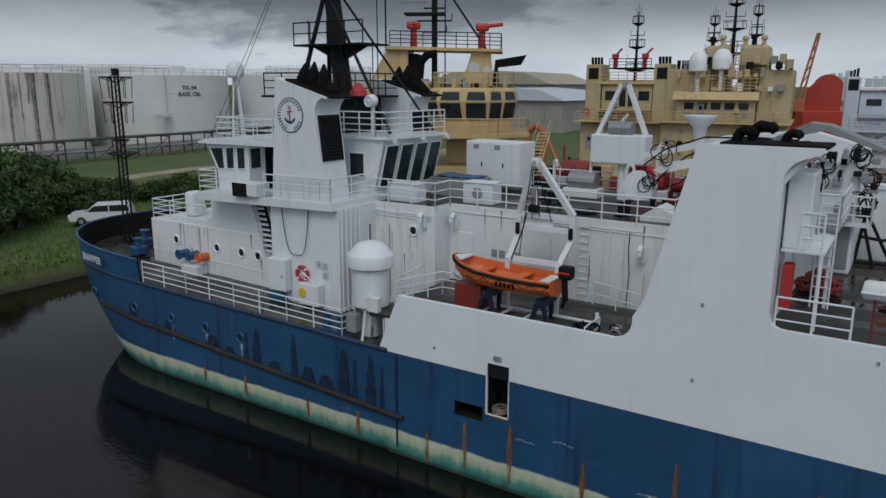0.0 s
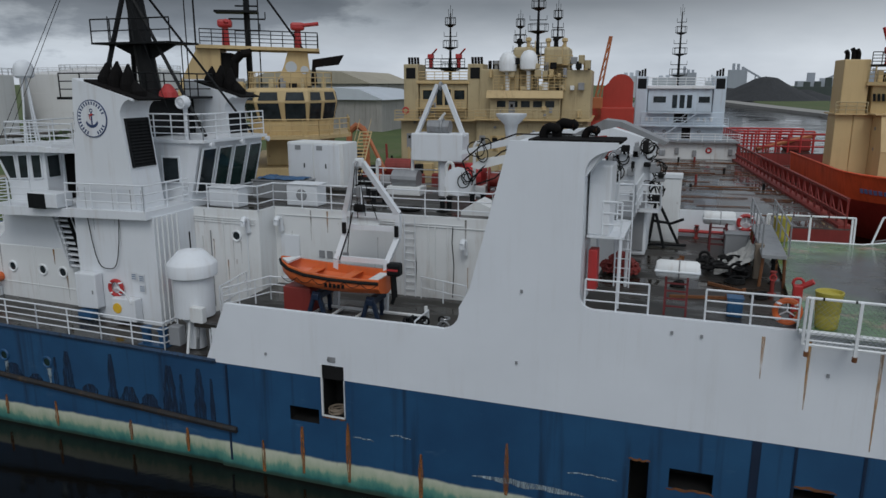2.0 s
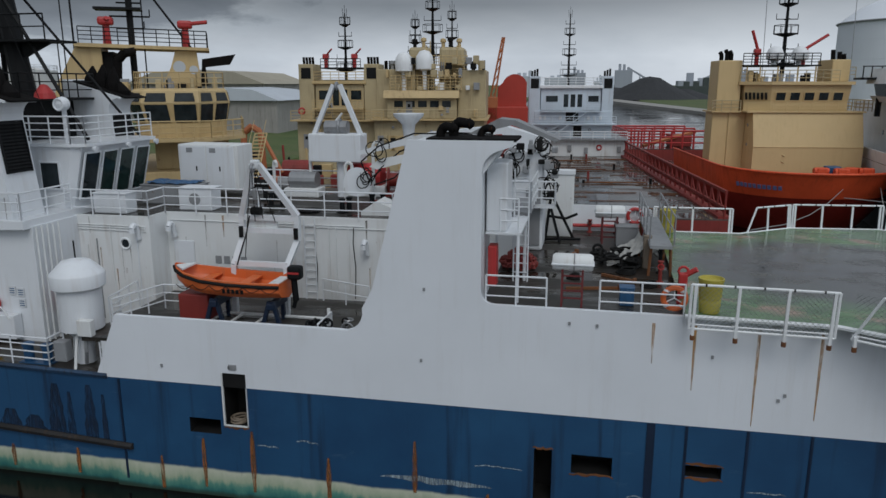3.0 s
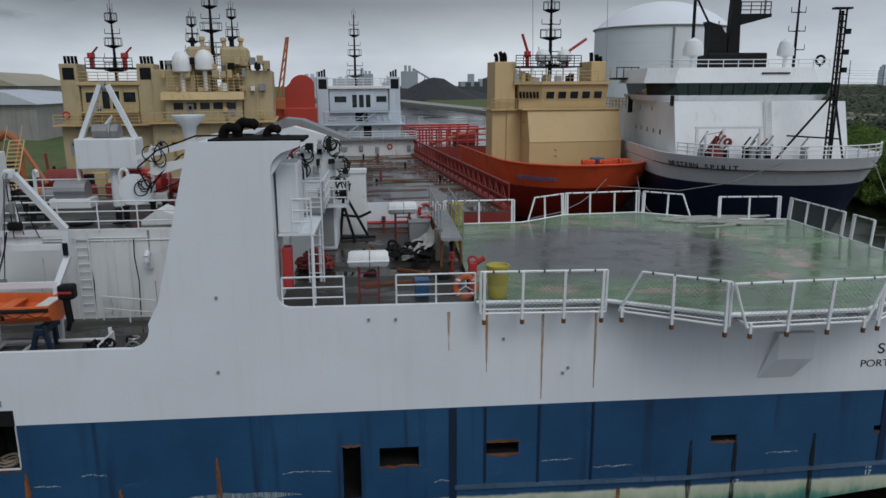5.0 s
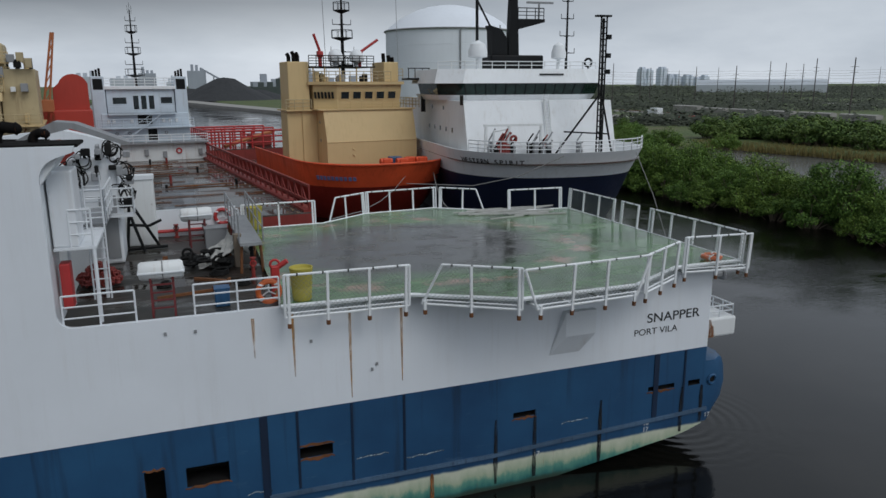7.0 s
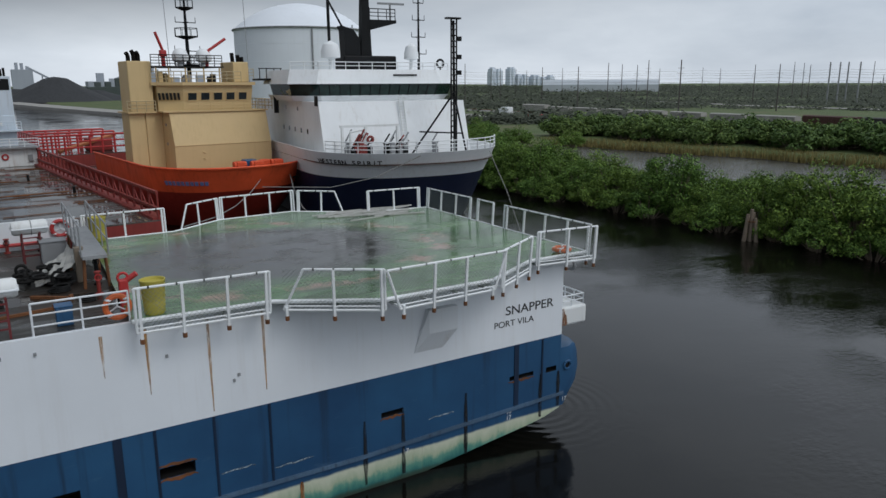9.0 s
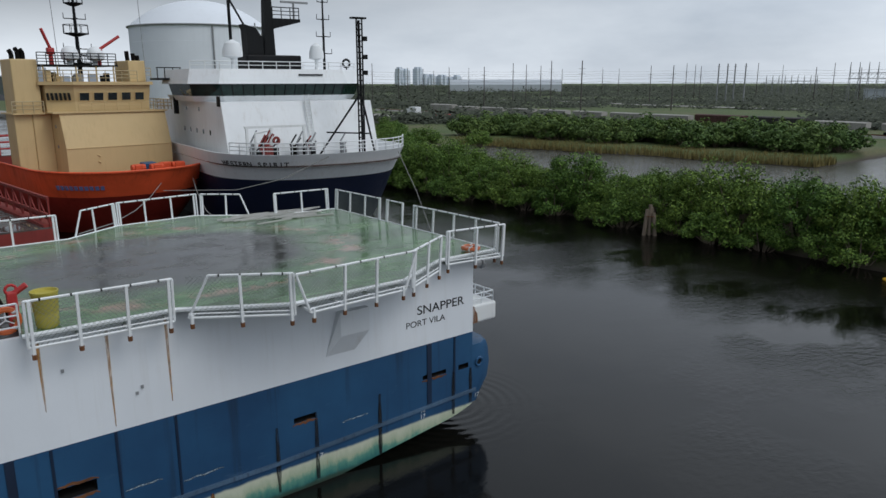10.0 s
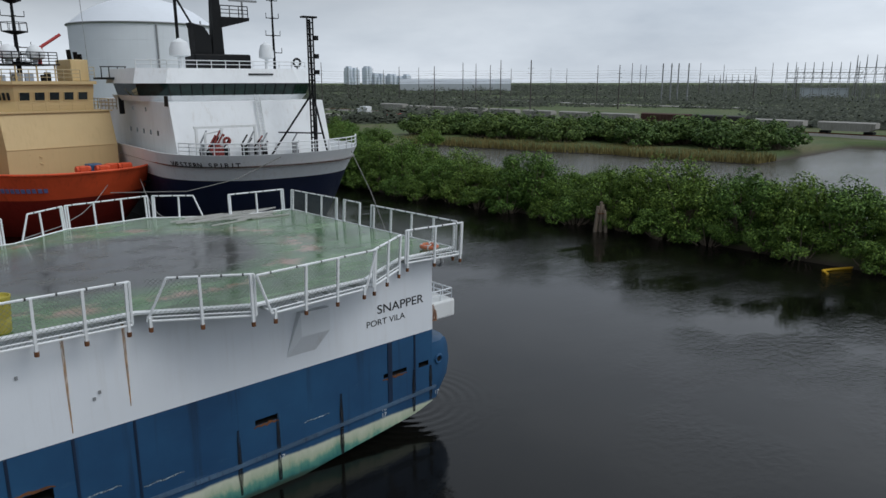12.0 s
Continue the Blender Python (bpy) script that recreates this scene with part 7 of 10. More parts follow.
def cream_ship_large():
    s = thing("anchor_handler", "broad cream offshore ship with domes and triple black masts", "ship", row_pose(-17.0, 80.0))
    part("hull", prism(B(), [(-6.4, -1), (6.4, -1), (6.8, 3.4), (-6.8, 3.4)], -10, 40), ORANGE, s)
    part("main_deck", box(B(), -6.7, 6.7, -10, 4, 3.4, 3.5), DECK_FAR, s)
    part("deckhouse", softbox(B(), -6.6, 5.6, -0.5, 14, 3.4, 9.2, 0.06), CREAM_PALE, s, "cream lower deckhouse")
    part("walkway", box(B(), -6.9, 6.0, -1.4, 14, 9.1, 9.25), CREAM, s)
    part("handrail", rail(B(), [(-6.8, -1.3, 9.25), (5.9, -1.3, 9.25)], 1.0, 3, 1.2, 0.035), CREAM_PALE, s)
    w = part("wheelhouse", softbox(B(), -5.2, 2.5, -0.2, 8, 9.25, 12.2, 0.05), CREAM_PALE, s, "cream wheelhouse with five dark windows")
    windows_row(w, -4.4, 1.9, -0.2, 10.5, 11.2, 5, 0.35, GLASS, CREAM_PALE)
    part("wheelhouse_roof", prism(B(), [(-0.9, 11.5), (-0.5, 12.3), (8, 12.3), (8, 11.5)], -5.5, 2.8, "x"), CREAM, w)
    part("side_block", softbox(B(), -6.6, -2.2, 1.2, 12, 9.2, 14.6, 0.06), CREAM_PALE, s)
    part("side_block", softbox(B(), 2.6, 5.7, 1.0, 12, 9.2, 14.5, 0.06), CREAM_PALE, s)
    part("upper_block", softbox(B(), -3.0, -0.6, 2.0, 8, 12.2, 17.0, 0.3), CREAM_PALE, s)
    part("upper_block", softbox(B(), 0.4, 3.2, 2.2, 8, 12.2, 17.0, 0.3), CREAM_PALE, s)
    part("handrail", rail(B(), [(-4.9, 0.3, 12.3), (3.0, 0.3, 12.3)], 1.6, 5, 0.6, 0.03), CREAM, s)
    for z in (13.6, 15.0):
        p = part("gallery", box(B(), -3.6, 3.6, 1.2, 2.2, z, z + 0.1), CREAM, s)
        part("handrail", rail(B(), [(-3.6, 1.25, z + 0.1), (3.6, 1.25, z + 0.1)], 0.95, 3, 0.8, 0.03), CREAM, p)
    for x, z in ((-1.1, 14.6), (-3.4, 14.4)):
        d = lathe(B(), (x, 0.8, z), [(0.25, -2.2), (0.25, -0.2), (0.95, 0), (1.0, 0.8), (0.9, 1.4), (0.55, 1.9), (0.05, 2.05)], 16)
        part("dome", d, WHITE, s, "white satellite dome")
    for x, h, w_ in ((-0.5, 7.5, 0.45), (-2.5, 5.2, 0.28), (1.7, 6.2, 0.28)):
        part("mast", lattice_mast(B(), (x, 4.0, 15.0), h, w_, 6), BLACK, s, "black mast with aerials")
    for x in (-5.9, -5.4, -4.9, -2.6, 2.4, 3.2, 4.9, 5.3):
        part("exhaust", tube(B(), (x, 4, 14.3), (x, 4, 15.6), 0.2, 8), SOOT, s)
    rng = random.Random(2)
    for i in range(34):
        x, z = rng.uniform(-6, 5), rng.choice([9.4, 12.35, 13.7, 14.6, 15.1])
        part("deck_box", softbox(B(), x, x + rng.uniform(0.2, 0.7), 0.3, 1.0, z, z + rng.uniform(0.3, 1.1), 0.05), rng.choice([CREAM, CREAM_PALE, CREAM_PALE, GREY, DARK, WHITE_OLD]), s)
    for i in range(16):
        x, z = rng.uniform(-4.5, 3.4), rng.choice([12.3, 13.7, 15.1])
        part("wall_pipe", tube(B(), (x, 1.1, z), (x, 1.1, z + rng.uniform(1.2, 2.6)), 0.06, 6), rng.choice([CREAM, CREAM_PALE, GREY]), s)
    for x, z in ((-2.4, 17.0), (-1.4, 17.1), (0.8, 17.0), (1.6, 17.1), (2.6, 17.0), (-5.0, 14.6), (-4.2, 14.6), (4.2, 14.5), (5.0, 14.5)):
        part("roof_vent", lathe(B(), (x, 2.8, z), [(0.2, -0.1), (0.2, 0.5), (0.34, 0.6), (0.3, 0.9), (0.02, 1.0)], 10), rng.choice([CREAM, DARK, GREY]), s)


cream_ship_large()


def red_ship():
    s = thing("red_ship", "red ship's funnel and folded deck crane", "ship", row_pose(-10.2, 92.0))
    part("hull", prism(B(), [(-2.4, -1), (2.2, -1), (2.2, 6), (-2.4, 6)], -4, 30), OXIDE, s)
    part("funnel_base", softbox(B(), -2.6, 2.6, 0, 9, 5.8, 10.2, 0.1), ORANGE_RED, s)
    pr = [(-1.3, 10), (2.4, 10), (2.4, 13.2)] + arc(0.9, 12.6, 1.6, 20, 160, 8) + [(-1.2, 12.6)]
    part("funnel", prism(B(), pr, 1.5, 6), ORANGE_RED, s, "rounded red funnel")
    c = B()
    for dx in (-0.28, 0.28):
        tube(c, (-1.9 + dx, 0.5, 11.0), (-0.6 + dx * 0.4, 0.5, 18.6), 0.12, 6)
    for i in range(7):
        u = i / 7
        tube(c, (-2.18 + 1.5 * u, 0.5, 11 + 7.6 * u), (-1.62 + 1.1 * (u + 0.14), 0.5, 11 + 7.6 * (u + 0.14)), 0.07, 4)
    softbox(c, -2.5, -1.2, 0, 1.2, 8.5, 11.4, 0.1)
    part("deck_crane", c, CRANE_ORANGE, s, "folded orange lattice crane")


CRANE_ORANGE = paint("faded_crane_orange", (0.4, 0.13, 0.05), 0.6, (0.18, 0.07, 0.03), 0.5, 0.3)
red_ship()
red_barge()


def near_tug():
    s = thing("harbour_tug", "cream tug with big wheelhouse and red fire monitors", "tugboat", row_pose(-25.5, 44.0, 28))
    part("hull", prism(B(), [(-4.4, -1), (4.4, -1), (4.9, 3.0), (-4.9, 3.0)], -8, 22), ORANGE, s)
    part("main_deck", box(B(), -4.8, 4.8, -8, 22, 3.0, 3.1), DECK_FAR, s)
    part("deckhouse", softbox(B(), -3.8, 3.4, -1.5, 12, 3.1, 7.6, 0.08), CREAM, s)
    part("tower", softbox(B(), -2.4, 2.2, 0, 8, 7.6, 9.7, 0.08), CREAM, s)
    flr = [(-3.3, -0.9), (-2.6, -1.8), (0.5, -1.8), (2.2, 0.4), (2.2, 3.8), (-3.3, 3.8)]
    part("walkway", prism(B(), [(-4.6, -1.6), (-2.9, -3.0), (1.2, -3.0), (3.3, -0.4), (3.3, 4.4), (-4.6, 4.4)], 9.55, 9.75, "z"), CREAM, s)
    part("handrail", rail(B(), [(-4.5, 4.2, 9.75), (-4.5, -1.6, 9.75), (-2.9, -2.9, 9.75), (1.2, -2.9, 9.75), (3.2, -0.4, 9.75), (3.2, 4.2, 9.75)], 1.05, 3, 1.1, 0.032), CREAM, s)
    def ring(g, z):
        c = Vector((-0.2, 1.0, 0))
        return [(c.x + (x - c.x) * g, c.y + (y - c.y) * g, z) for x, y in flr]
    wh = loft(B(), [ring(0.96, 9.75), ring(0.99, 10.6), ring(1.1, 11.9), ring(1.04, 12.6), ring(0.98, 12.75)])
    w = part("wheelhouse", wh, CREAM, s, "cream many-sided wheelhouse")
    n = len(flr)
    for z0, z1, g0, g1, a0, a1 in ((10.68, 11.8, 0.999, 1.097, 0.08, 0.92), (11.98, 12.5, 1.096, 1.052, 0.14, 0.86)):
        r0, r1 = ring(g0 + 0.012, z0), ring(g1 + 0.012, z1)
        for i in range(n):
            p0, p1, q0, q1 = Vector(r0[i]), Vector(r0[(i + 1) % n]), Vector(r1[i]), Vector(r1[(i + 1) % n])
            m = max(1, round((p1 - p0).length / 1.6))
            for k in range(m):
                ua, ub = (k + a0) / m, (k + a1) / m
                bm = B()
                outer = [p0.lerp(p1, ua), p0.lerp(p1, ub), q0.lerp(q1, ub - 0.02), q0.lerp(q1, ua + 0.02)]
                cen = Vector((-0.2, 1.0, 0))
                inner = [v + (Vector((cen.x, cen.y, v.z)) - v) * 0.02 for v in outer]
                loft(bm, [inner, outer])
                part("window", bm, GLASS, w)
    part("handrail", rail(B(), [(-3.2, 3.4, 12.75), (-3.2, -0.8, 12.75), (-2.5, -1.6, 12.75), (0.5, -1.6, 12.75), (2.1, 0.4, 12.75), (2.1, 3.4, 12.75)], 1.0, 3, 1.0, 0.03), CREAM, w)
    # portal of two legs carrying the monitor deck
    lg = part("exhaust_tower", prism(B(), [(-9.6, 9.0), (-5.7, 9.0), (-5.7, 15.5), (-7.3, 15.5), (-8.7, 12.9)], 5.0, 8.5), CREAM, s, "cream raked exhaust tower")
    # solid near-black block painting the shaded recess beside the tower
    part("uptake_recess", box(B(), -5.7, -5.0, 5.3, 8.0, 12.3, 15.2), DARK, lg)
    lg = part("exhaust_tower", prism(B(), [(-2.4, 12.0), (0.75, 12.0), (0.45, 15.3), (-0.95, 15.3), (-1.3, 14.2)], 5.0, 5.6), CREAM, s, "cream tapering tower with round sky-toned discs")
    # pale discs paint in the bright sky showing through round holes
    for x, z, r in ((-0.75, 14.2, 0.42), (0.2, 14.0, 0.3)):
        part("cutout", tube(B(), (x, 4.985, z), (x, 5.0, z), r, 18), HAZE_PALE, lg)
    part("monitor_deck", prism(B(), [(-7.3, 15.5), (1.3, 15.3), (1.3, 15.5), (-7.3, 15.75)], 4.6, 9), CREAM, s)
    part("handrail", rail(B(), [(-7.0, 4.7, 15.72), (1.2, 4.7, 15.5), (1.2, 8.8, 15.5)], 1.1, 4, 0.8, 0.03), BLACK, s)
    for x, dx, z in ((-5.3, 0.15, 15.65), (-0.2, 1.5, 15.5)):
        mn = tube(B(), (x, 5.4, z), (x, 5.4, z + 1.4), 0.28, 12, 0.22)
        softbox(mn, x - 0.5, x + 0.5, 5.0, 5.8, z + 1.3, z + 1.85, 0.16)
        tube(mn, (x, 5.2, z + 1.6), (x + dx, 4.9, z + 1.75), 0.14, 10)
        part("fire_monitor", mn, RED, s, "red fire monitor")
    m = B()
    tube(m, (-3.8, 6, 9), (-3.8, 6, 22), 0.22, 8)
    for z, w in ((16.8, 0.9), (17.6, 1.3), (18.5, 0.8), (19.5, 1.2)):
        tube(m, (-3.8 - w, 6, z), (-3.8 + w, 6, z), 0.06)
        tube(m, (-3.8 + w, 6, z), (-3.8 + w, 6, z + 0.5), 0.04, 5)
    tube(m, (-3.0, 6, 12.7), (-3.0, 6, 20), 0.05), tube(m, (0.2, 5.2, 15.4), (-3.7, 6, 21), 0.08)
    tube(m, (-7.5, 6, 8), (-7.5, 6, 24), 0.07)
    mast = part("mast", m, BLACK, s, "black mast with yards")
    part("mast_platform", box(B(), -6.0, -3.0, 5.2, 6.8, 18.0, 18.15), BLACK, mast)
    part("radar_scanner", box(B(), -6.2, -4.4, 5.9, 6.1, 18.9, 19.05), GREY, mast)
    part("exhaust", prism(B(), [(0.6, 12.9), (1.1, 12.9), (1.0, 14.2), (2.7, 14.4), (3.1, 15.1), (0.8, 14.75)], 5.0, 5.7), SOOT, s, "sooty bent exhaust")
    part("exhaust", pipe(B(), [(-4.9, 5.0, 12.6), (-4.7, 4.8, 14.6), (-4.2, 4.6, 15.1), (-3.5, 4.6, 15.2)], 0.3, 10), SOOT, s, "sooty bent exhaust")
    rng = random.Random(14)
    for k in range(14):
        x, y, hh = rng.uniform(-5.5, 2.4), rng.uniform(3.9, 4.8), rng.uniform(0.4, 1.3)
        part("roof_fitting", softbox(B(), x, x + rng.uniform(0.2, 0.6), y, y + 0.4, 12.0, 12.4 + hh, 0.05), rng.choice([CREAM, CREAM_PALE, GREY, DARK]), s)
    for k in range(18):
        x, hh = rng.uniform(-3.4, 3.6), rng.uniform(0.5, 2.6)
        part("deck_fitting", softbox(B(), x, x + rng.uniform(0.25, 0.8), -2.4 + rng.uniform(0, 1), -1.4, 3.1, 3.8 + hh, 0.06), rng.choice([CREAM, RUST, OXIDE, GREY, DARK, BLACK]), s)
    part("stair", stair(B(), (3.5, -1.0, 7.0), (4.4, 1.6, 9.7), 0.8, (1, 0, 0)), CREAM, s)


near_tug()


def house_fittings(ship, x0, x1, y, z0, z1, count, seed):
    """Boxes, pipes, doors and ladders standing proud of a deckhouse's after wall."""
    rng = random.Random(seed)
    for i in range(count):
        x, z = rng.uniform(x0, x1), rng.uniform(z0, z1)
        kind = i % 4
        if kind == 0:
            part("wall_box", softbox(B(), x, x + rng.uniform(0.3, 0.7), y - 0.25, y + 0.02, z, z + rng.uniform(0.3, 0.8), 0.03), rng.choice([CREAM, CREAM_PALE, GREY, DARK]), ship)
        elif kind == 1:
            part("wall_pipe", pipe(B(), [(x, y - 0.12, z0), (x, y - 0.12, z1 - 0.3), (x + 0.15, y - 0.1, z1 - 0.1), (x + 0.15, y + 0.05, z1 - 0.1)], 0.06, 6), rng.choice([CREAM_PALE, RUST, GREY]), ship)
        elif kind == 2:
            part("wall_lamp", lathe(B(), (x, y - 0.15, z), [(0.02, -0.12), (0.16, -0.1), (0.16, 0.1), (0.05, 0.16)], 10), GREY, ship)
        else:
            d = part("house_door", softbox(B(), x, x + 0.7, y - 0.05, y + 0.02, z0 + 0.1, z0 + 1.8, 0.02), rng.choice([CREAM, GREY]), ship)
            part("door_window", box(B(), x + 0.2, x + 0.5, y - 0.07, y - 0.04, z0 + 1.2, z0 + 1.55), DARK, d)


tugs = [o for o in bpy.data.objects if o.name.startswith("anchor_handler") and o.parent is None]
tugs.sort(key=lambda o: o.matrix_world.translation.x)
house_fittings(tugs[0], -4.6, 4.2, 0.0, 5.6, 8.8, 14, 3)
house_fittings(tugs[0], -2.6, 2.2, 0.6, 9.1, 10.1, 5, 4)
house_fittings(tugs[1], -6.3, 5.0, -0.5, 5.6, 9.0, 18, 5)
house_fittings(tugs[1], -5.0, 2.0, -0.2, 9.3, 10.4, 7, 6)


# ---- loose things and fittings on the ship's decks ----
def at(x, y, z, turn=0):
    return pose(x, y, z, 0, 0, turn)


def rescue_boat():
    s = thing("rescue_boat", "open orange rescue boat with black fender on its cradle", "boat", at(-11.75, 22.1, 5.95))
    # rings along the boat, bow at -x
    outer, inner = [], []
    for x, w, keel, sheer in ((-2.1, 0.06, 0.75, 1.1), (-1.9, 0.32, 0.45, 1.02), (-1.5, 0.58, 0.22, 0.92), (-0.8, 0.78, 0.08, 0.82), (0.2, 0.84, 0.03, 0.76), (1.2, 0.82, 0.05, 0.74), (2.0, 0.76, 0.1, 0.74)):
        k = (sheer - keel)
        outer.append([(x, -w, sheer), (x, -w * 1.02, keel + 0.55 * k), (x, -w * 0.8, keel + 0.25 * k), (x, 0, keel), (x, w * 0.8, keel + 0.25 * k), (x, w * 1.02, keel + 0.55 * k), (x, w, sheer)])
        inner.append([(x, -w * 0.86, sheer), (x, -w * 0.84, keel + 0.6 * k), (x, -w * 0.6, keel + 0.35 * k), (x, 0, keel + 0.3 * k), (x, w * 0.6, keel + 0.35 * k), (x, w * 0.84, keel + 0.6 * k), (x, w * 0.86, sheer)])
    bm = loft(B(), outer, caps=True, closed=False)
    loft(bm, inner, caps=False, closed=False)
    for o, i in zip(zip(outer, outer[1:]), zip(inner, inner[1:])):
        for k in (0, -1):
            bm.faces.new([bm.verts.new(p) for p in (o[0][k], o[1][k], i[1][k], i[0][k])])
    part("boat_hull", bm, BOAT_ORANGE, s, "orange moulded hull")
    fd = B()
    for k in (0, -1):
        pts = [Vector(r[k]) - Vector((0, 0, 0.1)) + Vector((0, -0.03 if k == 0 else 0.03, 0)) for r in outer]
        pipe(fd, pts, 0.06, 8)
    part("rubber_fender", fd, RUBBER, s)
    for x in (-0.9, 0.6, 1.6):
        part("thwart", softbox(B(), x - 0.18, x + 0.18, -0.66, 0.66, 0.58, 0.64, 0.02), BOAT_ORANGE if x != 1.6 else WHITE_OLD, s)
    part("bow_cover", prism(B(), [(-2.05, -0.05), (-1.55, -0.5), (-1.55, 0.5), (-2.05, 0.05)], 0.98, 1.04, "z"), WHITE_OLD, s)
    wr = B()
    for i in range(6):
        x = -1.6 + i * 0.6
        pts = [(x + 0.6 * u / 5, -0.9 - 0.02 * math.sin(math.pi * u / 5), 0.62 - 0.16 * math.sin(math.pi * u / 5)) for u in range(6)]
        pipe(wr, pts, 0.014, 5)
    part("grab_line", wr, RUBBER, s)
    nb = B()
    for i in range(5):
        box(nb, 0.05 + i * 0.16, 0.15 + i * 0.16, -0.885, -0.865, 0.38, 0.52)
    part("marking_bars", nb, BLACK, s)
    m = softbox(B(), 2.02, 2.5, -0.2, 0.2, 0.75, 1.2, 0.08)
    tube(m, (2.2, 0, 0.8), (2.25, 0, 0.0), 0.11, 8)
    tube(m, (2.25, 0, 0.05), (2.15, 0, -0.25), 0.07, 8)
    mo = part("outboard_motor", m, BLACK, s, "black outboard motor")
    part("motor_band", box(B(), 2.06, 2.46, -0.206, -0.2, 0.95, 1.02), RED, mo)
    c = thing("boat_cradle", "blue steel boat cradle standing on the wet deck", "boat cradle", at(-11.3, 22.1, 5.1))
    for x in (-0.95, 1.1):
        leg = B()
        tube(leg, (x - 0.32, -0.5, 0), (x - 0.06, -0.45, 0.9), 0.09, 4), tube(leg, (x + 0.32, -0.5, 0), (x + 0.06, -0.45, 0.9), 0.09, 4), tube(leg, (x, 0.5, 0), (x, 0.45, 0.9), 0.09, 4), softbox(leg, x - 0.14, x + 0.14, -0.6, 0.6, 0.62, 0.86, 0.04)
        part("cradle_leg", leg, DARK_BLUE, c)
    fr = B()
    for y in (-0.5, 0.5):
        tube(fr, (-1.4, y, 0.1), (2.6, y, 0.1), 0.06)
    for x in (-0.4, 0.5):
        tube(fr, (x, -0.5, 0.1), (x, 0.5, 0.1), 0.05)
    part("cradle_rail", fr, WHITE_OLD, c)
    b = thing("deck_locker", "red wooden deck locker under the boat's bow", "locker", at(-13.1, 22.2, 5.1))
    part("locker_body", softbox(B(), -0.55, 0.55, -0.45, 0.45, 0.05, 0.95, 0.04), OXIDE, b)
    part("locker_foot", box(B(), -0.6, 0.6, -0.5, 0.5, 0.0, 0.05), WHITE_OLD, b)


rescue_boat()


def vent_tank():
    s = thing("vent_tank", "white cylindrical vent tank with conical hat", "tank", at(-16.35, 20.35, 3.95))
    part("tank_shell", lathe(B(), (0, 0, 0), [(0.3, 0.0), (0.3, 0.9), (0.55, 1.15), (0.68, 1.2), (0.68, 2.75)], 28), SHIP_WHITE, s)
    part("tank_hat", lathe(B(), (0, 0, 0), [(0.78, 2.6), (0.84, 2.64), (0.85, 3.05), (0.82, 3.1), (0.45, 3.48), (0.12, 3.56), (0.02, 3.58)], 28), SHIP_WHITE, s, "white conical hat", smooth=True)
    part("whip_aerial", tube(B(), (0, 0, 3.55), (0, 0, 4.15), 0.025), BLACK, s)
    part("control_box", softbox(B(), 0.35, 0.85, -0.75, -0.5, 1.15, 1.7, 0.03), WHITE_OLD, s)
    leg = B()
    for a in (40, 160, 280):
        tube(leg, (0.75 * math.cos(radians(a)), 0.75 * math.sin(radians(a)), 0), (0.4 * math.cos(radians(a)), 0.4 * math.sin(radians(a)), 1.2), 0.05)
    part("tank_leg", leg, WHITE_OLD, s)
    part("pipework", pipe(B(), [(0.3, -0.4, 0.1), (0.5, -0.6, 0.6), (0.55, -0.6, 1.2)], 0.06), GREY, s)
    part("valve_gear", softbox(B(), -0.65, -0.2, -0.7, -0.35, 0.2, 0.9, 0.04), GREY, s)


vent_tank()


DAVIT_LEGS = {-1: [(-12.2, 23.0, 5.1), (-12.05, 22.85, 6.9), (-11.88, 23.3, 7.8), (-11.88, 23.3, 8.55), (-11.2, 22.9, 10.4)],
              1: [(-10.25, 23.0, 5.1), (-10.1, 22.85, 6.9), (-9.85, 23.3, 7.75), (-9.83, 23.3, 8.6), (-10.98, 22.9, 10.4)]}


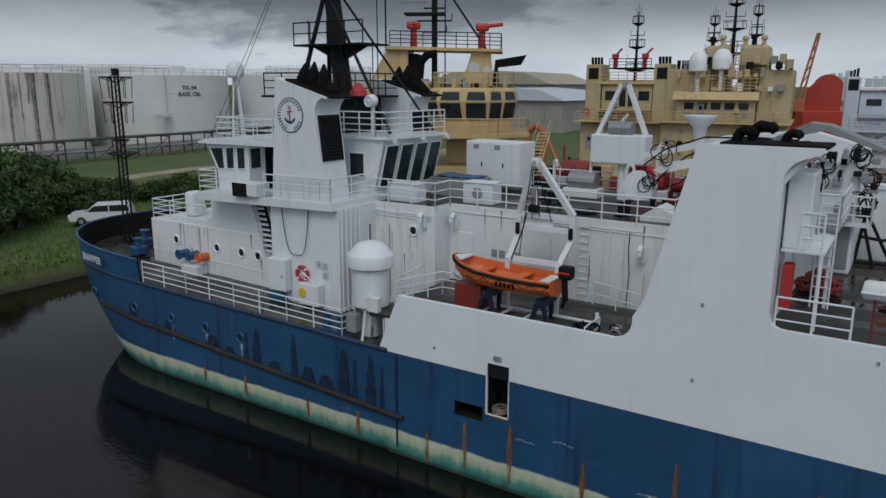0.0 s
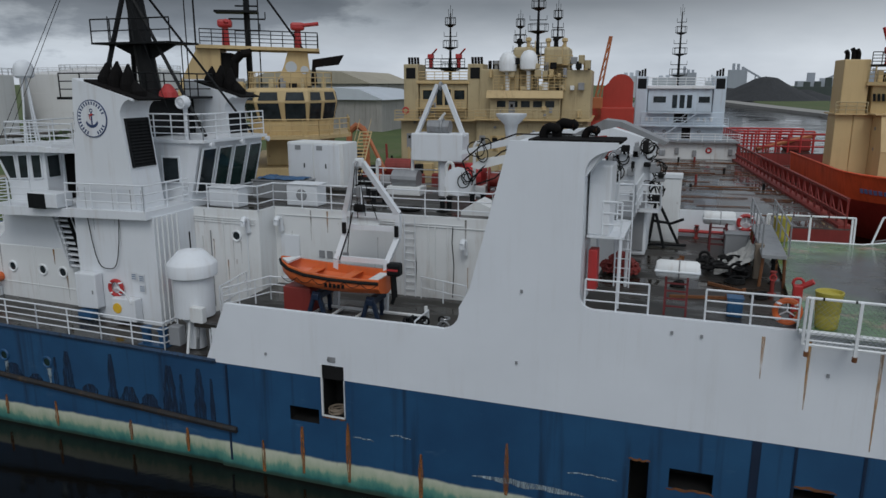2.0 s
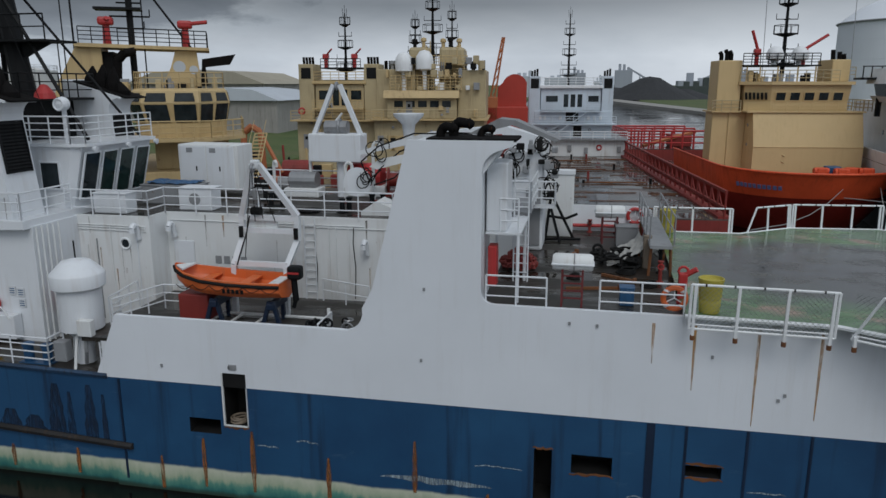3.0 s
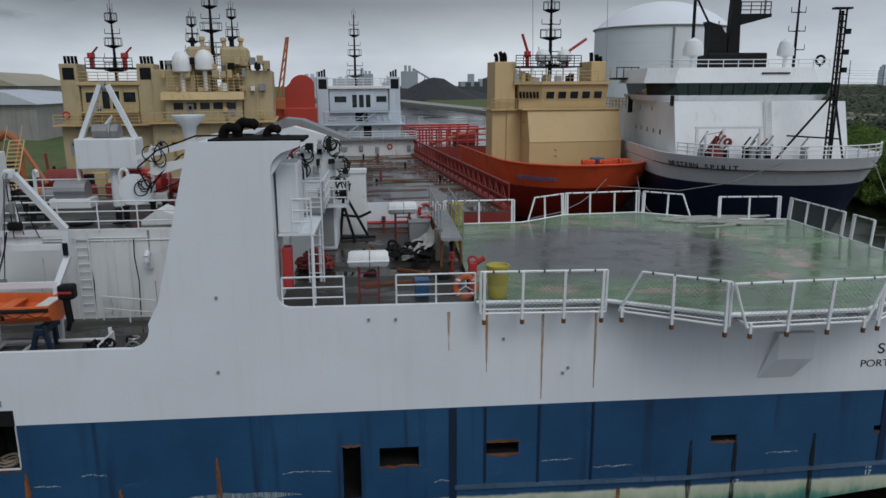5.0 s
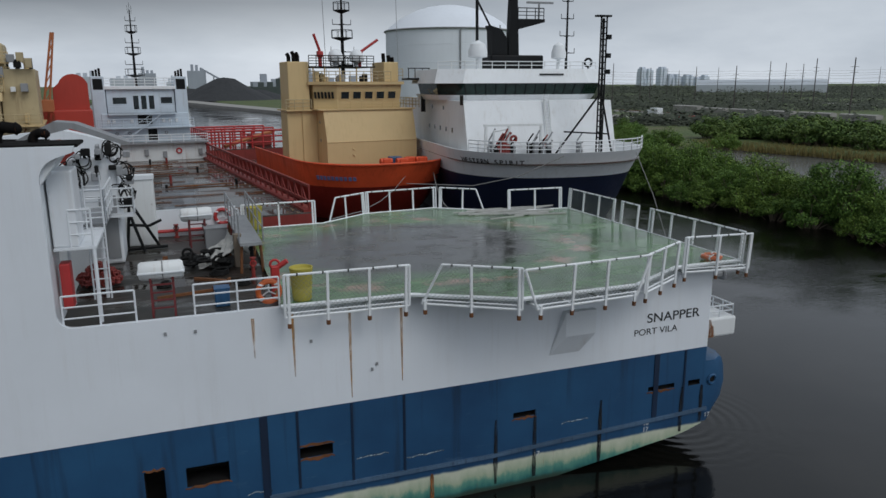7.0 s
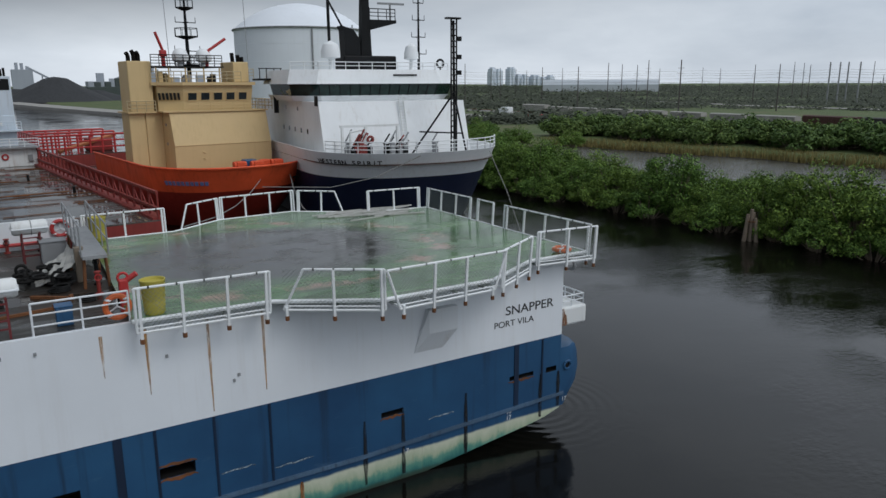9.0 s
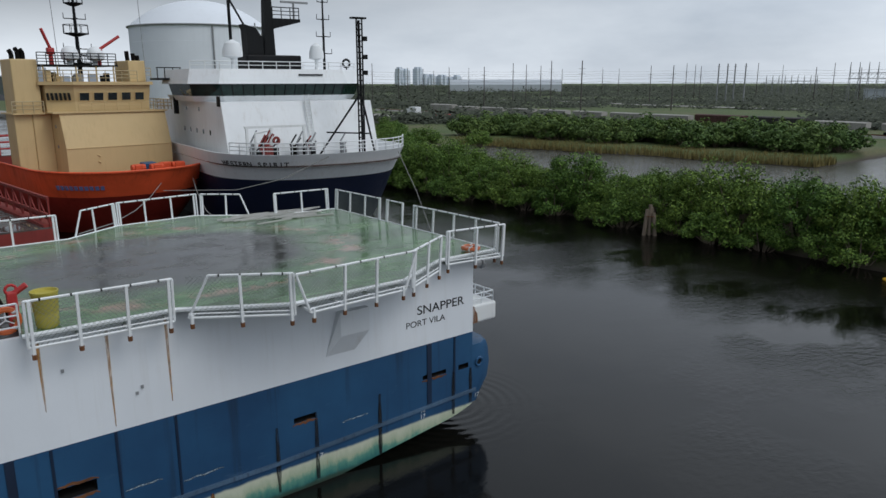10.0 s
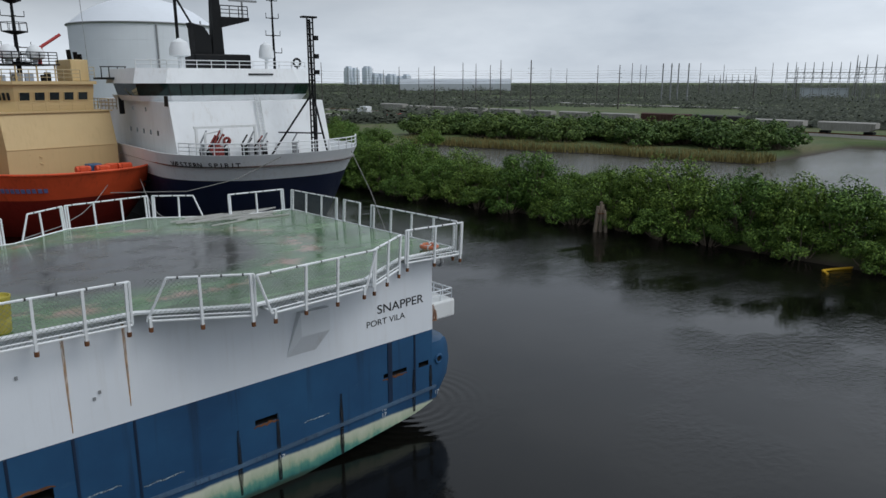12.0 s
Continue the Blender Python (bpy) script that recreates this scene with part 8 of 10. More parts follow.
def boat_davit():
    s = thing("boat_davit", "white steel A-frame davit leaning over the rescue boat", "davit", at(0, 0, 0))
    for k in (-1, 1):
        lg = B()
        for a, b in zip(DAVIT_LEGS[k], DAVIT_LEGS[k][1:]):
            tube(lg, a, b, 0.13, 4)
        part("davit_leg", lg, SHIP_WHITE, s)
        part("end_stop", softbox(B(), DAVIT_LEGS[k][2][0] - 0.07, DAVIT_LEGS[k][2][0] + 0.07, 23.1, 23.2, 7.8, 8.2, 0.02), BLACK, s)
    for z, y, w in ((6.95, 22.85, 0.0), (8.05, 23.3, 0.15), (8.5, 23.3, 0.16)):
        part("cross_beam", box(B(), -12.0 + w, -10.05 + w * 1.3, y - 0.07, y + 0.07, z - 0.09, z + 0.09), SHIP_WHITE, s)
    part("back_plate", box(B(), -11.7, -10.6, 23.36, 23.4, 8.1, 8.45), WHITE_OLD, s)
    part("head_block", softbox(B(), -11.22, -10.96, 22.75, 23.05, 10.25, 10.55, 0.05), SHIP_WHITE, s)
    part("sheave", torus(B(), (-11.1, 22.72, 10.3), 0.13, 0.045, "x", 12, 6), STEEL, s)
    for x, z, x2 in ((-11.15, 8.4, -11.3), (-11.05, 8.5, -11.0), (-11.0, 8.4, -10.55), (-11.2, 7.1, -11.75)):
        part("hoist_wire", tube(B(), (x, 22.75, 10.2), (x2, 23.1, z), 0.016), DARK, s)
    part("hook_block", softbox(B(), -11.16, -11.02, 22.68, 22.82, 9.2, 9.6, 0.04), STEEL, s)
    part("winch", tube(B(), (-11.45, 23.2, 8.75), (-11.1, 23.2, 8.75), 0.14, 12), DARK, s)
    part("hydraulic_hose", pipe(B(), [(-11.5, 23.1, 8.6), (-11.6, 23.0, 8.0), (-11.75, 22.9, 7.5), (-11.9, 22.75, 6.9)], 0.025, 5), RUBBER, s)


boat_davit()


def lattice_crane():
    s = thing("stores_crane", "white A-frame hoist with winch box on the upper deck", "crane", at(-10.75, 30.4, 8.2))
    part("pedestal", tube(B(), (0.1, 0, 0), (0.1, 0, 1.8), 0.2, 12), SHIP_WHITE, s)
    part("winch_box", softbox(B(), -1.2, 1.15, -0.5, 0.5, 1.55, 2.75, 0.05), SHIP_WHITE, s, "white steel winch box")
    for k in (-1, 1):
        part("frame_leg", tube(B(), (k * 1.1, -0.1, 2.6), (k * 0.14, 0.0, 4.8), 0.125, 4), SHIP_WHITE, s)
    part("head_sheave", torus(B(), (0, 0, 4.75), 0.14, 0.06, "x", 12, 6), GREY, s)
    dr = tube(B(), (-0.55, 0, 3.0), (0.45, 0, 3.0), 0.3, 14)
    torus(dr, (0.1, 0, 3.0), 0.34, 0.05, "x", 16, 6)
    part("winch_drum", dr, STEEL, s)
    part("brace", pipe(B(), [(-0.5, 0.2, 2.7), (0.1, 0.3, 3.6), (-0.4, 0.2, 3.0)], 0.05), WHITE_OLD, s)


lattice_crane()


def knuckle_crane():
    s = thing("deck_crane", "white knuckle-boom crane with black hydraulic hoses, folded", "crane", at(-2.4, 28.0, 6.9))
    part("crane_tower", softbox(B(), -0.75, 0.75, -1.0, 1.0, 0.0, 3.7, 0.08), SHIP_WHITE, s, "white crane tower")
    part("tower_door", softbox(B(), 0.1, 0.65, -1.05, -1.0, 0.2, 2.4, 0.02), GREY, s)
    boom = prism(B(), [(0.75, 3.0), (0.9, 4.1), (-0.9, 4.62), (-3.8, 4.3), (-6.6, 3.55), (-6.65, 3.38), (-3.7, 4.02), (-0.9, 4.3), (-0.4, 3.7)], -0.45, 0.45)
    part("boom", boom, SHIP_WHITE, s, "white box-section boom")
    jib = prism(B(), [(-1.6, 4.0), (-1.2, 4.15), (-5.6, 3.3), (-6.0, 3.0), (-5.7, 2.9)], -0.8, -0.5)
    part("jib", jib, WHITE_OLD, s)
    cy = tube(B(), (0.4, -0.6, 2.2), (-1.8, -0.6, 4.0), 0.16, 10)
    part("hydraulic_ram", cy, SHIP_WHITE, s)
    rng = random.Random(11)
    def tangle(x, z, r, n, parent):
        bm = B()
        for i in range(n):
            a0 = rng.uniform(0, 6.28)
            pts = []
            cx, cz, rr = x + rng.uniform(-0.3, 0.3) * r, z + rng.uniform(-0.3, 0.3) * r, r * rng.uniform(0.45, 0.8)
            sq, dep = rng.uniform(0.5, 1.0), rng.uniform(0, 0.3)
            for k in range(15):
                a = a0 + k * 0.36
                q = rr * (1 + 0.18 * math.sin(2 * a + a0))
                pts.append((cx + q * math.cos(a) * sq, -0.75 - dep - 0.01 * k, cz + q * math.sin(a)))
            pipe(bm, pts, 0.022, 5)
        part("hose_loop", bm, RUBBER, parent, "tangled black hydraulic hoses")
    tangle(-6.1, 2.6, 0.5, 5, s), tangle(-5.6, 3.6, 0.55, 3, s), tangle(0.7, 3.9, 0.45, 9, s), tangle(0.9, 2.4, 0.5, 9, s), tangle(-0.6, 3.2, 0.5, 12, s), tangle(-0.2, 3.6, 0.4, 8, s), tangle(1.0, 3.2, 0.35, 5, s)
    part("hose_reel", lathe(B(), (0, 0, 0), [(0.02, -0.2), (0.55, -0.2), (0.55, -0.14), (0.35, -0.14), (0.35, 0.14), (0.55, 0.14), (0.55, 0.2), (0.02, 0.2)], 20), SHIP_WHITE, s, "white hose reel").matrix_local = pose(-6.5, -0.8, 2.4, 90, 0, 20)
    for pts in ([(-1.2, -0.6, 4.3), (-3.0, -0.7, 4.35), (-4.8, -0.7, 3.6), (-5.6, -0.8, 2.9), (-5.9, -0.9, 2.4)], [(-2.0, -0.6, 4.3), (-4.2, -0.8, 4.3), (-5.6, -0.8, 3.8), (-6.3, -0.9, 3.2), (-6.0, -0.9, 2.5), (-5.5, -0.9, 2.9)], [(-3.0, -0.6, 4.1), (-4.4, -0.7, 3.2), (-5.0, -0.8, 2.6), (-5.8, -0.9, 2.3)]):
        part("hydraulic_hose", pipe(B(), pts, 0.03, 6), RUBBER, s)
    for i in range(22):
        x, z = rng.uniform(-0.9, 1.1), rng.uniform(1.6, 4.0)
        part("valve_block", softbox(B(), x, x + rng.uniform(0.1, 0.3), -1.3, -1.0, z, z + rng.uniform(0.15, 0.4), 0.03), rng.choice([DARK, STEEL, GREY, RUBBER]), s)
    part("gallery", box(B(), -1.2, 1.2, -1.5, -1.0, 1.7, 1.78), SHIP_WHITE, s)
    part("handrail", rail(B(), [(-1.2, -1.5, 1.78), (1.2, -1.5, 1.78), (1.2, -1.0, 1.78)], 0.9, 3, 0.8), SHIP_WHITE, s)
    f = thing("pipe_funnel", "white flared vent post on the upper deck", "vent", at(-7.4, 29.6, 8.2))
    part("vent_post", lathe(B(), (0, 0, 0), [(0.22, 0), (0.2, 2.6), (0.28, 3.2), (0.62, 3.55), (0.64, 3.65), (0.02, 3.68)], 16), SHIP_WHITE, f, smooth=True)


knuckle_crane()


def casing_side():
    """Pilaster, stairs and platforms behind the casing."""
    s = thing("access_tower", "white steel access platform with stairs and rails", "platform", at(-2.35, 21.3, 6.9))
    part("casing_wing", softbox(B(), -0.5, 0.1, -1.1, 0.2, 2.05, 4.0, 0.05), SHIP_WHITE, s)
    part("platform_plate", box(B(), -0.5, 0.5, -1.15, 1.4, 1.98, 2.05), SHIP_WHITE, s)
    for x, y in ((0.42, -1.1), (-0.42, 0.9), (0.42, 1.3)):
        part("platform_post", tube(B(), (x, y, 0), (x, y, 2.0), 0.05, 8), SHIP_WHITE, s)
    part("handrail", rail(B(), [(-0.1, -1.1, 2.05), (0.42, -1.1, 2.05)], 0.95, 3, 0.55), SHIP_WHITE, s)
    part("ladder", ladder(B(), (0.3, 1.2, 0), (0.3, 1.2, 3.6), 0.45), SHIP_WHITE, s)
    part("hose_cabinet", softbox(B(), -0.45, -0.2, -1.0, -0.5, 0.4, 1.6, 0.03), RED, s)
    part("upper_gallery", box(B(), -0.3, 0.5, 2.2, 5.4, 1.97, 2.05), GREY, s)
    part("handrail", rail(B(), [(-0.1, 2.2, 2.05), (0.5, 2.2, 2.05), (0.5, 5.4, 2.05)], 1.0, 3, 0.9), SHIP_WHITE, s)
    h = thing("crane_house", "white machinery house beside the crane", "deckhouse", at(-1.35, 30.6, 6.9))
    part("house_body", softbox(B(), -0.75, 0.75, -0.9, 0.8, 0.0, 2.6, 0.05), WHITE_OLD, h)
    part("house_step", softbox(B(), -0.8, 0.8, -0.95, -0.5, 2.55, 2.75, 0.03), SHIP_WHITE, h)
    f = thing("pipe_rack", "folded black steel tripod stand on the working deck", "stand", at(-1.15, 28.9, 6.9))
    bm = B()
    for a, b in (((-0.5, 0, 0), (-0.3, 0, 1.9)), ((-0.3, 0, 1.9), (0.6, 0.2, 0.1)), ((0.1, -0.3, 0), (-0.35, 0, 1.5)), ((-0.4, 0, 1.0), (0.3, 0.1, 0.9)), ((0.3, 0.1, 0.9), (0.75, 0.1, 1.1)), ((-0.8, -0.1, 0.08), (0.9, 0.1, 0.08))):
        tube(bm, a, b, 0.06, 6)
    part("stand_frame", bm, BLACK, f)


casing_side()


def life_ring(m, mat, label):
    s = thing("life_ring", label, "life ring", m, "life rings")
    part("float_ring", torus(B(), (0, 0, 0), 0.29, 0.075, "y", 24, 8), mat, s)
    for a in (45, 135, 225, 315):
        r = radians(a)
        bm = torus(B(), (0.29 * math.cos(r), 0, 0.29 * math.sin(r)), 0.05, 0.045, "z", 8, 5)
        part("ring_band", bm, SHIP_WHITE, s)
    sp = B()
    for a in (90, 210, 330):
        tube(sp, (0, 0.02, 0), (0.24 * math.cos(radians(a)), 0.02, 0.24 * math.sin(radians(a))), 0.02)
    part("holder", sp, SHIP_WHITE, s)
    return s


life_ring(at(-20.9, 21.5, 5.36), RED, "red life ring in a holder on the white house side")
life_ring(at(1.95, 31.15, 7.62), RED, "red life ring on the far white bulwark")
life_ring(at(2.35, 19.75, 7.4), BOAT_ORANGE, "orange life ring hung on the deck rail")
life_ring(pose(17.1, 19.3, 7.2, 90, 0, 0), BOAT_ORANGE, "orange life ring lying on the helideck corner")
wl = thing("bulwark_panel", "white bulwark panel along the far deck edge", "bulwark")
part("panel_plate", box(B(), -0.9, 2.5, 31.25, 31.35, 6.9, 8.0), SHIP_WHITE, wl)
part("red_pipe", tube(B(), (-1.2, 31.1, 7.15), (3.2, 31.1, 7.15), 0.07, 8), RED, wl)


MAROON = paint("maroon_frame_paint", (0.13, 0.018, 0.02), 0.55, (0.05, 0.015, 0.012), 0.5, 0.15)


def raft(m):
    s = thing("life_raft", "white life raft canister on a red steel frame", "life raft", m, "life rafts")
    prof = [(-0.72, 0.02), (-0.7, 0.24), (-0.6, 0.3), (0.6, 0.3), (0.7, 0.24), (0.72, 0.02)]
    rings = [[(x, r * math.cos(a), 1.45 + r * math.sin(a)) for a in (2 * math.pi * i / 16 for i in range(16))] for x, r in prof]
    part("canister", loft(B(), rings), WHITE_OLD, s)
    part("canister_seam", softbox(B(), -0.74, 0.74, -0.36, 0.36, 1.4, 1.46, 0.02), SHIP_WHITE, s)
    for x in (-0.35, 0.35):
        st = B()
        tube(st, (x, -0.28, 0), (x, -0.2, 1.25), 0.05, 4), tube(st, (x, 0.28, 0), (x, 0.2, 1.25), 0.05, 4), tube(st, (x, -0.3, 1.2), (x, 0.3, 1.2), 0.05, 4)
        part("frame_leg", st, MAROON, s)
    bars = B()
    for z in (0.3, 0.55, 0.8, 1.05):
        tube(bars, (-0.35, -0.25, z), (0.35, -0.25, z), 0.035, 4)
    part("cross_bar", bars, MAROON, s)
    strap = B()
    for x in (0.05,):
        torus(strap, (x, 0, 1.45), 0.31, 0.02, "x", 18, 4)
    part("strap", strap, GREY, s)
    return s


r1 = raft(at(-0.38, 20.25, 6.9))
r1.scale = (0.8, 0.8, 0.86)
copy_thing(r1, at(0.85, 28.9, 6.9, 4))


def barrel(m):
    s = thing("plastic_barrel", "yellow plastic barrel with rolled rim", "barrel", m, "yellow barrels")
    part("barrel_body", lathe(B(), (0, 0, 0), [(0.02, 0.0), (0.26, 0.0), (0.29, 0.05), (0.31, 0.4), (0.3, 0.45), (0.32, 0.5), (0.34, 1.0), (0.36, 1.04), (0.36, 1.1), (0.33, 1.1), (0.31, 1.02), (0.02, 1.0)], 20), YELLOW, s)
    return s


b1 = barrel(at(3.25, 19.7, 7.08))
b1.scale = (0.92, 0.92, 0.86)
copy_thing(b1, at(3.2, 30.6, 7.08, 30))


def deck_clutter():
    rng = random.Random(21)
    s = thing("chain_heap", "heap of rusty red chain on the deck", "chain", at(-2.25, 24.2, 6.9))
    bm = B()
    for i in range(260):
        a, r = rng.uniform(0, 6.28), 0.62 * math.sqrt(rng.random())
        z = 0.06 + (0.8 - r) * rng.random() ** 0.5
        torus(bm, (r * math.cos(a), r * math.sin(a), z), 0.07, 0.025, rng.choice("xyz"), 8, 4)
    tagged(part("chain_mound", bm, OXIDE, s), kind="stuff")
    # gangway with rails leading up to the helideck edge
    g = thing("gangway", "aluminium gangway with thin handrails lying against the helideck", "gangway", at(2.35, 26.4, 6.9))
    part("treadway", box(B(), -0.35, 0.35, -2.6, 2.8, 0.95, 1.05), GREY, g)
    for x in (-0.38, 0.38):
        part("handrail", rail(B(), [(x, -2.6, 1.05), (x, 2.8, 1.05)], 0.95, 2, 1.3, 0.022), STEEL, g)
    for y in (-2.4, 0.0, 2.5):
        part("trestle", pipe(B(), [(-0.35, y, 0), (-0.3, y, 0.95), (0.3, y, 0.95), (0.35, y, 0)], 0.05, 6), RUST, g)
    t = thing("tarpaulin", "crumpled grey tarpaulin thrown over pipes", "tarpaulin", at(1.6, 26.0, 6.9))
    bm = B()
    nx, ny = 14, 14
    vs = [[bm.verts.new((-0.9 + 1.8 * i / nx, -1.1 + 2.2 * j / ny, 0.06 + 1.1 * max(0, 1 - abs(i / nx - 0.75) * 1.5) * (0.6 + 0.4 * noise.noise((i * 0.6, j * 0.6, 2))) + 0.14 * noise.noise((i * 0.9, j * 0.9, 5)))) for i in range(nx + 1)] for j in range(ny + 1)]
    for j in range(ny):
        for i in range(nx):
            bm.faces.new((vs[j][i], vs[j][i + 1], vs[j + 1][i + 1], vs[j + 1][i]))
    ob = part("sheet", bm, CLOTH, t)
    md = ob.modifiers.new("thickness", "SOLIDIFY")
    md.thickness = 0.02
    h = thing("hose_heap", "dark heap of hoses and scrap on the deck", "hoses", at(1.0, 25.4, 6.9))
    bm = B()
    for i in range(26):
        x, y = rng.uniform(-0.7, 0.6), rng.uniform(-0.9, 0.9)
        torus(bm, (x, y, 0.08 + rng.random() * 0.35), rng.uniform(0.1, 0.24), 0.05, rng.choice("zzzxy"), 12, 5)
    tagged(part("hose_mound", bm, RUBBER, h), kind="stuff")
    for x, y, sx, sy, sz, mat, nm, lb, ct in ((1.15, 20.6, 0.2, 0.2, 0.5, BLUE, "utility_box", "small blue utility box on the deck", "box"), (1.5, 28.6, 0.4, 0.35, 0.75, GREY, "steel_bin", "open grey steel bin on the working deck", "bin"), (-1.2, 30.9, 0.2, 0.2, 0.55, BLUE, "utility_box", "small blue utility box on the deck", "box"),
                                              (2.7, 21.0, 0.12, 0.12, 0.9, RED, "hydrant", "red fire hydrant by the helideck", "hydrant"), (2.0, 25.0, 0.13, 0.13, 1.1, WOOD, "timber_post", "short brown timber post among the scrap", "post")):
        o = thing(nm, lb, ct, at(x, y, 6.9))
        bm = softbox(B(), -sx, sx, -sy, sy, 0.0, sz, 0.03)
        if nm == "hydrant":
            tube(bm, (0, 0, 0.8), (0.35, -0.1, 1.05), 0.08, 8)
            torus(bm, (0, 0, 0.95), 0.13, 0.04, "y", 10, 5)
        part("box_body", bm, mat, o)
        part("box_lid" if nm != "hydrant" else "foot_flange", softbox(B(), -sx * 1.08, sx * 1.08, -sy * 1.08, sy * 1.08, (sz if nm != "hydrant" else 0.0), (sz + 0.04 if nm != "hydrant" else 0.05), 0.01), mat, o)
    # upper deck boxes
    c = thing("electrical_cabinet", "large white electrical cabinet with two doors", "cabinet", at(-16.2, 29.9, 8.2, -4))
    part("cabinet_body", softbox(B(), -1.75, 1.2, -0.4, 0.9, 0.25, 2.25, 0.04), WHITE_OLD, c)
    for i in range(2):
        d = part("cabinet_door", softbox(B(), -1.7 + i * 1.4, -0.38 + i * 1.4, -0.44, -0.4, 0.32, 2.18, 0.02), SHIP_WHITE, c)
        part("vent_plate", box(B(), -1.3 + i * 1.15, -1.0 + i * 1.15, -0.455, -0.44, 1.9, 2.1), GREY, d)
        part("door_handle", box(B(), -0.85 + i * 1.15, -0.8 + i * 1.15, -0.47, -0.44, 1.1, 1.3), BLACK, d)
    for x in (-1.5, 1.5):
        part("cabinet_foot", box(B(), x - 0.15, x + 0.15, -0.3, 0.8, 0, 0.25), GREY, c)
    for x, y, sx, sy, sz, mat, lb in ((-17.0, 27.6, 1.2, 0.6, 0.75, GREY, "grey deck box with blue tarpaulin on its lid"), (-17.95, 24.9, 0.7, 0.35, 0.75, SHIP_WHITE, "white deck box behind the rail"), (-15.1, 26.2, 0.7, 0.4, 0.85, SHIP_WHITE, "white fan box with round grille")):
        o = thing("deck_box", lb, "deck box", at(x, y, 8.2))
        part("box_body", softbox(B(), -sx, sx, -sy, sy, 0, sz, 0.04), mat, o)
        part("box_lid", softbox(B(), -sx - 0.04, sx + 0.04, -sy - 0.04, sy + 0.04, sz, sz + 0.05, 0.015), mat, o)
        if mat is GREY:
            bm = B()
            grid = [[bm.verts.new((-1.1 + 2.2 * a / 16, -0.58 + 1.16 * c / 8, sz + 0.09 + 0.12 * abs(noise.noise((a * 0.55, c * 0.6, 9.0))) + 0.05 * noise.noise((a * 1.3, c * 1.1, 2.0)))) for a in range(17)] for c in range(9)]
            for c in range(8):
                for a in range(16):
                    bm.faces.new((grid[c][a], grid[c][a + 1], grid[c + 1][a + 1], grid[c + 1][a]))
            part("tarpaulin", bm, BLUE, o)
        if lb.startswith("white fan"):
            part("grille", tube(B(), (0, -sy - 0.03, 0.45), (0, -sy + 0.02, 0.45), 0.24, 20), GREY, o)
    for x, y in ((-7.6, 26.6),):
        o = thing("hatch_cover", "pale sloping hatch cover on the upper deck", "hatch", at(x, y, 8.2))
        part("hatch_lid", prism(B(), [(-0.8, 0), (0.8, 0), (0.8, 0.15), (-0.2, 0.55), (-0.8, 0.15)], -0.6, 0.6), WHITE_OLD, o)
    o = thing("winch", "red and grey winch on the upper deck", "winch", at(-10.2, 30.9, 8.2))
    part("winch_drum", tube(B(), (-0.2, 0, 0.9), (1.3, 0, 0.9), 0.55, 16), RED, o)
    part("winch_frame", softbox(B(), -0.4, 1.5, -0.5, 0.5, 0, 0.5, 0.05), WHITE_OLD, o)
    o = thing("winch", "grey mooring winch beside the hoist", "winch", at(-12.3, 30.2, 8.2))
    part("winch_drum", tube(B(), (-0.6, 0, 0.7), (0.6, 0, 0.7), 0.4, 16), STEEL, o)
    part("winch_frame", softbox(B(), -0.8, 0.8, -0.45, 0.45, 0, 0.4, 0.05), WHITE_OLD, o)
    # bollards and house-side boxes
    o = thing("bollard", "blue twin mooring bollard on the deck edge", "bollard", at(-17.85, 19.95, 3.95))
    for x in (-0.36, 0.36):
        part("bollard_post", lathe(B(), (x, 0, 0), [(0.16, 0), (0.16, 0.55), (0.2, 0.58), (0.2, 0.66), (0.02, 0.67)], 16), BLUE, o)
    part("bollard_base", softbox(B(), -0.6, 0.6, -0.22, 0.22, 0.0, 0.05, 0.01), BLUE, o)
    o = thing("equipment_locker", "white steel locker against the house side", "locker", at(-22.1, 21.4, 4.0))
    part("locker_body", softbox(B(), -0.5, 0.5, -0.2, 0.2, 0.5, 1.9, 0.05), SHIP_WHITE, o)
    part("locker_handle", box(B(), 0.3, 0.36, -0.22, -0.2, 1.1, 1.25), GREY, o)
    part("motor", softbox(B(), -0.4, 0.25, -0.35, 0.1, 0.05, 0.45, 0.06), BLUE, o)
    o = thing("shore_power_box", "white box with a round yellow cover", "connection box", at(-20.35, 21.4, 4.0))
    part("box_body", softbox(B(), -0.55, 0.55, -0.2, 0.2, 0.15, 1.05, 0.04), SHIP_WHITE, o)
    disc = prism(B(), [(-0.28 + 0.2 * math.cos(a), 0.66 + 0.2 * math.sin(a)) for a in (2 * math.pi * i / 20 for i in range(20))], -0.23, -0.2)
    part("round_cover", disc, YELLOW_BRIGHT, o)
    part("cable", pipe(B(), [(0.4, -0.22, 0.9), (0.2, -0.25, 1.3), (-0.2, -0.2, 1.5)], 0.03), WHITE_OLD, o)
    o = thing("notice_board", "small printed safety notices on the white casing", "notice", at(-19.9, 21.6, 5.6))
    for i, (dx, dz) in enumerate(((-0.3, 0.1), (0.05, 0.05), (0.05, -0.35))):
        pl = part("notice", box(B(), dx, dx + 0.28, -0.015, 0.0, dz, dz + 0.32), LETTER_WHITE, o)
        bars = B()
        for k in range(3):
            box(bars, dx + 0.04, dx + 0.24, -0.02, -0.015, dz + 0.06 + k * 0.08, dz + 0.09 + k * 0.08)
        part("text_bars", bars, BLUE, pl)
    o = thing("hanging_cable", "loose black cable looped down the casing", "cable", at(-21.2, 21.55, 8.2))
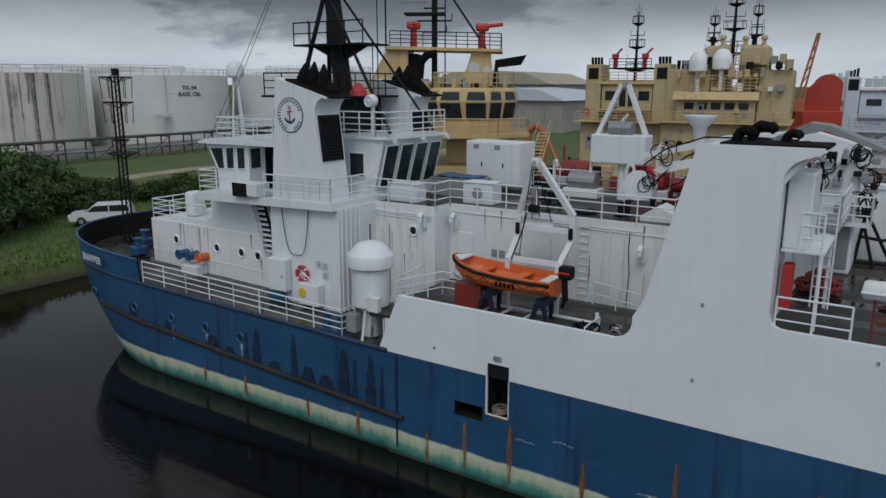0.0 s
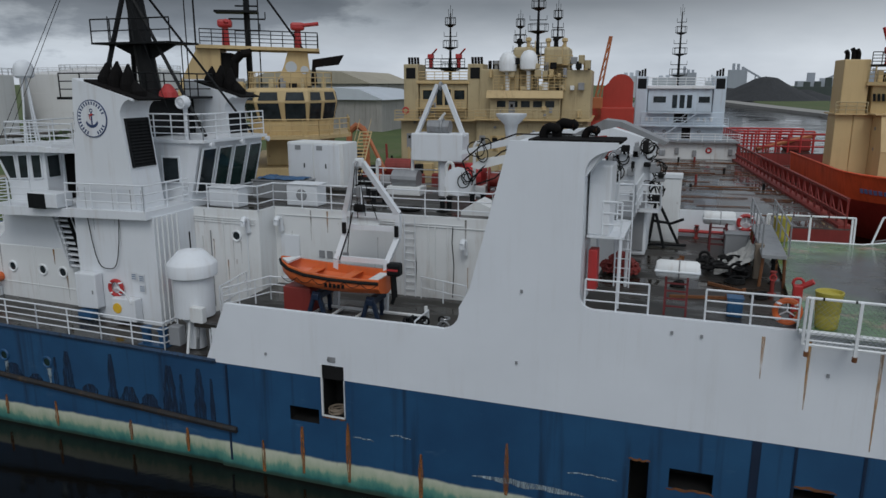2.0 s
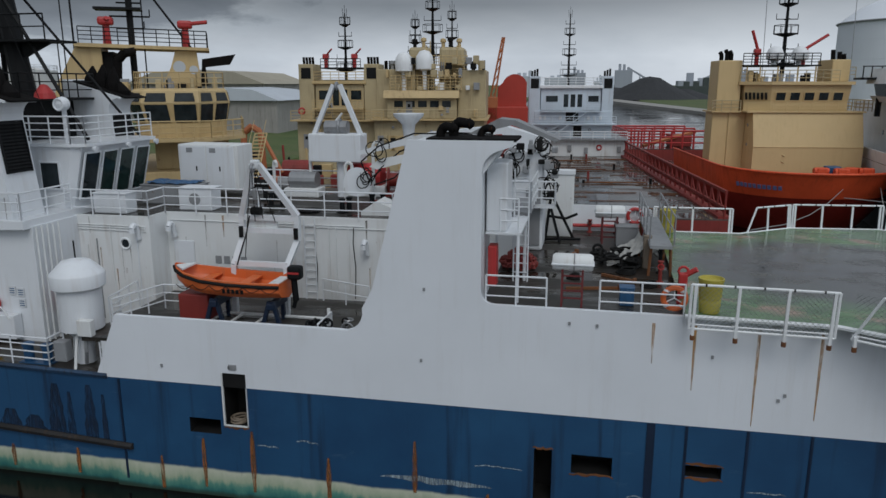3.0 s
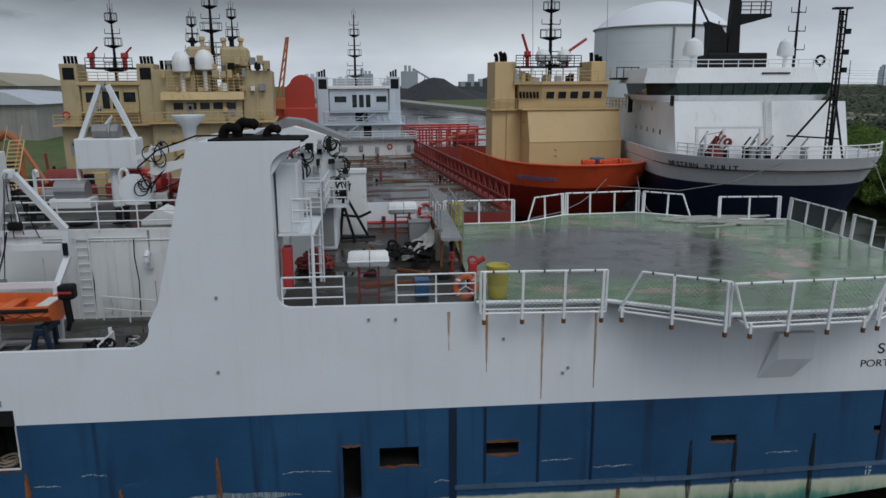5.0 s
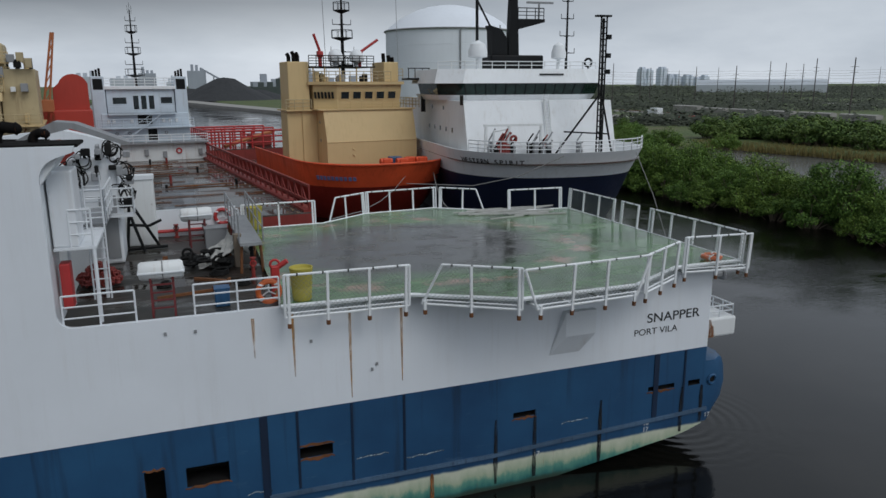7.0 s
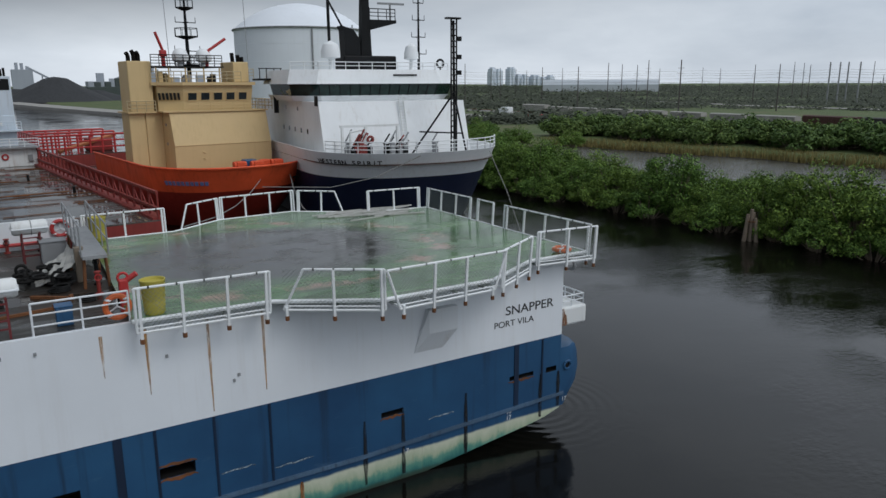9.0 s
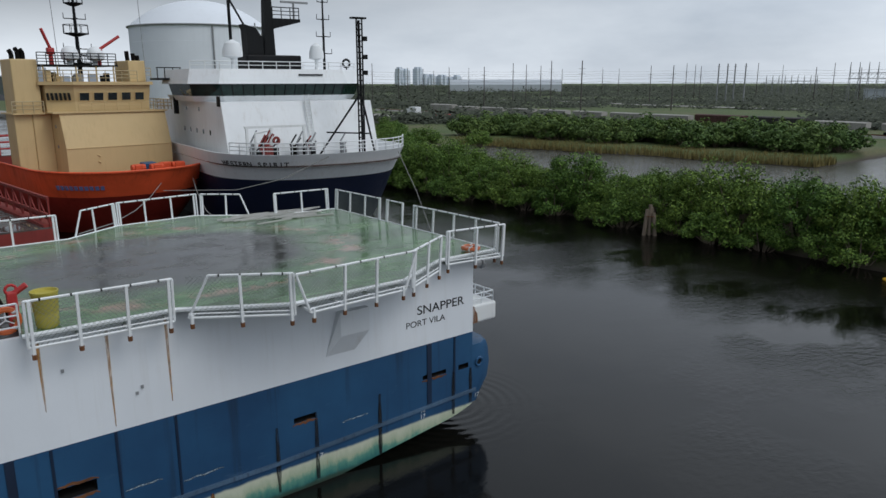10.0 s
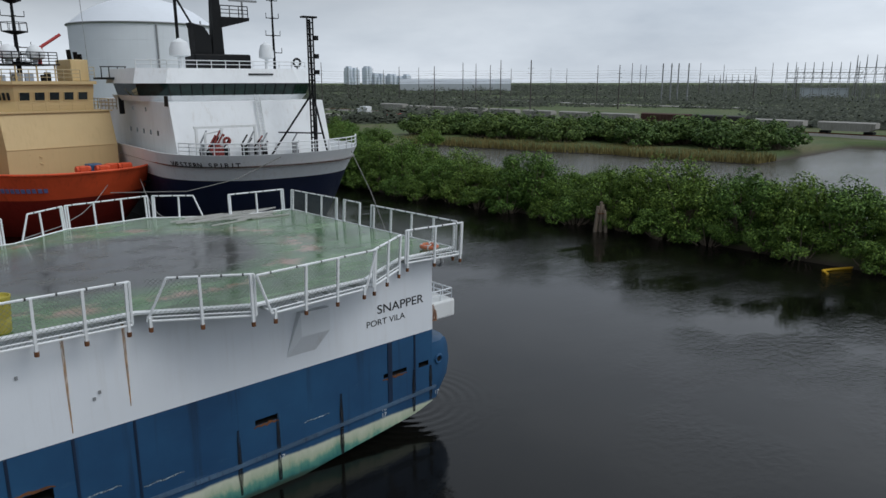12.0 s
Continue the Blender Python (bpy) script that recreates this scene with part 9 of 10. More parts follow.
    pts = [(-0.75 + 1.5 * u / 14, -0.03, -0.1 - 2.0 * (1 - (2 * u / 14 - 1) ** 4)) for u in range(15)]
    part("cable_loop", pipe(B(), pts, 0.018, 5), RUBBER, o)
    pp = B()
    for i in range(5):
        tube(pp, (-18.85 + 0.02 * i, 21.7 + i * 0.25, 4.0), (-18.85 + 0.02 * i, 21.7 + i * 0.25, 8.2), 0.035)
    part("casing_pipe", pp, WHITE_OLD, snapper)
    o = thing("hose_reel", "red fire hose reel on the casing corner", "hose reel", at(-18.6, 22.6, 5.5))
    part("reel_box", softbox(B(), -0.2, 0.25, -0.3, 0.3, -0.4, 0.4, 0.05), RED, o)
    o = thing("outboard_bracket", "black hand winch bolted on the deck rail", "hand winch", at(-8.0, 20.2, 5.1))
    bm = B()
    for i in range(7):
        torus(bm, (rng.uniform(-0.3, 0.3), rng.uniform(-0.3, 0.1), 0.75 + rng.uniform(-0.1, 0.25)), 0.14, 0.04, rng.choice("xyz"), 10, 5)
    tube(bm, (0, 0, 0), (0, 0, 0.9), 0.06, 8)
    part("winch_body", bm, BLACK, o)


def working_deck_gear():
    """Hoses, rope coils, shackles and small steelwork lying about on the wet working deck."""
    rng = random.Random(91)
    for x, y, r in ((1.3, 24.2, 0.3), (0.4, 26.9, 0.26), (1.9, 22.6, 0.22), (-0.4, 23.2, 0.2)):
        o = thing("rope_coil", "dark wet rope coil on the working deck", "rope", at(x, y, 6.9, rng.uniform(0, 90)), "rope coils")
        for k in range(4):
            part("rope_turn", torus(B(), (0.02 * k, -0.02 * k, 0.03 + 0.045 * k), r - 0.03 * k, 0.028, "z", 20, 6), RUBBER, o)
    for x, y, l, a in ((0.2, 22.0, 1.6, 12), (1.0, 23.4, 1.2, -35), (-0.6, 26.2, 1.4, 70), (1.6, 27.6, 1.1, 20)):
        o = thing("steel_bar", "rusty steel bar lying on the wet deck", "steel bar", at(x, y, 6.9, a), "steel bars")
        part("bar", box(B(), -l / 2, l / 2, -0.04, 0.04, 0.0, 0.08), RUST, o)
        part("bar_end", box(B(), l / 2, l / 2 + 0.06, -0.08, 0.08, 0.0, 0.14), RUST, o)
    for x, y, h in ((-0.9, 30.7, 0.8), (0.1, 30.9, 0.55), (2.2, 29.9, 0.9), (1.2, 30.8, 0.5), (2.3, 23.2, 0.7), (2.4, 24.4, 1.0)):
        o = thing("deck_post", "short dark steel post on the working deck", "post", at(x, y, 6.9), "deck posts")
        part("post_shaft", lathe(B(), (0, 0, 0), [(0.12, 0), (0.12, 0.03), (0.06, 0.05), (0.06, h - 0.05), (0.1, h - 0.04), (0.1, h), (0.02, h + 0.01)], 12), rng.choice([BLACK, OXIDE, GREY]), o)
        part("valve_wheel", torus(B(), (0, -0.09, h * 0.75), 0.09, 0.018, "y", 14, 5), rng.choice([RED, BLACK]), o)
    o = thing("pipe_manifold", "bundle of rusty pipes and hoses by the helideck stair", "pipes", at(2.1, 27.6, 6.9))
    for k in range(8):
        y = -0.9 + 0.25 * k
        part("manifold_pipe", pipe(B(), [(-0.5, y, 0.06), (-0.2, y, 0.06), (-0.05, y + 0.03, 0.3), (0.05, y, 0.62 + 0.08 * (k % 3))], 0.045, 8), rng.choice([RUST, BLACK, STEEL, OXIDE]), o)


YELLOW_BRIGHT = paint("yellow_cover_paint", (0.7, 0.42, 0.03), 0.45, (0.4, 0.25, 0.05), 0.3)
deck_clutter()
working_deck_gear()


def upper_deck_gear():
    """Posts, pipes, wet winches and small boxes standing about on the upper deck."""
    rng = random.Random(77)
    for x, y in ((-9.2, 26.6), (-8.3, 27.9), (-12.4, 27.4), (-7.0, 27.3), (-13.2, 28.6)):
        o = thing("mooring_bitt", "dark twin-post mooring bitt on the wet upper deck", "bitt", at(x, y, 8.2, rng.uniform(0, 90)), "mooring bitts")
        part("base_plate", softbox(B(), -0.4, 0.4, -0.16, 0.16, 0, 0.05, 0.01), BLACK, o)
        for k in (-0.22, 0.22):
            part("bitt_post", lathe(B(), (k, 0, 0.05), [(0.1, 0), (0.1, 0.42), (0.13, 0.44), (0.13, 0.5), (0.02, 0.52)], 14), BLACK, o)
    for x, y, h in ((-9.9, 28.7, 1.5), (-8.9, 29.4, 2.3), (-12.0, 30.2, 1.9), (-13.9, 30.6, 1.3), (-6.6, 30.2, 1.7)):
        o = thing("vent_pipe", "white hooked vent pipe on the upper deck", "vent pipe", at(x, y, 8.2, rng.uniform(-60, 60)), "vent pipes")
        part("pipe_stem", pipe(B(), [(0, 0, 0), (0, 0, h), (0.06, 0, h + 0.14), (0.2, 0, h + 0.18), (0.3, 0, h + 0.08), (0.3, 0, h - 0.08)], 0.07, 10), WHITE_OLD, o)
        part("flange", lathe(B(), (0, 0, 0), [(0.02, 0), (0.14, 0), (0.14, 0.05), (0.07, 0.06)], 14), OXIDE, o)
    w = thing("deck_winch", "red rusty deck winch with dark drum", "winch", at(-8.1, 31.0, 8.2, 10))
    part("winch_bed", softbox(B(), -0.9, 0.9, -0.45, 0.45, 0, 0.2, 0.03), OXIDE, w)
    part("drum", lathe(B(), (0, 0, 0), [(0.02, -0.6), (0.55, -0.6), (0.55, -0.54), (0.3, -0.52), (0.3, 0.52), (0.55, 0.54), (0.55, 0.6), (0.02, 0.6)], 22), OXIDE, w, "red winch drum").matrix_local = pose(0, 0, 0.72, 0, 90, 0)
    part("gear_case", softbox(B(), 0.62, 0.92, -0.4, 0.4, 0.2, 1.2, 0.06), RED, w)
    o = thing("coiled_hose", "black hose coiled flat on the wet deck", "hose", at(-10.6, 26.2, 8.2))
    for i in range(4):
        part("hose_turn", torus(B(), (0.03 * i, 0.02 * i, 0.04 + 0.05 * (i % 2)), 0.22 + 0.07 * i, 0.03, "z", 22, 6), RUBBER, o)
    # low clutter behind the boat, by the casing foot
    o = thing("scrap_heap", "dark tangle of hoses and scrap by the boat deck rail", "scrap", at(-7.6, 21.0, 5.1))
    for i in range(7):
        part("scrap_coil", torus(B(), (rng.uniform(-0.3, 0.3), rng.uniform(-0.3, 0.3), 0.12 + 0.5 * rng.random()), rng.uniform(0.1, 0.22), 0.035, rng.choice("xyz"), 12, 5), rng.choice([RUBBER, BLACK, STEEL]), o)
    part("scrap_post", tube(B(), (-0.35, 0, 0), (-0.35, 0, 1.0), 0.06, 8), WHITE_OLD, o)


upper_deck_gear()


# ---- the left bank: tanks, pipe rack, car, light mast ----
MILDEW = stain_run("black_mildew_run", (0.06, 0.055, 0.045), 0.7)


def storage_tank(x, y, r, h, mat, label):
    s = thing("storage_tank", label, "storage tank", pose(x, y, 1.9), "storage tanks")
    part("tank_shell", lathe(B(), (0, 0, 0), [(r, 0), (r, h), (r - 0.1, h + 0.05), (r - 0.4, h + 0.05)], 64), mat, s)
    part("roof_dome", lathe(B(), (0, 0, 0), [(r - 0.35, h + 0.02), (r * 0.7, h + r * 0.045), (r * 0.35, h + r * 0.075), (0.1, h + r * 0.085)], 48), TANK, s)
    bm = B()
    for i in range(36):
        a = 2 * math.pi * i / 36
        p = Vector((r * math.cos(a), r * math.sin(a), h))
        tube(bm, p, p + Vector((0, 0, 1.1)), 0.035, 4)
    torus(bm, (0, 0, h + 1.1), r, 0.035, "z", 48, 4), torus(bm, (0, 0, h + 0.55), r, 0.025, "z", 48, 4)
    part("roof_rail", bm, STEEL, s)
    seams = B()
    for z in (h * 0.25, h * 0.5, h * 0.75):
        torus(seams, (0, 0, z), r + 0.005, 0.03, "z", 64, 4)
    part("shell_seam", seams, mat, s)
    a = radians(-35)
    ex = B()
    q = Vector((r * math.cos(a), r * math.sin(a), 0))
    for k in range(3):
        softbox(ex, q.x + 0.2, q.x + 1.2, q.y - 0.6 - k * 1.2, q.y + 0.2 - k * 1.2, 5.5, 6.1, 0.05)
    tube(ex, (q.x + 0.3, q.y, 0), (q.x + 0.3, q.y, h + 1), 0.08), tube(ex, (q.x + 0.8, q.y - 0.4, 0), (q.x + 0.8, q.y - 0.4, h + 1), 0.05)
    part("shell_platform", ex, mat, s)
    if mat is TANK_STAINED:
        # long black runs of mildew down the shell below the rim
        rng = random.Random(int(abs(x)))
        for k in range(16):
            c, w, drop = radians(rng.uniform(-75, 15)), rng.uniform(0.006, 0.026), h * rng.choice((0.35, 0.6, 0.95, 0.98))
            st = B()
            left, right = [], []
            for i in range(9):
                u = i / 8
                g = w * (1 - 0.55 * u) * rng.uniform(0.6, 1.3)
                sway = 0.006 * math.sin(3 * u + k)
                for side, row in ((-1, left), (1, right)):
                    row.append(((r + 0.03) * math.cos(c + side * g + sway), (r + 0.03) * math.sin(c + side * g + sway), h - 0.1 - drop * u))
            loft(st, [left, right], caps=False, closed=False)
            part("mildew_run", st, MILDEW, s)
    return s


storage_tank(-123.5, 60.0, 13.0, 12.6, TANK_STAINED, "large white storage tank with black streaks")
marked = storage_tank(-117, 86.0, 11.6, 12.4, TANK, "large white storage tank behind the pipe rack")
def tank_words(tank, r, bearing, z, lines):
    a = radians(bearing)
    for k, (text, size) in enumerate(lines):
        words(text, size, Matrix.Translation(((r + 0.04) * math.cos(a), (r + 0.04) * math.sin(a), z - k * 1.05)) @ pose(0, 0, 0, 90, 0, bearing + 90), LETTER, tank, 0.015)


tank_words(marked, 11.6, -14, 10.0, (("TK-94", 1.0), ("BASE OIL", 1.0)))
tank_words(storage_tank(-108, 110.5, 12.0, 12.6, TANK, "white storage tank half hidden by the ship"), 12.0, -40, 10.2, (("TK-", 1.0), ("BASE OIL", 1.0)))
storage_tank(-152, 62, 15, 13.2, TANK, "white storage tank in the second row")
storage_tank(-150, 98, 15, 13.6, TANK, "white storage tank in the second row")
storage_tank(-128, 140, 13, 14.0, TANK, "white storage tank in the second row")
storage_tank(-129, 32.0, 13, 12.6, TANK_STAINED, "large white storage tank with black streaks")


def pipe_rack():
    s = thing("pipe_rack", "long rusty steel pipe rack along the tank farm", "pipe rack", pose(-99.5, 0, 1.9))
    for i in range(24):
        y = 10 + i * 4.2
        bm = B()
        for x in (-1.0, 1.0):
            tube(bm, (x, y, 0), (x, y, 3.1), 0.12, 6)
        for z in (1.4, 3.0):
            tube(bm, (-1.2, y, z), (1.2, y, z), 0.1, 4)
        tube(bm, (1.0, y, 0.2), (1.0, y + 4.2, 1.4) if i % 2 else (1.0, y + 4.2, 3.0), 0.07, 4)
        part("rack_frame", bm, RUST_DARK, s)
    for x, z, r in ((-0.9, 3.2, 0.13), (-0.4, 3.25, 0.18), (0.2, 3.2, 0.12), (0.8, 3.3, 0.2), (0.5, 1.6, 0.16), (-0.6, 1.6, 0.14)):
        part("rack_pipe", tube(B(), (x, 8, z), (x, 112, z), r, 8), RUST_DARK if z > 2 else STEEL, s)
    part("retaining_wall", box(B(), -5.2, -4.8, 0, 130, -0.2, 1.7), CONCRETE, s)


RUST_DARK = paint("dark_weathered_steel", (0.075, 0.065, 0.06), 0.75, (0.05, 0.03, 0.02), 0.6, 0.3)
pipe_rack()


def parked_car():
    s = thing("suv_car", "silver-white estate car parked on the grass", "car", pose(-57.6, 35.6, 1.35, 0, 0, 228))
    body = prism(B(), [(-2.45, 0.35), (2.45, 0.35), (2.5, 0.75), (2.4, 1.0), (1.2, 1.12), (0.5, 1.72), (-2.2, 1.78), (-2.45, 1.1)], -0.95, 0.95)
    bmesh.ops.bevel(body, geom=body.edges[:], offset=0.06, segments=2, affect="EDGES")
    part("car_body", body, CAR, s, "silver-white body", smooth=True)
    for y in (-0.96, 0.96):
        part("side_window", prism(B(), [(1.05, 1.15), (0.48, 1.62), (-0.6, 1.66), (-0.6, 1.15)], y - 0.012, y + 0.012), GLASS, s)
        part("side_window", prism(B(), [(-0.7, 1.15), (-0.7, 1.66), (-2.1, 1.68), (-2.25, 1.15)], y - 0.012, y + 0.012), GLASS, s)
    ws = B()
    loft(ws, [[(1.22, -0.8, 1.14), (1.22, 0.8, 1.14), (0.56, 0.72, 1.7), (0.56, -0.72, 1.7)], [(1.25, -0.8, 1.16), (1.25, 0.8, 1.16), (0.59, 0.72, 1.72), (0.59, -0.72, 1.72)]])
    part("windscreen", ws, GLASS, s)
    for x in (-1.55, 1.55):
        for y in (-0.9, 0.9):
            w = part("tyre", torus(B(), (x, y, 0.38), 0.27, 0.11, "y", 20, 8), RUBBER, s)
            part("rim", tube(B(), (x, y - 0.08, 0.38), (x, y + 0.08, 0.38), 0.2, 14), STEEL, w)
    part("roof_rack", rail(B(), [(0.2, -0.7, 1.74), (-2.0, -0.7, 1.77)], 0.08, 1, 0.7, 0.02), BLACK, s)
    part("front_bumper", softbox(B(), 2.3, 2.56, -0.9, 0.9, 0.35, 0.62, 0.06), GREY, s)
    for y in (-0.7, 0.7):
        part("headlight", softbox(B(), 2.4, 2.53, y - 0.2, y + 0.2, 0.7, 0.92, 0.03), WHITE, s)


CAR = paint("silver_car_paint", (0.62, 0.63, 0.63), 0.25, (0.4, 0.38, 0.34), 0.2, 0.0, vary=0.04)
parked_car()


def light_mast():
    s = thing("lattice_light_mast", "tall dark lattice mast with ring platforms on the bow", "mast", pose(-36.3, 24.0, 4.4))
    bm = B()
    for x, y in ((-0.2, -0.2), (0.2, -0.2), (0.0, 0.2)):
        tube(bm, (x, y, 0), (x * 0.8, y * 0.8, 9.0), 0.05)
    for i in range(30):
        z = i * 0.3
        tube(bm, (-0.2, -0.2, z), (0.2, -0.2, z), 0.018, 4), tube(bm, (0.2, -0.2, z), (0, 0.2, z + 0.3), 0.018, 4)
    tube(bm, (0.45, -0.1, 0), (0.3, -0.1, 9), 0.025)
    part("lattice", bm, BLACK, s)
    for z, r in ((4.9, 0.75), (5.6, 0.4), (7.6, 0.75), (8.9, 0.8)):
        p = B()
        torus(p, (0, 0, z), r, 0.035, "z", 16, 5)
        for k in range(6):
            a = 2 * math.pi * k / 6
            tube(p, (0, 0, z - 0.3), (r * math.cos(a), r * math.sin(a), z), 0.025, 4)
            if z > 7:
                tube(p, (r * math.cos(a), r * math.sin(a), z), (r * 0.9 * math.cos(a), r * 0.9 * math.sin(a), z - 1.1), 0.02, 4)
        part("ring_platform", p, BLACK, s)
    part("lamp_head", softbox(B(), -0.15, 0.15, -0.15, 0.15, 9.0, 9.35, 0.04), BLACK, s)


light_mast()

# ---- green things ----
def leaf_cloud(bm, rng, centre, size, count, leaf):
    cx, cy, cz = centre
    for _ in range(count):
        u, v = rng.uniform(-1, 1), rng.uniform(0, 2 * math.pi)
        r = 0.72 + 0.33 * rng.random()
        s = math.sqrt(1 - u * u)
        d = Vector((s * math.cos(v), s * math.sin(v), u))
        p = Vector((cx + d.x * size[0] * r, cy + d.y * size[1] * r, cz + d.z * size[2] * r))
        n = (d + Vector((rng.uniform(-0.9, 0.9), rng.uniform(-0.9, 0.9), rng.uniform(-0.3, 1.0)))).normalized()
        a = n.orthogonal().normalized()
        b = n.cross(a)
        t = rng.uniform(0, 6.28)
        a, b = a * math.cos(t) + b * math.sin(t), b * math.cos(t) - a * math.sin(t)
        k = leaf * rng.uniform(0.6, 1.35)
        vs = [bm.verts.new(q) for q in (p - a * k, p + b * k * 0.45, p + a * k, p - b * k * 0.45)]
        bm.faces.new(vs)


def bush_meshes(seed, width, height, clumps, per, leaf, leaf_mat):
    """Crown of many clumps of leaves with gaps, over a few bent stems."""
    rng = random.Random(seed)
    bm = B()
    stems = B()
    for i in range(clumps):
        a, r = rng.uniform(0, 6.28), math.sqrt(rng.random())
        x, y = width * 0.5 * r * math.cos(a), width * 0.5 * r * math.sin(a)
        top = height * (1 - 0.45 * r * r) * rng.uniform(0.7, 1.05)
        z = top * rng.uniform(0.35, 0.95) if i % 3 else top
        s = width * rng.uniform(0.1, 0.19)
        leaf_cloud(bm, rng, (x, y, z), (s, s, s * 0.75), per, leaf)
        if i % 2 == 0:
            tube(stems, (x * 0.25, y * 0.25, -0.3), (x * 0.7, y * 0.7, z * 0.6), 0.09, 5, 0.05)
            tube(stems, (x * 0.7, y * 0.7, z * 0.6), (x, y, z), 0.05, 5, 0.02)
    me_c = bpy.data.meshes.new("crown")
    bm.to_mesh(me_c), bm.free()
    me_c.materials.append(leaf_mat)
    me_s = bpy.data.meshes.new("trunk")
    stems.to_mesh(me_s), stems.free()
    me_s.materials.append(WOOD)
    return me_c, me_s


def plant(name, label, category, meshes, m, scale, group):
    s = thing(name, label, category, m, group)
    s.scale = scale
    for nm, me in (("crown", meshes[0]), ("trunk", meshes[1])):
        ob = new(nm, me)
        ob.parent = s
    return s


def mangroves():
    rng = random.Random(17)
    kinds = [bush_meshes(100 + i, 6.0, 5.4, 60, 170, 0.13, LEAF) for i in range(4)]
    low = [bush_meshes(200 + i, 5.0, 3.2, 40, 150, 0.13, LEAF) for i in range(2)]
    label = "dense green mangrove at the water's edge"
    # front row along the basin, then a fuller row behind it
    y = -6.0
    while y < 108:
        x = 56.3 - (y - 15) * 0.035 + rng.uniform(-0.5, 0.8)
        tall = 1.04 - 0.1 * smooth01((y - 50) / 10) + 0.12 * smooth01((y - 66) / 14) - 0.06 * smooth01((30 - y) / 15)
        s = rng.uniform(0.8, 1.05) * tall
        plant("mangrove", label, "mangrove", rng.choice(kinds), pose(x + 1.2, y, 0.6, 0, 0, rng.uniform(0, 360)), (s, s, s * rng.uniform(0.85, 1.1)), "mangroves on the bank")
        s = rng.uniform(0.7, 0.95)
        plant("mangrove", label, "mangrove", rng.choice(low), pose(x - 1.0, y + rng.uniform(1, 2), 0.0, 0, 0, rng.uniform(0, 360)), (s, s, s * 0.9), "mangroves on the bank")
        s = rng.uniform(0.85, 1.1) * tall * (0.72 if y < 58 else 1.0)
        plant("mangrove", label, "mangrove", rng.choice(kinds), pose(x + 5.0, y + 2.0, 0.7, 0, 0, rng.uniform(0, 360)), (s, s, s * rng.uniform(0.8, 1.0)), "mangroves on the bank")
        y += rng.uniform(3.2, 4.6)
    # thicker belt beyond the survey ship
    for i in range(26):
        s = rng.uniform(0.75, 1.05)
        plant("mangrove", label, "mangrove", rng.choice(kinds), pose(rng.uniform(62, 96), rng.uniform(104, 140), 0.9, 0, 0, rng.uniform(0, 360)), (s, s, s * 0.8), "mangroves on the bank")
    # second belt beyond the pond
    far = [bush_meshes(300 + i, 7.0, 5.0, 34, 60, 0.3, LEAF_DARK) for i in range(3)]
    for i in range(70):
        u = rng.random()
        y = 53 + 77 * u
        x = 108 + (90 - y) * 0.22 + 9 + rng.uniform(0, 18)
        s = rng.uniform(0.95, 1.3)
        plant("shrub", "dark green shrub beyond the pond", "shrub", rng.choice(far), pose(x, y, 0.8, 0, 0, rng.uniform(0, 360)), (s, s, s * 0.85), "shrubs beyond the pond")
    # reeds along the pond: one mass
    bm = B()
    for i in range(8500):
        y = rng.uniform(51, 124)
        x = 108 + (90 - y) * 0.22 + 3 * noise.noise((y * 0.07, 1.0, 5.0)) + rng.uniform(-0.6, 7.0)
        h = rng.uniform(0.8, 1.8)
        a = rng.uniform(0, 6.28)
        dx, dy = 0.12 * math.cos(a), 0.12 * math.sin(a)
        lean = Vector((rng.uniform(-0.2, 0.2), rng.uniform(-0.2, 0.2), h))
        p = Vector((x, y, 0.1))
        bm.faces.new([bm.verts.new(q) for q in (p + Vector((dx, dy, 0)), p - Vector((dx, dy, 0)), p + lean)])
    tagged(part("reeds", bm, REED), "belt of dry brown reeds along the pond", "reeds", kind="stuff")
    # left bank shrubs and long grass
    lowd = [bush_meshes(400 + i, 5.0, 3.4, 34, 120, 0.16, LEAF_BANK) for i in range(2)]
    for x, y, s in ((-57, 22.5, 1.3), (-60, 25.5, 1.5), (-63, 28, 1.6), (-66.5, 31, 1.7), (-64, 32.5, 1.3), (-70, 34, 1.6), (-61.5, 30.2, 1.0), (-66, 36, 1.2), (-60, 19.5, 1.5), (-74, 36, 1.5), (-78, 41, 1.2), (-72, 40, 1.0), (-69, 42.5, 0.7), (-70.5, 45.5, 0.6), (-66, 40, 0.8), (-64.5, 42.5, 0.7), (-63.5, 45.5, 0.75), (-62.5, 48, 0.8), (-76, 29, 1.6), (-82, 36, 1.5), (-70, 64, 1.5), (-72, 67, 1.7), (-74, 70, 1.4)):
        plant("shrub", "dark shrub on the grass bank", "shrub", lowd[int(x) % 2], pose(x, y, 1.3, 0, 0, x * 37), (s, s, s), "shrubs on the grass bank")
    palm = thing("palm_tree", "bushy palm on the grass bank", "palm", pose(-64.5, 24.5, 1.4))
    part("trunk", tube(B(), (0, 0, 0), (0.2, 0.1, 3.0), 0.22, 10, 0.18), WOOD, palm)
    cr = B()
    for i in range(34):
        a, up = rng.uniform(0, 6.28), rng.uniform(-0.1, 1.0)
        p = Vector((0.2, 0.1, 3.0))
        prev, wid = p, 0.35
        for k in range(1, 6):
            q = p + Vector((math.cos(a) * 0.55 * k, math.sin(a) * 0.55 * k, up * 0.5 * k - 0.09 * k * k))
            side = Vector((-math.sin(a), math.cos(a), 0)) * wid
            cr.faces.new([cr.verts.new(v) for v in (prev - side, prev + side, q + side * 0.85 - Vector((0, 0, 0.1)), q - side * 0.85 - Vector((0, 0, 0.1)))])
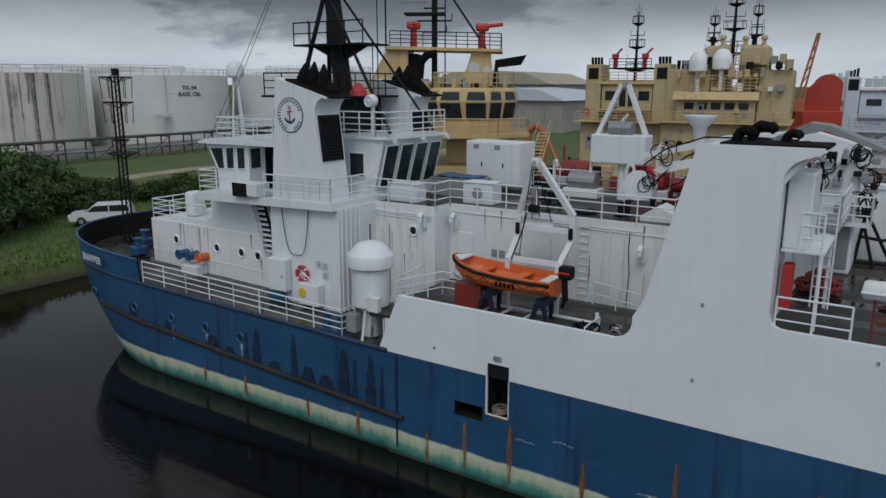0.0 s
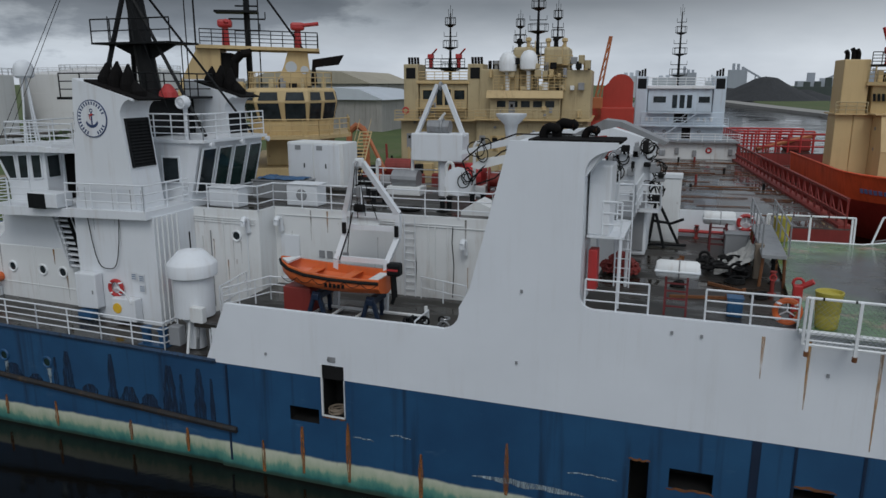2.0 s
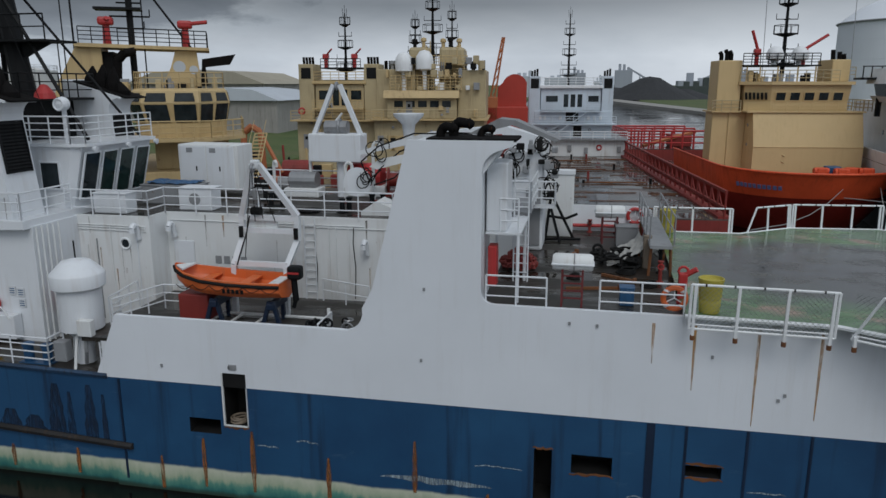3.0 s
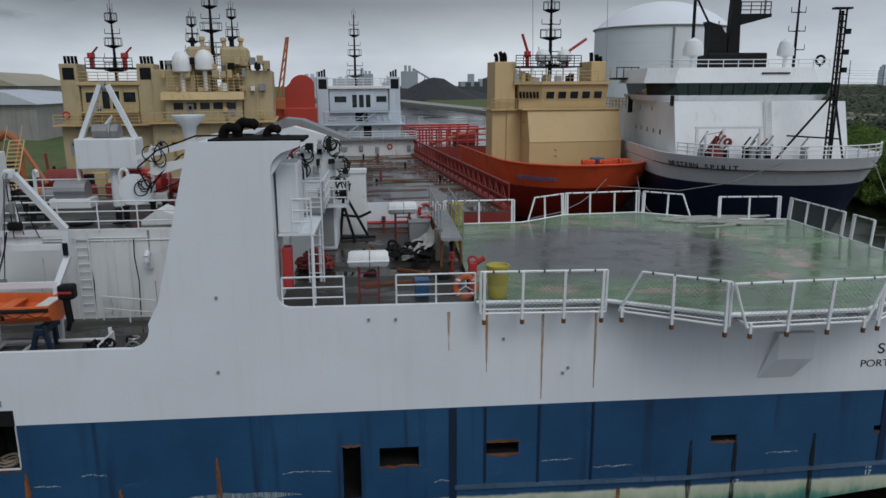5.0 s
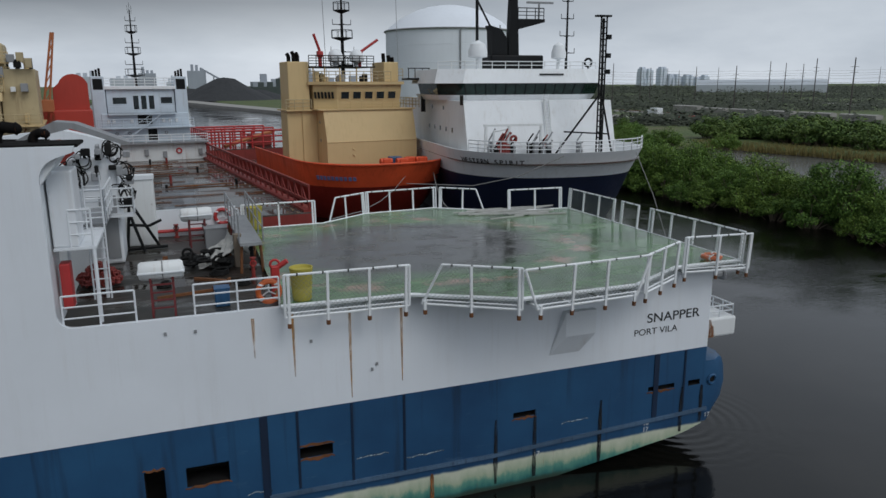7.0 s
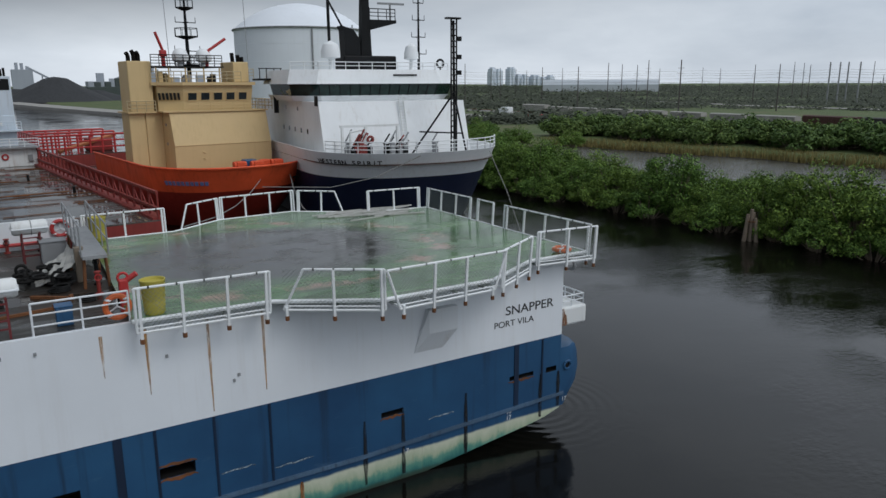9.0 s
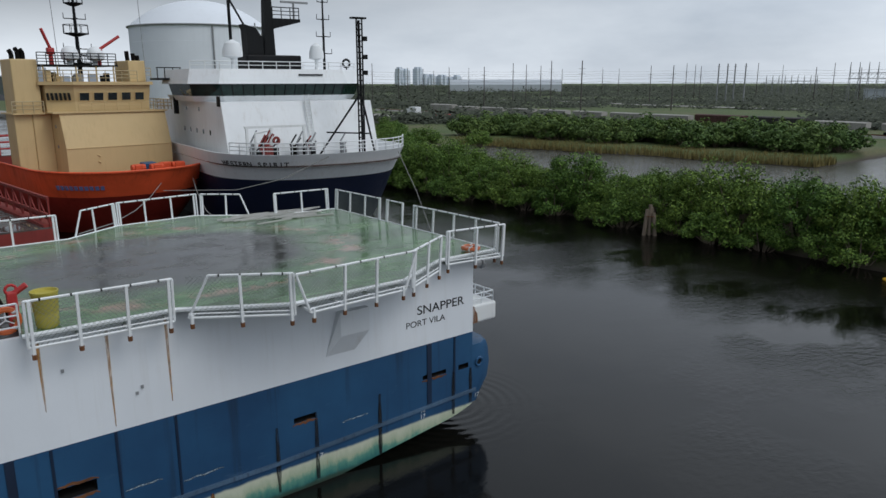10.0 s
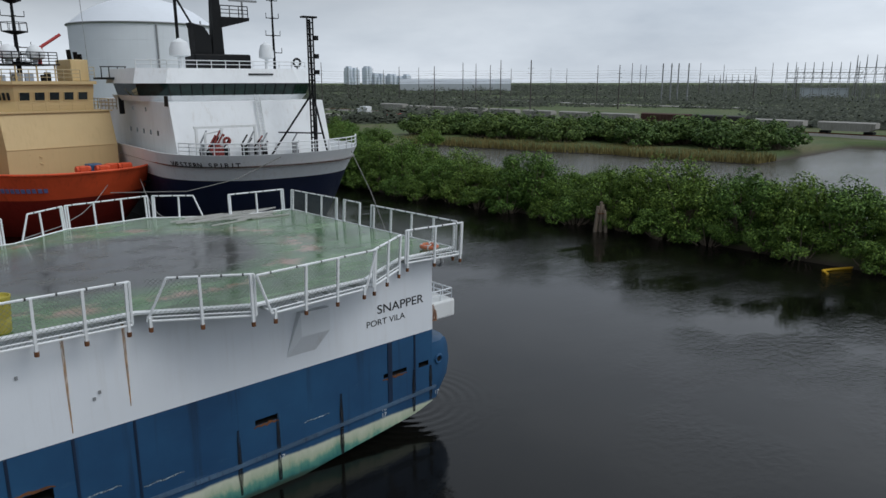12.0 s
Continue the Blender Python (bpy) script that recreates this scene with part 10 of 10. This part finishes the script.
            prev, wid = q, wid * 0.82
    part("crown", cr, LEAF_BANK, palm)


mangroves()


def grass_blades():
    rng = random.Random(9)
    bm = B()
    for i in range(16000):
        x, y = -47.6 - 26 * rng.random() ** 1.6, rng.uniform(12, 72)
        z = land_height(x, y)
        h = rng.uniform(0.12, 0.4)
        a = rng.uniform(0, 6.28)
        d = Vector((0.06 * math.cos(a), 0.06 * math.sin(a), 0))
        p = Vector((x, y, z - 0.02))
        bm.faces.new([bm.verts.new(q) for q in (p + d, p - d, p + Vector((rng.uniform(-0.15, 0.15), rng.uniform(-0.15, 0.15), h)))])
    tagged(part("grass", bm, GRASS), "rough green grass on the bank", "grass", kind="stuff")


def sandy_track():
    rows = []
    for x, y in ((-74, 40), (-76, 46), (-77, 50), (-78.6, 55), (-79, 62), (-77, 72), (-72, 84)):
        rows.append([(x + dx, y, land_height(x, y) + dz) for dx, dz in ((-1.3, 0.0), (1.3, 0.0), (1.1, 0.14), (-1.1, 0.14))])
    tagged(part("track", loft(B(), rows), SAND), "pale sandy track across the grass bank", "track", kind="structure")


SAND = paint("pale_sand", (0.3, 0.26, 0.19), 0.95, (0.14, 0.13, 0.08), 0.6, 0.0, vary=0.25)
sandy_track()
GRASS = leafage("grass_blade", (0.05, 0.095, 0.016), (0.12, 0.19, 0.04))
grass_blades()


def pile_cluster():
    s = thing("mooring_dolphin", "cluster of old timber piles lashed together in the water", "timber piles", pose(53.2, 36.9, -1.5))
    for i, (dx, dy, h) in enumerate(((0, 0, 4.2), (0.4, 0.1, 3.9), (0.2, 0.42, 3.7), (-0.3, 0.2, 3.8), (0.1, -0.38, 3.5))):
        part("pile", tube(B(), (dx * 1.7, dy * 1.7, 0), (dx * 0.8, dy * 0.8, h), 0.19, 10, 0.15), WOOD, s)
    part("lashing", torus(B(), (0.08, 0.05, 3.2), 0.45, 0.05, "z", 16, 5), RUST, s)
    b = thing("float_boom", "yellow floating boom on the dark water", "boom", pose(0, 0, 0))
    pts = [(52.4, 17.4, 0.08), (52.9, 17.9, 0.1), (53.9, 17.6, 0.08), (55.4, 16.8, 0.08), (57.4, 15.9, 0.08), (60.0, 14.6, 0.08), (63, 13, 0.08)]
    part("boom_tube", pipe(B(), pts, 0.09, 8), YELLOW_BRIGHT, b)
    for x, y in ((53.6, 69.5), (52.8, 66.0)):
        q = thing("timber_pile", "single rotten timber pile by the mangroves", "timber pile", pose(x, y, -1.5))
        part("pile_shaft", tube(B(), (0, 0, 0), (0.05, 0, 3.4), 0.16, 8), WOOD, q)


pile_cluster()

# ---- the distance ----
# tank white turned pale blue, with the haze of distance in the colour
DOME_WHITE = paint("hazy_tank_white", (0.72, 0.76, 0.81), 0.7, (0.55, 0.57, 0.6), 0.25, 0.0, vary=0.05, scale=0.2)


def dome_tank():
    s = thing("dome_tank", "huge white gas tank with domed roof", "gas tank", pose(108, 280, 1.2))
    r = 25
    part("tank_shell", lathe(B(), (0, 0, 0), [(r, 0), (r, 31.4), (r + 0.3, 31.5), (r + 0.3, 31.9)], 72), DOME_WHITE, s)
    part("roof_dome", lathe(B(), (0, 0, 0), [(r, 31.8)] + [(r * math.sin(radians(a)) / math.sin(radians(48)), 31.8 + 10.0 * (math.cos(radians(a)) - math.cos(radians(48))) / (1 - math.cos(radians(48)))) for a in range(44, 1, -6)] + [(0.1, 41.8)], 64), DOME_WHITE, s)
    for x, y, z, w in ((-5, -r + 0.1, 31, 0.3), (12, -r + 2.6, 33, 0.25), (14.5, -r + 4.2, 24, 0.25)):
        part("riser_pipe", tube(B(), (x, y, 0), (x, y, z), w), GREY, s)
    part("rim_walk", torus(B(), (0, 0, 31.6), r + 0.5, 0.3, "z", 64, 5), GREY, s)
    for z in (6.5, 13, 19.5, 26):
        part("shell_seam", torus(B(), (0, 0, z), r + 0.01, 0.06, "z", 64, 4), DOME_WHITE, s)


dome_tank()


def far_shore():
    rng = random.Random(31)
    # coal heaps and silos across the channel
    for x, y, r, h in ((44, 590, 26, 17), (18, 620, 22, 9), (70, 600, 20, 8)):
        s = thing("coal_heap", "black coal heap on the far quay", "coal heap", pose(x, y, 0.8))
        rings = []
        for q, z in ((1.0, 0), (0.7, 0.32), (0.42, 0.66), (0.2, 0.92), (0.04, 1.0)):
            rings.append([(r * q * (1.5 + 0.15 * noise.noise((i, q * 5, x))) * math.cos(2 * math.pi * i / 28), r * q * math.sin(2 * math.pi * i / 28), h * z * (1 + 0.06 * noise.noise((i * 0.7, q * 3, 1)))) for i in range(28)])
        part("coal_mound", loft(B(), rings), COAL, s)
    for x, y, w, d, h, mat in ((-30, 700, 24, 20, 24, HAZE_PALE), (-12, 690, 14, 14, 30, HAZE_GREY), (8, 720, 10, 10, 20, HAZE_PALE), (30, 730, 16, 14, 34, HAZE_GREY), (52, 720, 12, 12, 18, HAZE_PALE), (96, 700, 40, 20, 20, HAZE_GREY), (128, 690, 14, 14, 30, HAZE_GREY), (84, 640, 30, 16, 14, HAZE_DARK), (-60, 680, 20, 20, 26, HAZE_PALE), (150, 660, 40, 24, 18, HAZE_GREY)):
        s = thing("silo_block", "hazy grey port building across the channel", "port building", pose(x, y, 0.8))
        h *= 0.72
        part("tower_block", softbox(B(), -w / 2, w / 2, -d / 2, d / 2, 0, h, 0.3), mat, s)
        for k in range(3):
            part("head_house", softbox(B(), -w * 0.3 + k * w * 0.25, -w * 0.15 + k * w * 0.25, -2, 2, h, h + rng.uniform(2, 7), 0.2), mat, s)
    cv = thing("conveyor", "grey inclined conveyor on the far quay", "conveyor", pose(0, 0, 0))
    bm = B()
    tube(bm, (60, 640, 8), (30, 650, 26), 1.0, 4), tube(bm, (64, 650, 3), (100, 660, 20), 1.0, 4)
    for x, z in ((50, 14), (40, 20), (80, 11)):
        tube(bm, (x, 646, 0), (x, 646, z), 0.5)
    part("gallery", bm, HAZE_GREY, cv)
    qy = thing("far_quay", "long low quay and road beside the channel", "quay", pose(0, 0, 0))
    part("quay_wall", loft(B(), [[(50, 250, 0), (50, 250, 1.4), (60, 250, 1.4), (60, 250, 0)], [(46, 330, 0), (46, 330, 1.4), (58, 330, 1.4), (58, 330, 0)], [(26, 440, 0), (26, 440, 1.4), (40, 440, 1.4), (40, 440, 0)], [(-2, 620, 0), (-2, 620, 1.4), (12, 620, 1.4), (12, 620, 0)]]), CONCRETE, qy)
    # sheds behind the tugs on the left
    for x, y, w, d, h, mat, roof in ((-84, 172, 26, 24, 10.6, HAZE_GREY, HAZE_PALE), (-122, 232, 46, 36, 15.8, HAZE_GREY, SHED_TAN), (-66, 236, 26, 24, 10, HAZE_GREY, HAZE_GREY), (-170, 240, 40, 40, 13, HAZE_PALE, HAZE_PALE)):
        s = thing("warehouse", "grey warehouse with pale shallow roof", "warehouse", pose(x, y, 1.6))
        part("wall", box(B(), -w / 2, w / 2, -d / 2, d / 2, 0, h * 0.72), CONCRETE, s)
        for k in range(9):
            part("wall_rib", box(B(), -w / 2 + w * (k + 0.5) / 9 - 0.12, -w / 2 + w * (k + 0.5) / 9 + 0.12, -d / 2 - 0.15, -d / 2, 0, h * 0.72), CONCRETE, s)
        part("roof", prism(B(), [(-w / 2 - 1, h * 0.72), (w / 2 + 1, h * 0.72), (w * 0.3, h * 0.95), (0, h), (-w * 0.3, h * 0.95)], -d / 2 - 1, d / 2 + 1), roof, s)
    # downtown towers far to the right
    for i in range(16):
        a = radians(rng.uniform(35.0, 37.6) if i < 9 else rng.uniform(37.5, 40.2))
        dist = 2900
        h = rng.choice([44, 52, 58, 64]) if i < 7 else rng.uniform(26, 38)
        w = rng.uniform(14, 24)
        s = thing("office_tower", "hazy far office tower on the skyline", "tower", pose(dist * math.sin(a), dist * math.cos(a), 0), "skyline towers")
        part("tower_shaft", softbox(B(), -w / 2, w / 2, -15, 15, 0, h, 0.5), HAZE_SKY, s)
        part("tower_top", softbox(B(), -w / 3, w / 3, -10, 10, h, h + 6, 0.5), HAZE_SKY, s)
    # low woods towards the horizon: one mass of leaf clumps, in belts with open fields between
    verts, faces = [], []
    for i in range(12000):
        a = radians(rng.uniform(12, 88))
        d = 215 + 1500 * rng.random() ** 1.7
        x, y = d * math.sin(a), d * math.cos(a)
        if x < 120 or (y > 195 and x < 190) or abs(x - 176) < 9 or noise.noise((x * 0.006, y * 0.006, 4.0)) < -0.06 - 0.0002 * d:
            continue
        if 308 < x + 0.1 * y - 20 < 330 and y < 420:
            continue
        big = 1 + d / 900
        r, h = rng.uniform(2.0, 5.0) * big, rng.choice((1.4, 2.0, 2.6, 3.4, 5.0)) * rng.uniform(0.8, 1.2) * (1 + d / 1500)
        for k in range(34):
            t, q = rng.uniform(0, 6.283), rng.random() ** 0.5
            u = rng.random()
            px, py = x + r * q * math.cos(t), y + r * q * math.sin(t)
            pz = 0.8 + h * (1 - 0.75 * q * q) * (0.35 + 0.65 * u)
            w = rng.uniform(0.3, 0.62) * big
            b = rng.uniform(0, 3.14)
            ax, ay, lift = w * math.cos(b), w * math.sin(b), rng.uniform(-0.4, 0.5) * w
            n0 = len(verts)
            verts += [(px - ax, py - ay, pz - lift), (px + ay * 0.6, py - ax * 0.6, pz + 0.35 * w), (px + ax, py + ay, pz + lift), (px - ay * 0.6, py + ax * 0.6, pz - 0.3 * w)]
            faces.append((n0, n0 + 1, n0 + 2, n0 + 3))
    me = bpy.data.meshes.new("far_woods")
    me.from_pydata(verts, [], faces)
    me.materials.append(FAR_WOODS)
    tagged(new("far_woods", me), "low dark woods stretching to the horizon", "woods", kind="stuff")
    lane = loft(B(), [[(x - 5, y, 1.3), (x + 5, y, 1.3), (x + 5, y, 1.45), (x - 5, y, 1.45)] for x, y in ((318, 100), (319, 190), (322, 230), (342, 290), (351, 400), (360, 520))])
    tagged(part("road", lane, CONCRETE), "pale straight road across the flat land", "road", kind="structure")
    # utility poles with wires
    lines = [(33.5, 420), (35.5, 520), (36.2, 480), (38.2, 640), (39.4, 420), (40.9, 620), (42.1, 330), (44.3, 400), (45.3, 430), (46.4, 430), (47.2, 350), (48.0, 560), (49.5, 250), (52.2, 640), (54.5, 420), (56.1, 330), (57.0, 520), (57.6, 560), (58.0, 500), (61.8, 520), (63.4, 640), (65.5, 420), (66.6, 520), (68.2, 460), (71.8, 520), (73.5, 600), (37.4, 700), (51.0, 700)]
    prev = None
    for a, d in lines:
        h = rng.uniform(14, 18)
        s = thing("utility_pole", "tall wooden utility pole with crossarm", "utility pole", pose(d * math.sin(radians(a)), d * math.cos(radians(a)), 0.8, 0, 0, -a), "utility poles")
        part("pole_shaft", tube(B(), (0, 0, 0), (0, 0, h + d * 0.012), 0.26, 8, 0.16), POLE, s)
        bm = B()
        for z in (h - 1.2, h + 0.4):
            tube(bm, (-1.1, 0, z), (1.1, 0, z), 0.07, 4)
        part("crossarm", bm, POLE, s)
    for k, (dist, z) in enumerate(((430, 15.0), (432, 16.6), (520, 18.5), (522, 20.2), (345, 13.2))):
        wire = B()
        pts = []
        for i in range(90):
            a = radians(33 + i * 0.5)
            pts.append((dist * math.sin(a), dist * math.cos(a), z - 0.5 * math.sin(math.pi * (i % 9) / 9)))
        pipe(wire, pts, 0.05, 3)
        tagged(part("power_line", wire, POLE), "thin overhead power line between the poles", "power line")
    # row of heavy steel poles
    for i in range(4):
        a = radians((59.2, 59.8, 60.3, 61.0)[i])
        s = thing("steel_pole", "tall grey steel power pole", "power pole", pose(420 * math.sin(a), 420 * math.cos(a), 0.8), "steel power poles")
        part("pole_shaft", tube(B(), (0, 0, 0), (0, 0, 21.5), 0.42, 10, 0.3), GREY, s)
        part("arm", tube(B(), (-1.2, 0, 20), (1.2, 0, 20), 0.12, 4), GREY, s)
    # substation gantries
    for a, d, n, h in ((64.2, 600, 9, 17), (70.0, 440, 9, 22), (74.0, 430, 8, 25)):
        s = thing("substation_gantry", "grey steel substation gantry", "substation", pose(d * math.sin(radians(a)), d * math.cos(radians(a)), 0.8, 0, 0, -a), "substation gantries")
        for i in range(n):
            x = (i - n / 2) * 4.2
            bm = B()
            tube(bm, (x - 0.8, 0, 0), (x, 0, h), 0.16, 4), tube(bm, (x + 0.8, 0, 0), (x, 0, h), 0.16, 4)
            for k in range(5):
                tube(bm, (x - 0.7 + 0.14 * k, 0, h * k / 6), (x + 0.6 - 0.14 * k, 0, h * (k + 1) / 6), 0.08, 4)
            part("gantry_leg", bm, GREY, s)
        bm = B()
        for z in (h * 0.62, h * 0.75):
            tube(bm, (-n * 2.1, 0, z), ((n - 2) * 2.1 + 2, 0, z), 0.22, 4)
        for i in range(n * 2):
            tube(bm, (-n * 2.1 + i * 2.1, 0, h * 0.62), (-n * 2.1 + (i + 1) * 2.1 - 0.2, 0, h * 0.75), 0.08, 4)
        part("gantry_beam", bm, GREY, s)
    bl = thing("switch_house", "low grey substation building", "building", pose(520, 190, 0.8, 0, 0, -68))
    part("wall", box(B(), -14, 14, -6, 6, 0, 7), HAZE_PALE, bl)
    part("roof", box(B(), -14.4, 14.4, -6.4, 6.4, 7, 7.5), HAZE_GREY, bl)
    sh = thing("long_shed", "long pale shed with curved roof in the distance", "shed", pose(660, 690, 1, 0, 0, -43))
    part("shed_wall", box(B(), -70, 70, -20, 20, 0, 9), HAZE_PALE, sh)
    part("shed_roof", prism(B(), [(-20, 9), (20, 9), (12, 13.5), (0, 15), (-12, 13.5)], -70, 70, "x"), HAZE_PALE, sh)
    # train of hopper wagons
    P0, P1 = Vector((180, 229.5, 1.7)), Vector((171, 20, 1.7))
    d = (P1 - P0).normalized()
    turn = math.degrees(math.atan2(d.y, d.x))
    tr = thing("railway_track", "railway embankment with rails", "railway", pose(*((P0 + P1) / 2), 0, 0, turn))
    L = (P1 - P0).length
    part("ballast", prism(B(), [(-3, -1.2), (3, -1.2), (1.8, 0), (-1.8, 0)], -L / 2 - 40, L / 2 + 40, "x"), CONCRETE, tr)
    for y in (-0.75, 0.75):
        part("rail", box(B(), -L / 2 - 40, L / 2 + 40, y - 0.05, y + 0.05, 0, 0.15), RUST, tr)
    cols = [WAGON_GREY] * 8 + [WAGON_BROWN, WAGON_BLACK] + [WAGON_GREY] * 4
    less = Matrix.Diagonal((0.85, 0.92, 0.86, 1))
    protos = {}
    for i in range(14):
        mat = cols[i]
        c = P0 + d * (7.5 + i * 15)
        m = pose(c.x, c.y, c.z, 0, 0, turn) @ less
        if mat.name in protos:
            copy_thing(protos[mat.name], m)
            continue
        s = thing("hopper_wagon", {"weathered_wagon_grey": "weathered grey hopper wagon", "rusty_wagon_brown": "rusty brown hopper wagon", "black_wagon_paint": "black hopper wagon"}[mat.name] + " standing on the railway", "wagon", m, "wagons of the train")
        part("wagon_body", prism(B(), [(-8.2, 2.0), (-6.6, 1.1), (6.6, 1.1), (8.2, 2.0), (8.2, 3.4), (-8.2, 3.4)], -1.5, 1.5), mat, s)
        part("wagon_roof", prism(B(), [(-1.5, 3.4), (1.5, 3.4), (0.8, 3.65), (-0.8, 3.65)], -8.2, 8.2, "x"), mat, s)
        rib = None
        for k in range(15):
            for y in (-1.55, 1.55):
                if rib is None:
                    rib = part("side_rib", box(B(), -0.06, 0.06, -0.05, 0.05, 1.9, 3.4), mat, s)
                    ob = rib
                else:
                    ob = new("side_rib", rib.data)
                    ob.parent = s
                ob.matrix_local = pose(-7.84 + k * 1.12, y, 0)
        for x in (-6.3, 6.3):
            bg = softbox(B(), x - 1.3, x + 1.3, -1.1, 1.1, 0.35, 1.0, 0.05)
            for xx in (x - 0.8, x + 0.8):
                tube(bg, (xx, -0.85, 0.6), (xx, 0.85, 0.6), 0.46, 14)
            part("bogie", bg, BLACK, s)
        protos[mat.name] = s
    # road with vehicles beyond the mangroves
    road = loft(B(), [[(x - 5, y, 1.55), (x + 5, y, 1.55), (x + 5, y, 1.7), (x - 5, y, 1.7)] for x, y in ((146, 150), (147, 190), (150, 260), (156, 420))])
    tagged(part("road", road, CONCRETE), "pale concrete yard road behind the mangroves", "road", kind="structure")
    v = thing("site_truck", "small white site truck on the road", "truck", pose(147, 198, 1.7, 0, 0, 90))
    part("truck_body", softbox(B(), -3, 0.5, -1.2, 1.2, 0.8, 3.4, 0.1), WHITE, v)
    part("truck_cab", softbox(B(), 0.6, 2.4, -1.1, 1.1, 0.7, 2.7, 0.15), WHITE, v)
    for x in (-2, 1.6):
        part("wheel", tube(B(), (x, -1.2, 0.45), (x, 1.2, 0.45), 0.45, 14), RUBBER, v)
    v = thing("red_loader", "red low loader on the yard road", "trailer", pose(148.5, 184, 1.7, 0, 0, 95))
    part("loader_deck", softbox(B(), -3.2, 3.2, -1.1, 1.1, 0.7, 1.5, 0.1), RED, v)
    for x in (-2.4, -1.4, 2.2):
        part("wheel", tube(B(), (x, -1.1, 0.45), (x, 1.1, 0.45), 0.45, 14), RUBBER, v)


SHED_TAN = paint("faded_tan_roof", (0.36, 0.33, 0.26), 0.9, (0.2, 0.18, 0.15), 0.4, 0.0, scale=0.1)
# the towers' base colour holds the haze, near the sky's own tone
HAZE_SKY = paint("skyline_haze_grey", (0.66, 0.72, 0.8), 0.95, (0.62, 0.68, 0.75), 0.2, 0.0, scale=0.02)
# leaf greens greyed to paint haze over the far woods
FAR_WOODS = leafage("far_wood_leaf", (0.035, 0.045, 0.036), (0.078, 0.09, 0.07))
POLE = paint("weathered_pole_wood", (0.09, 0.08, 0.075), 0.9, (0.05, 0.045, 0.04), 0.5)
WAGON_GREY = paint("weathered_wagon_grey", (0.32, 0.31, 0.29), 0.8, (0.16, 0.13, 0.1), 0.7, 0.2)
WAGON_BROWN = paint("rusty_wagon_brown", (0.07, 0.03, 0.024), 0.8, (0.06, 0.03, 0.02), 0.6, 0.2)
WAGON_BLACK = paint("black_wagon_paint", (0.03, 0.028, 0.027), 0.7, (0.08, 0.06, 0.05), 0.5)
far_shore()


def tug_gear():
    """Orange and red deck machinery on the sterns of the cream ships."""
    s = thing("tow_gear", "orange and rusty towing machinery on the tug's deck", "deck machinery", row_pose(-28.5, 64))
    part("tow_frame", pipe(B(), [(-3.5, 0, 3.5), (-3.2, 0, 8.6), (-2.4, 0, 9.2), (-1.6, 0, 8.6), (-1.4, 0, 3.5)], 0.3, 8), CRANE_ORANGE, s)
    part("boom", tube(B(), (-1.8, 0, 9.0), (0.6, -1, 5.0), 0.2, 6), CRANE_ORANGE, s)
    part("drum", tube(B(), (0.5, 0, 5.2), (3.0, 0, 5.2), 0.9, 18), OXIDE, s)
    part("drum_base", softbox(B(), 0.2, 4.0, -1, 1, 3.5, 4.6, 0.1), OXIDE, s)
    part("dark_fender", softbox(B(), -3.0, -1.6, -2, -0.6, 3.5, 7.0, 0.3), RUBBER, s)
    part("side_frame", rail(B(), [(-6.0, 0, 3.5), (-6.0, 8, 3.5)], 3.0, 4, 2.0, 0.12), RED, s)
    rng = random.Random(61)
    for i in range(34):
        x, y, h = rng.uniform(-6.5, 11), rng.uniform(-3, 9), rng.uniform(0.8, 3.4)
        mat = rng.choice([RUST, OXIDE, DARK, BLACK, CRANE_ORANGE, GREY, CREAM])
        if i % 3 == 0:
            part("deck_locker", softbox(B(), x, x + rng.uniform(0.5, 1.4), y, y + 0.9, 3.4, 3.4 + h * 0.6, 0.05), mat, s)
        elif i % 3 == 1:
            part("guide_post", tube(B(), (x, y, 3.4), (x + rng.uniform(-0.3, 0.3), y, 3.8 + h), 0.12, 8), mat, s)
        else:
            part("cable_drum", tube(B(), (x, y, 4.1), (x + 0.9, y + 0.2, 4.1), rng.uniform(0.4, 0.75), 14), mat, s)
    part("tow_deck", box(B(), -7, 12, -4, 12, 3.3, 3.42), DECK_FAR, s)


tug_gear()


# ---- what moves: nothing but the camera; every ship lies still at its moorings ----
def motions():
    pass


motions()
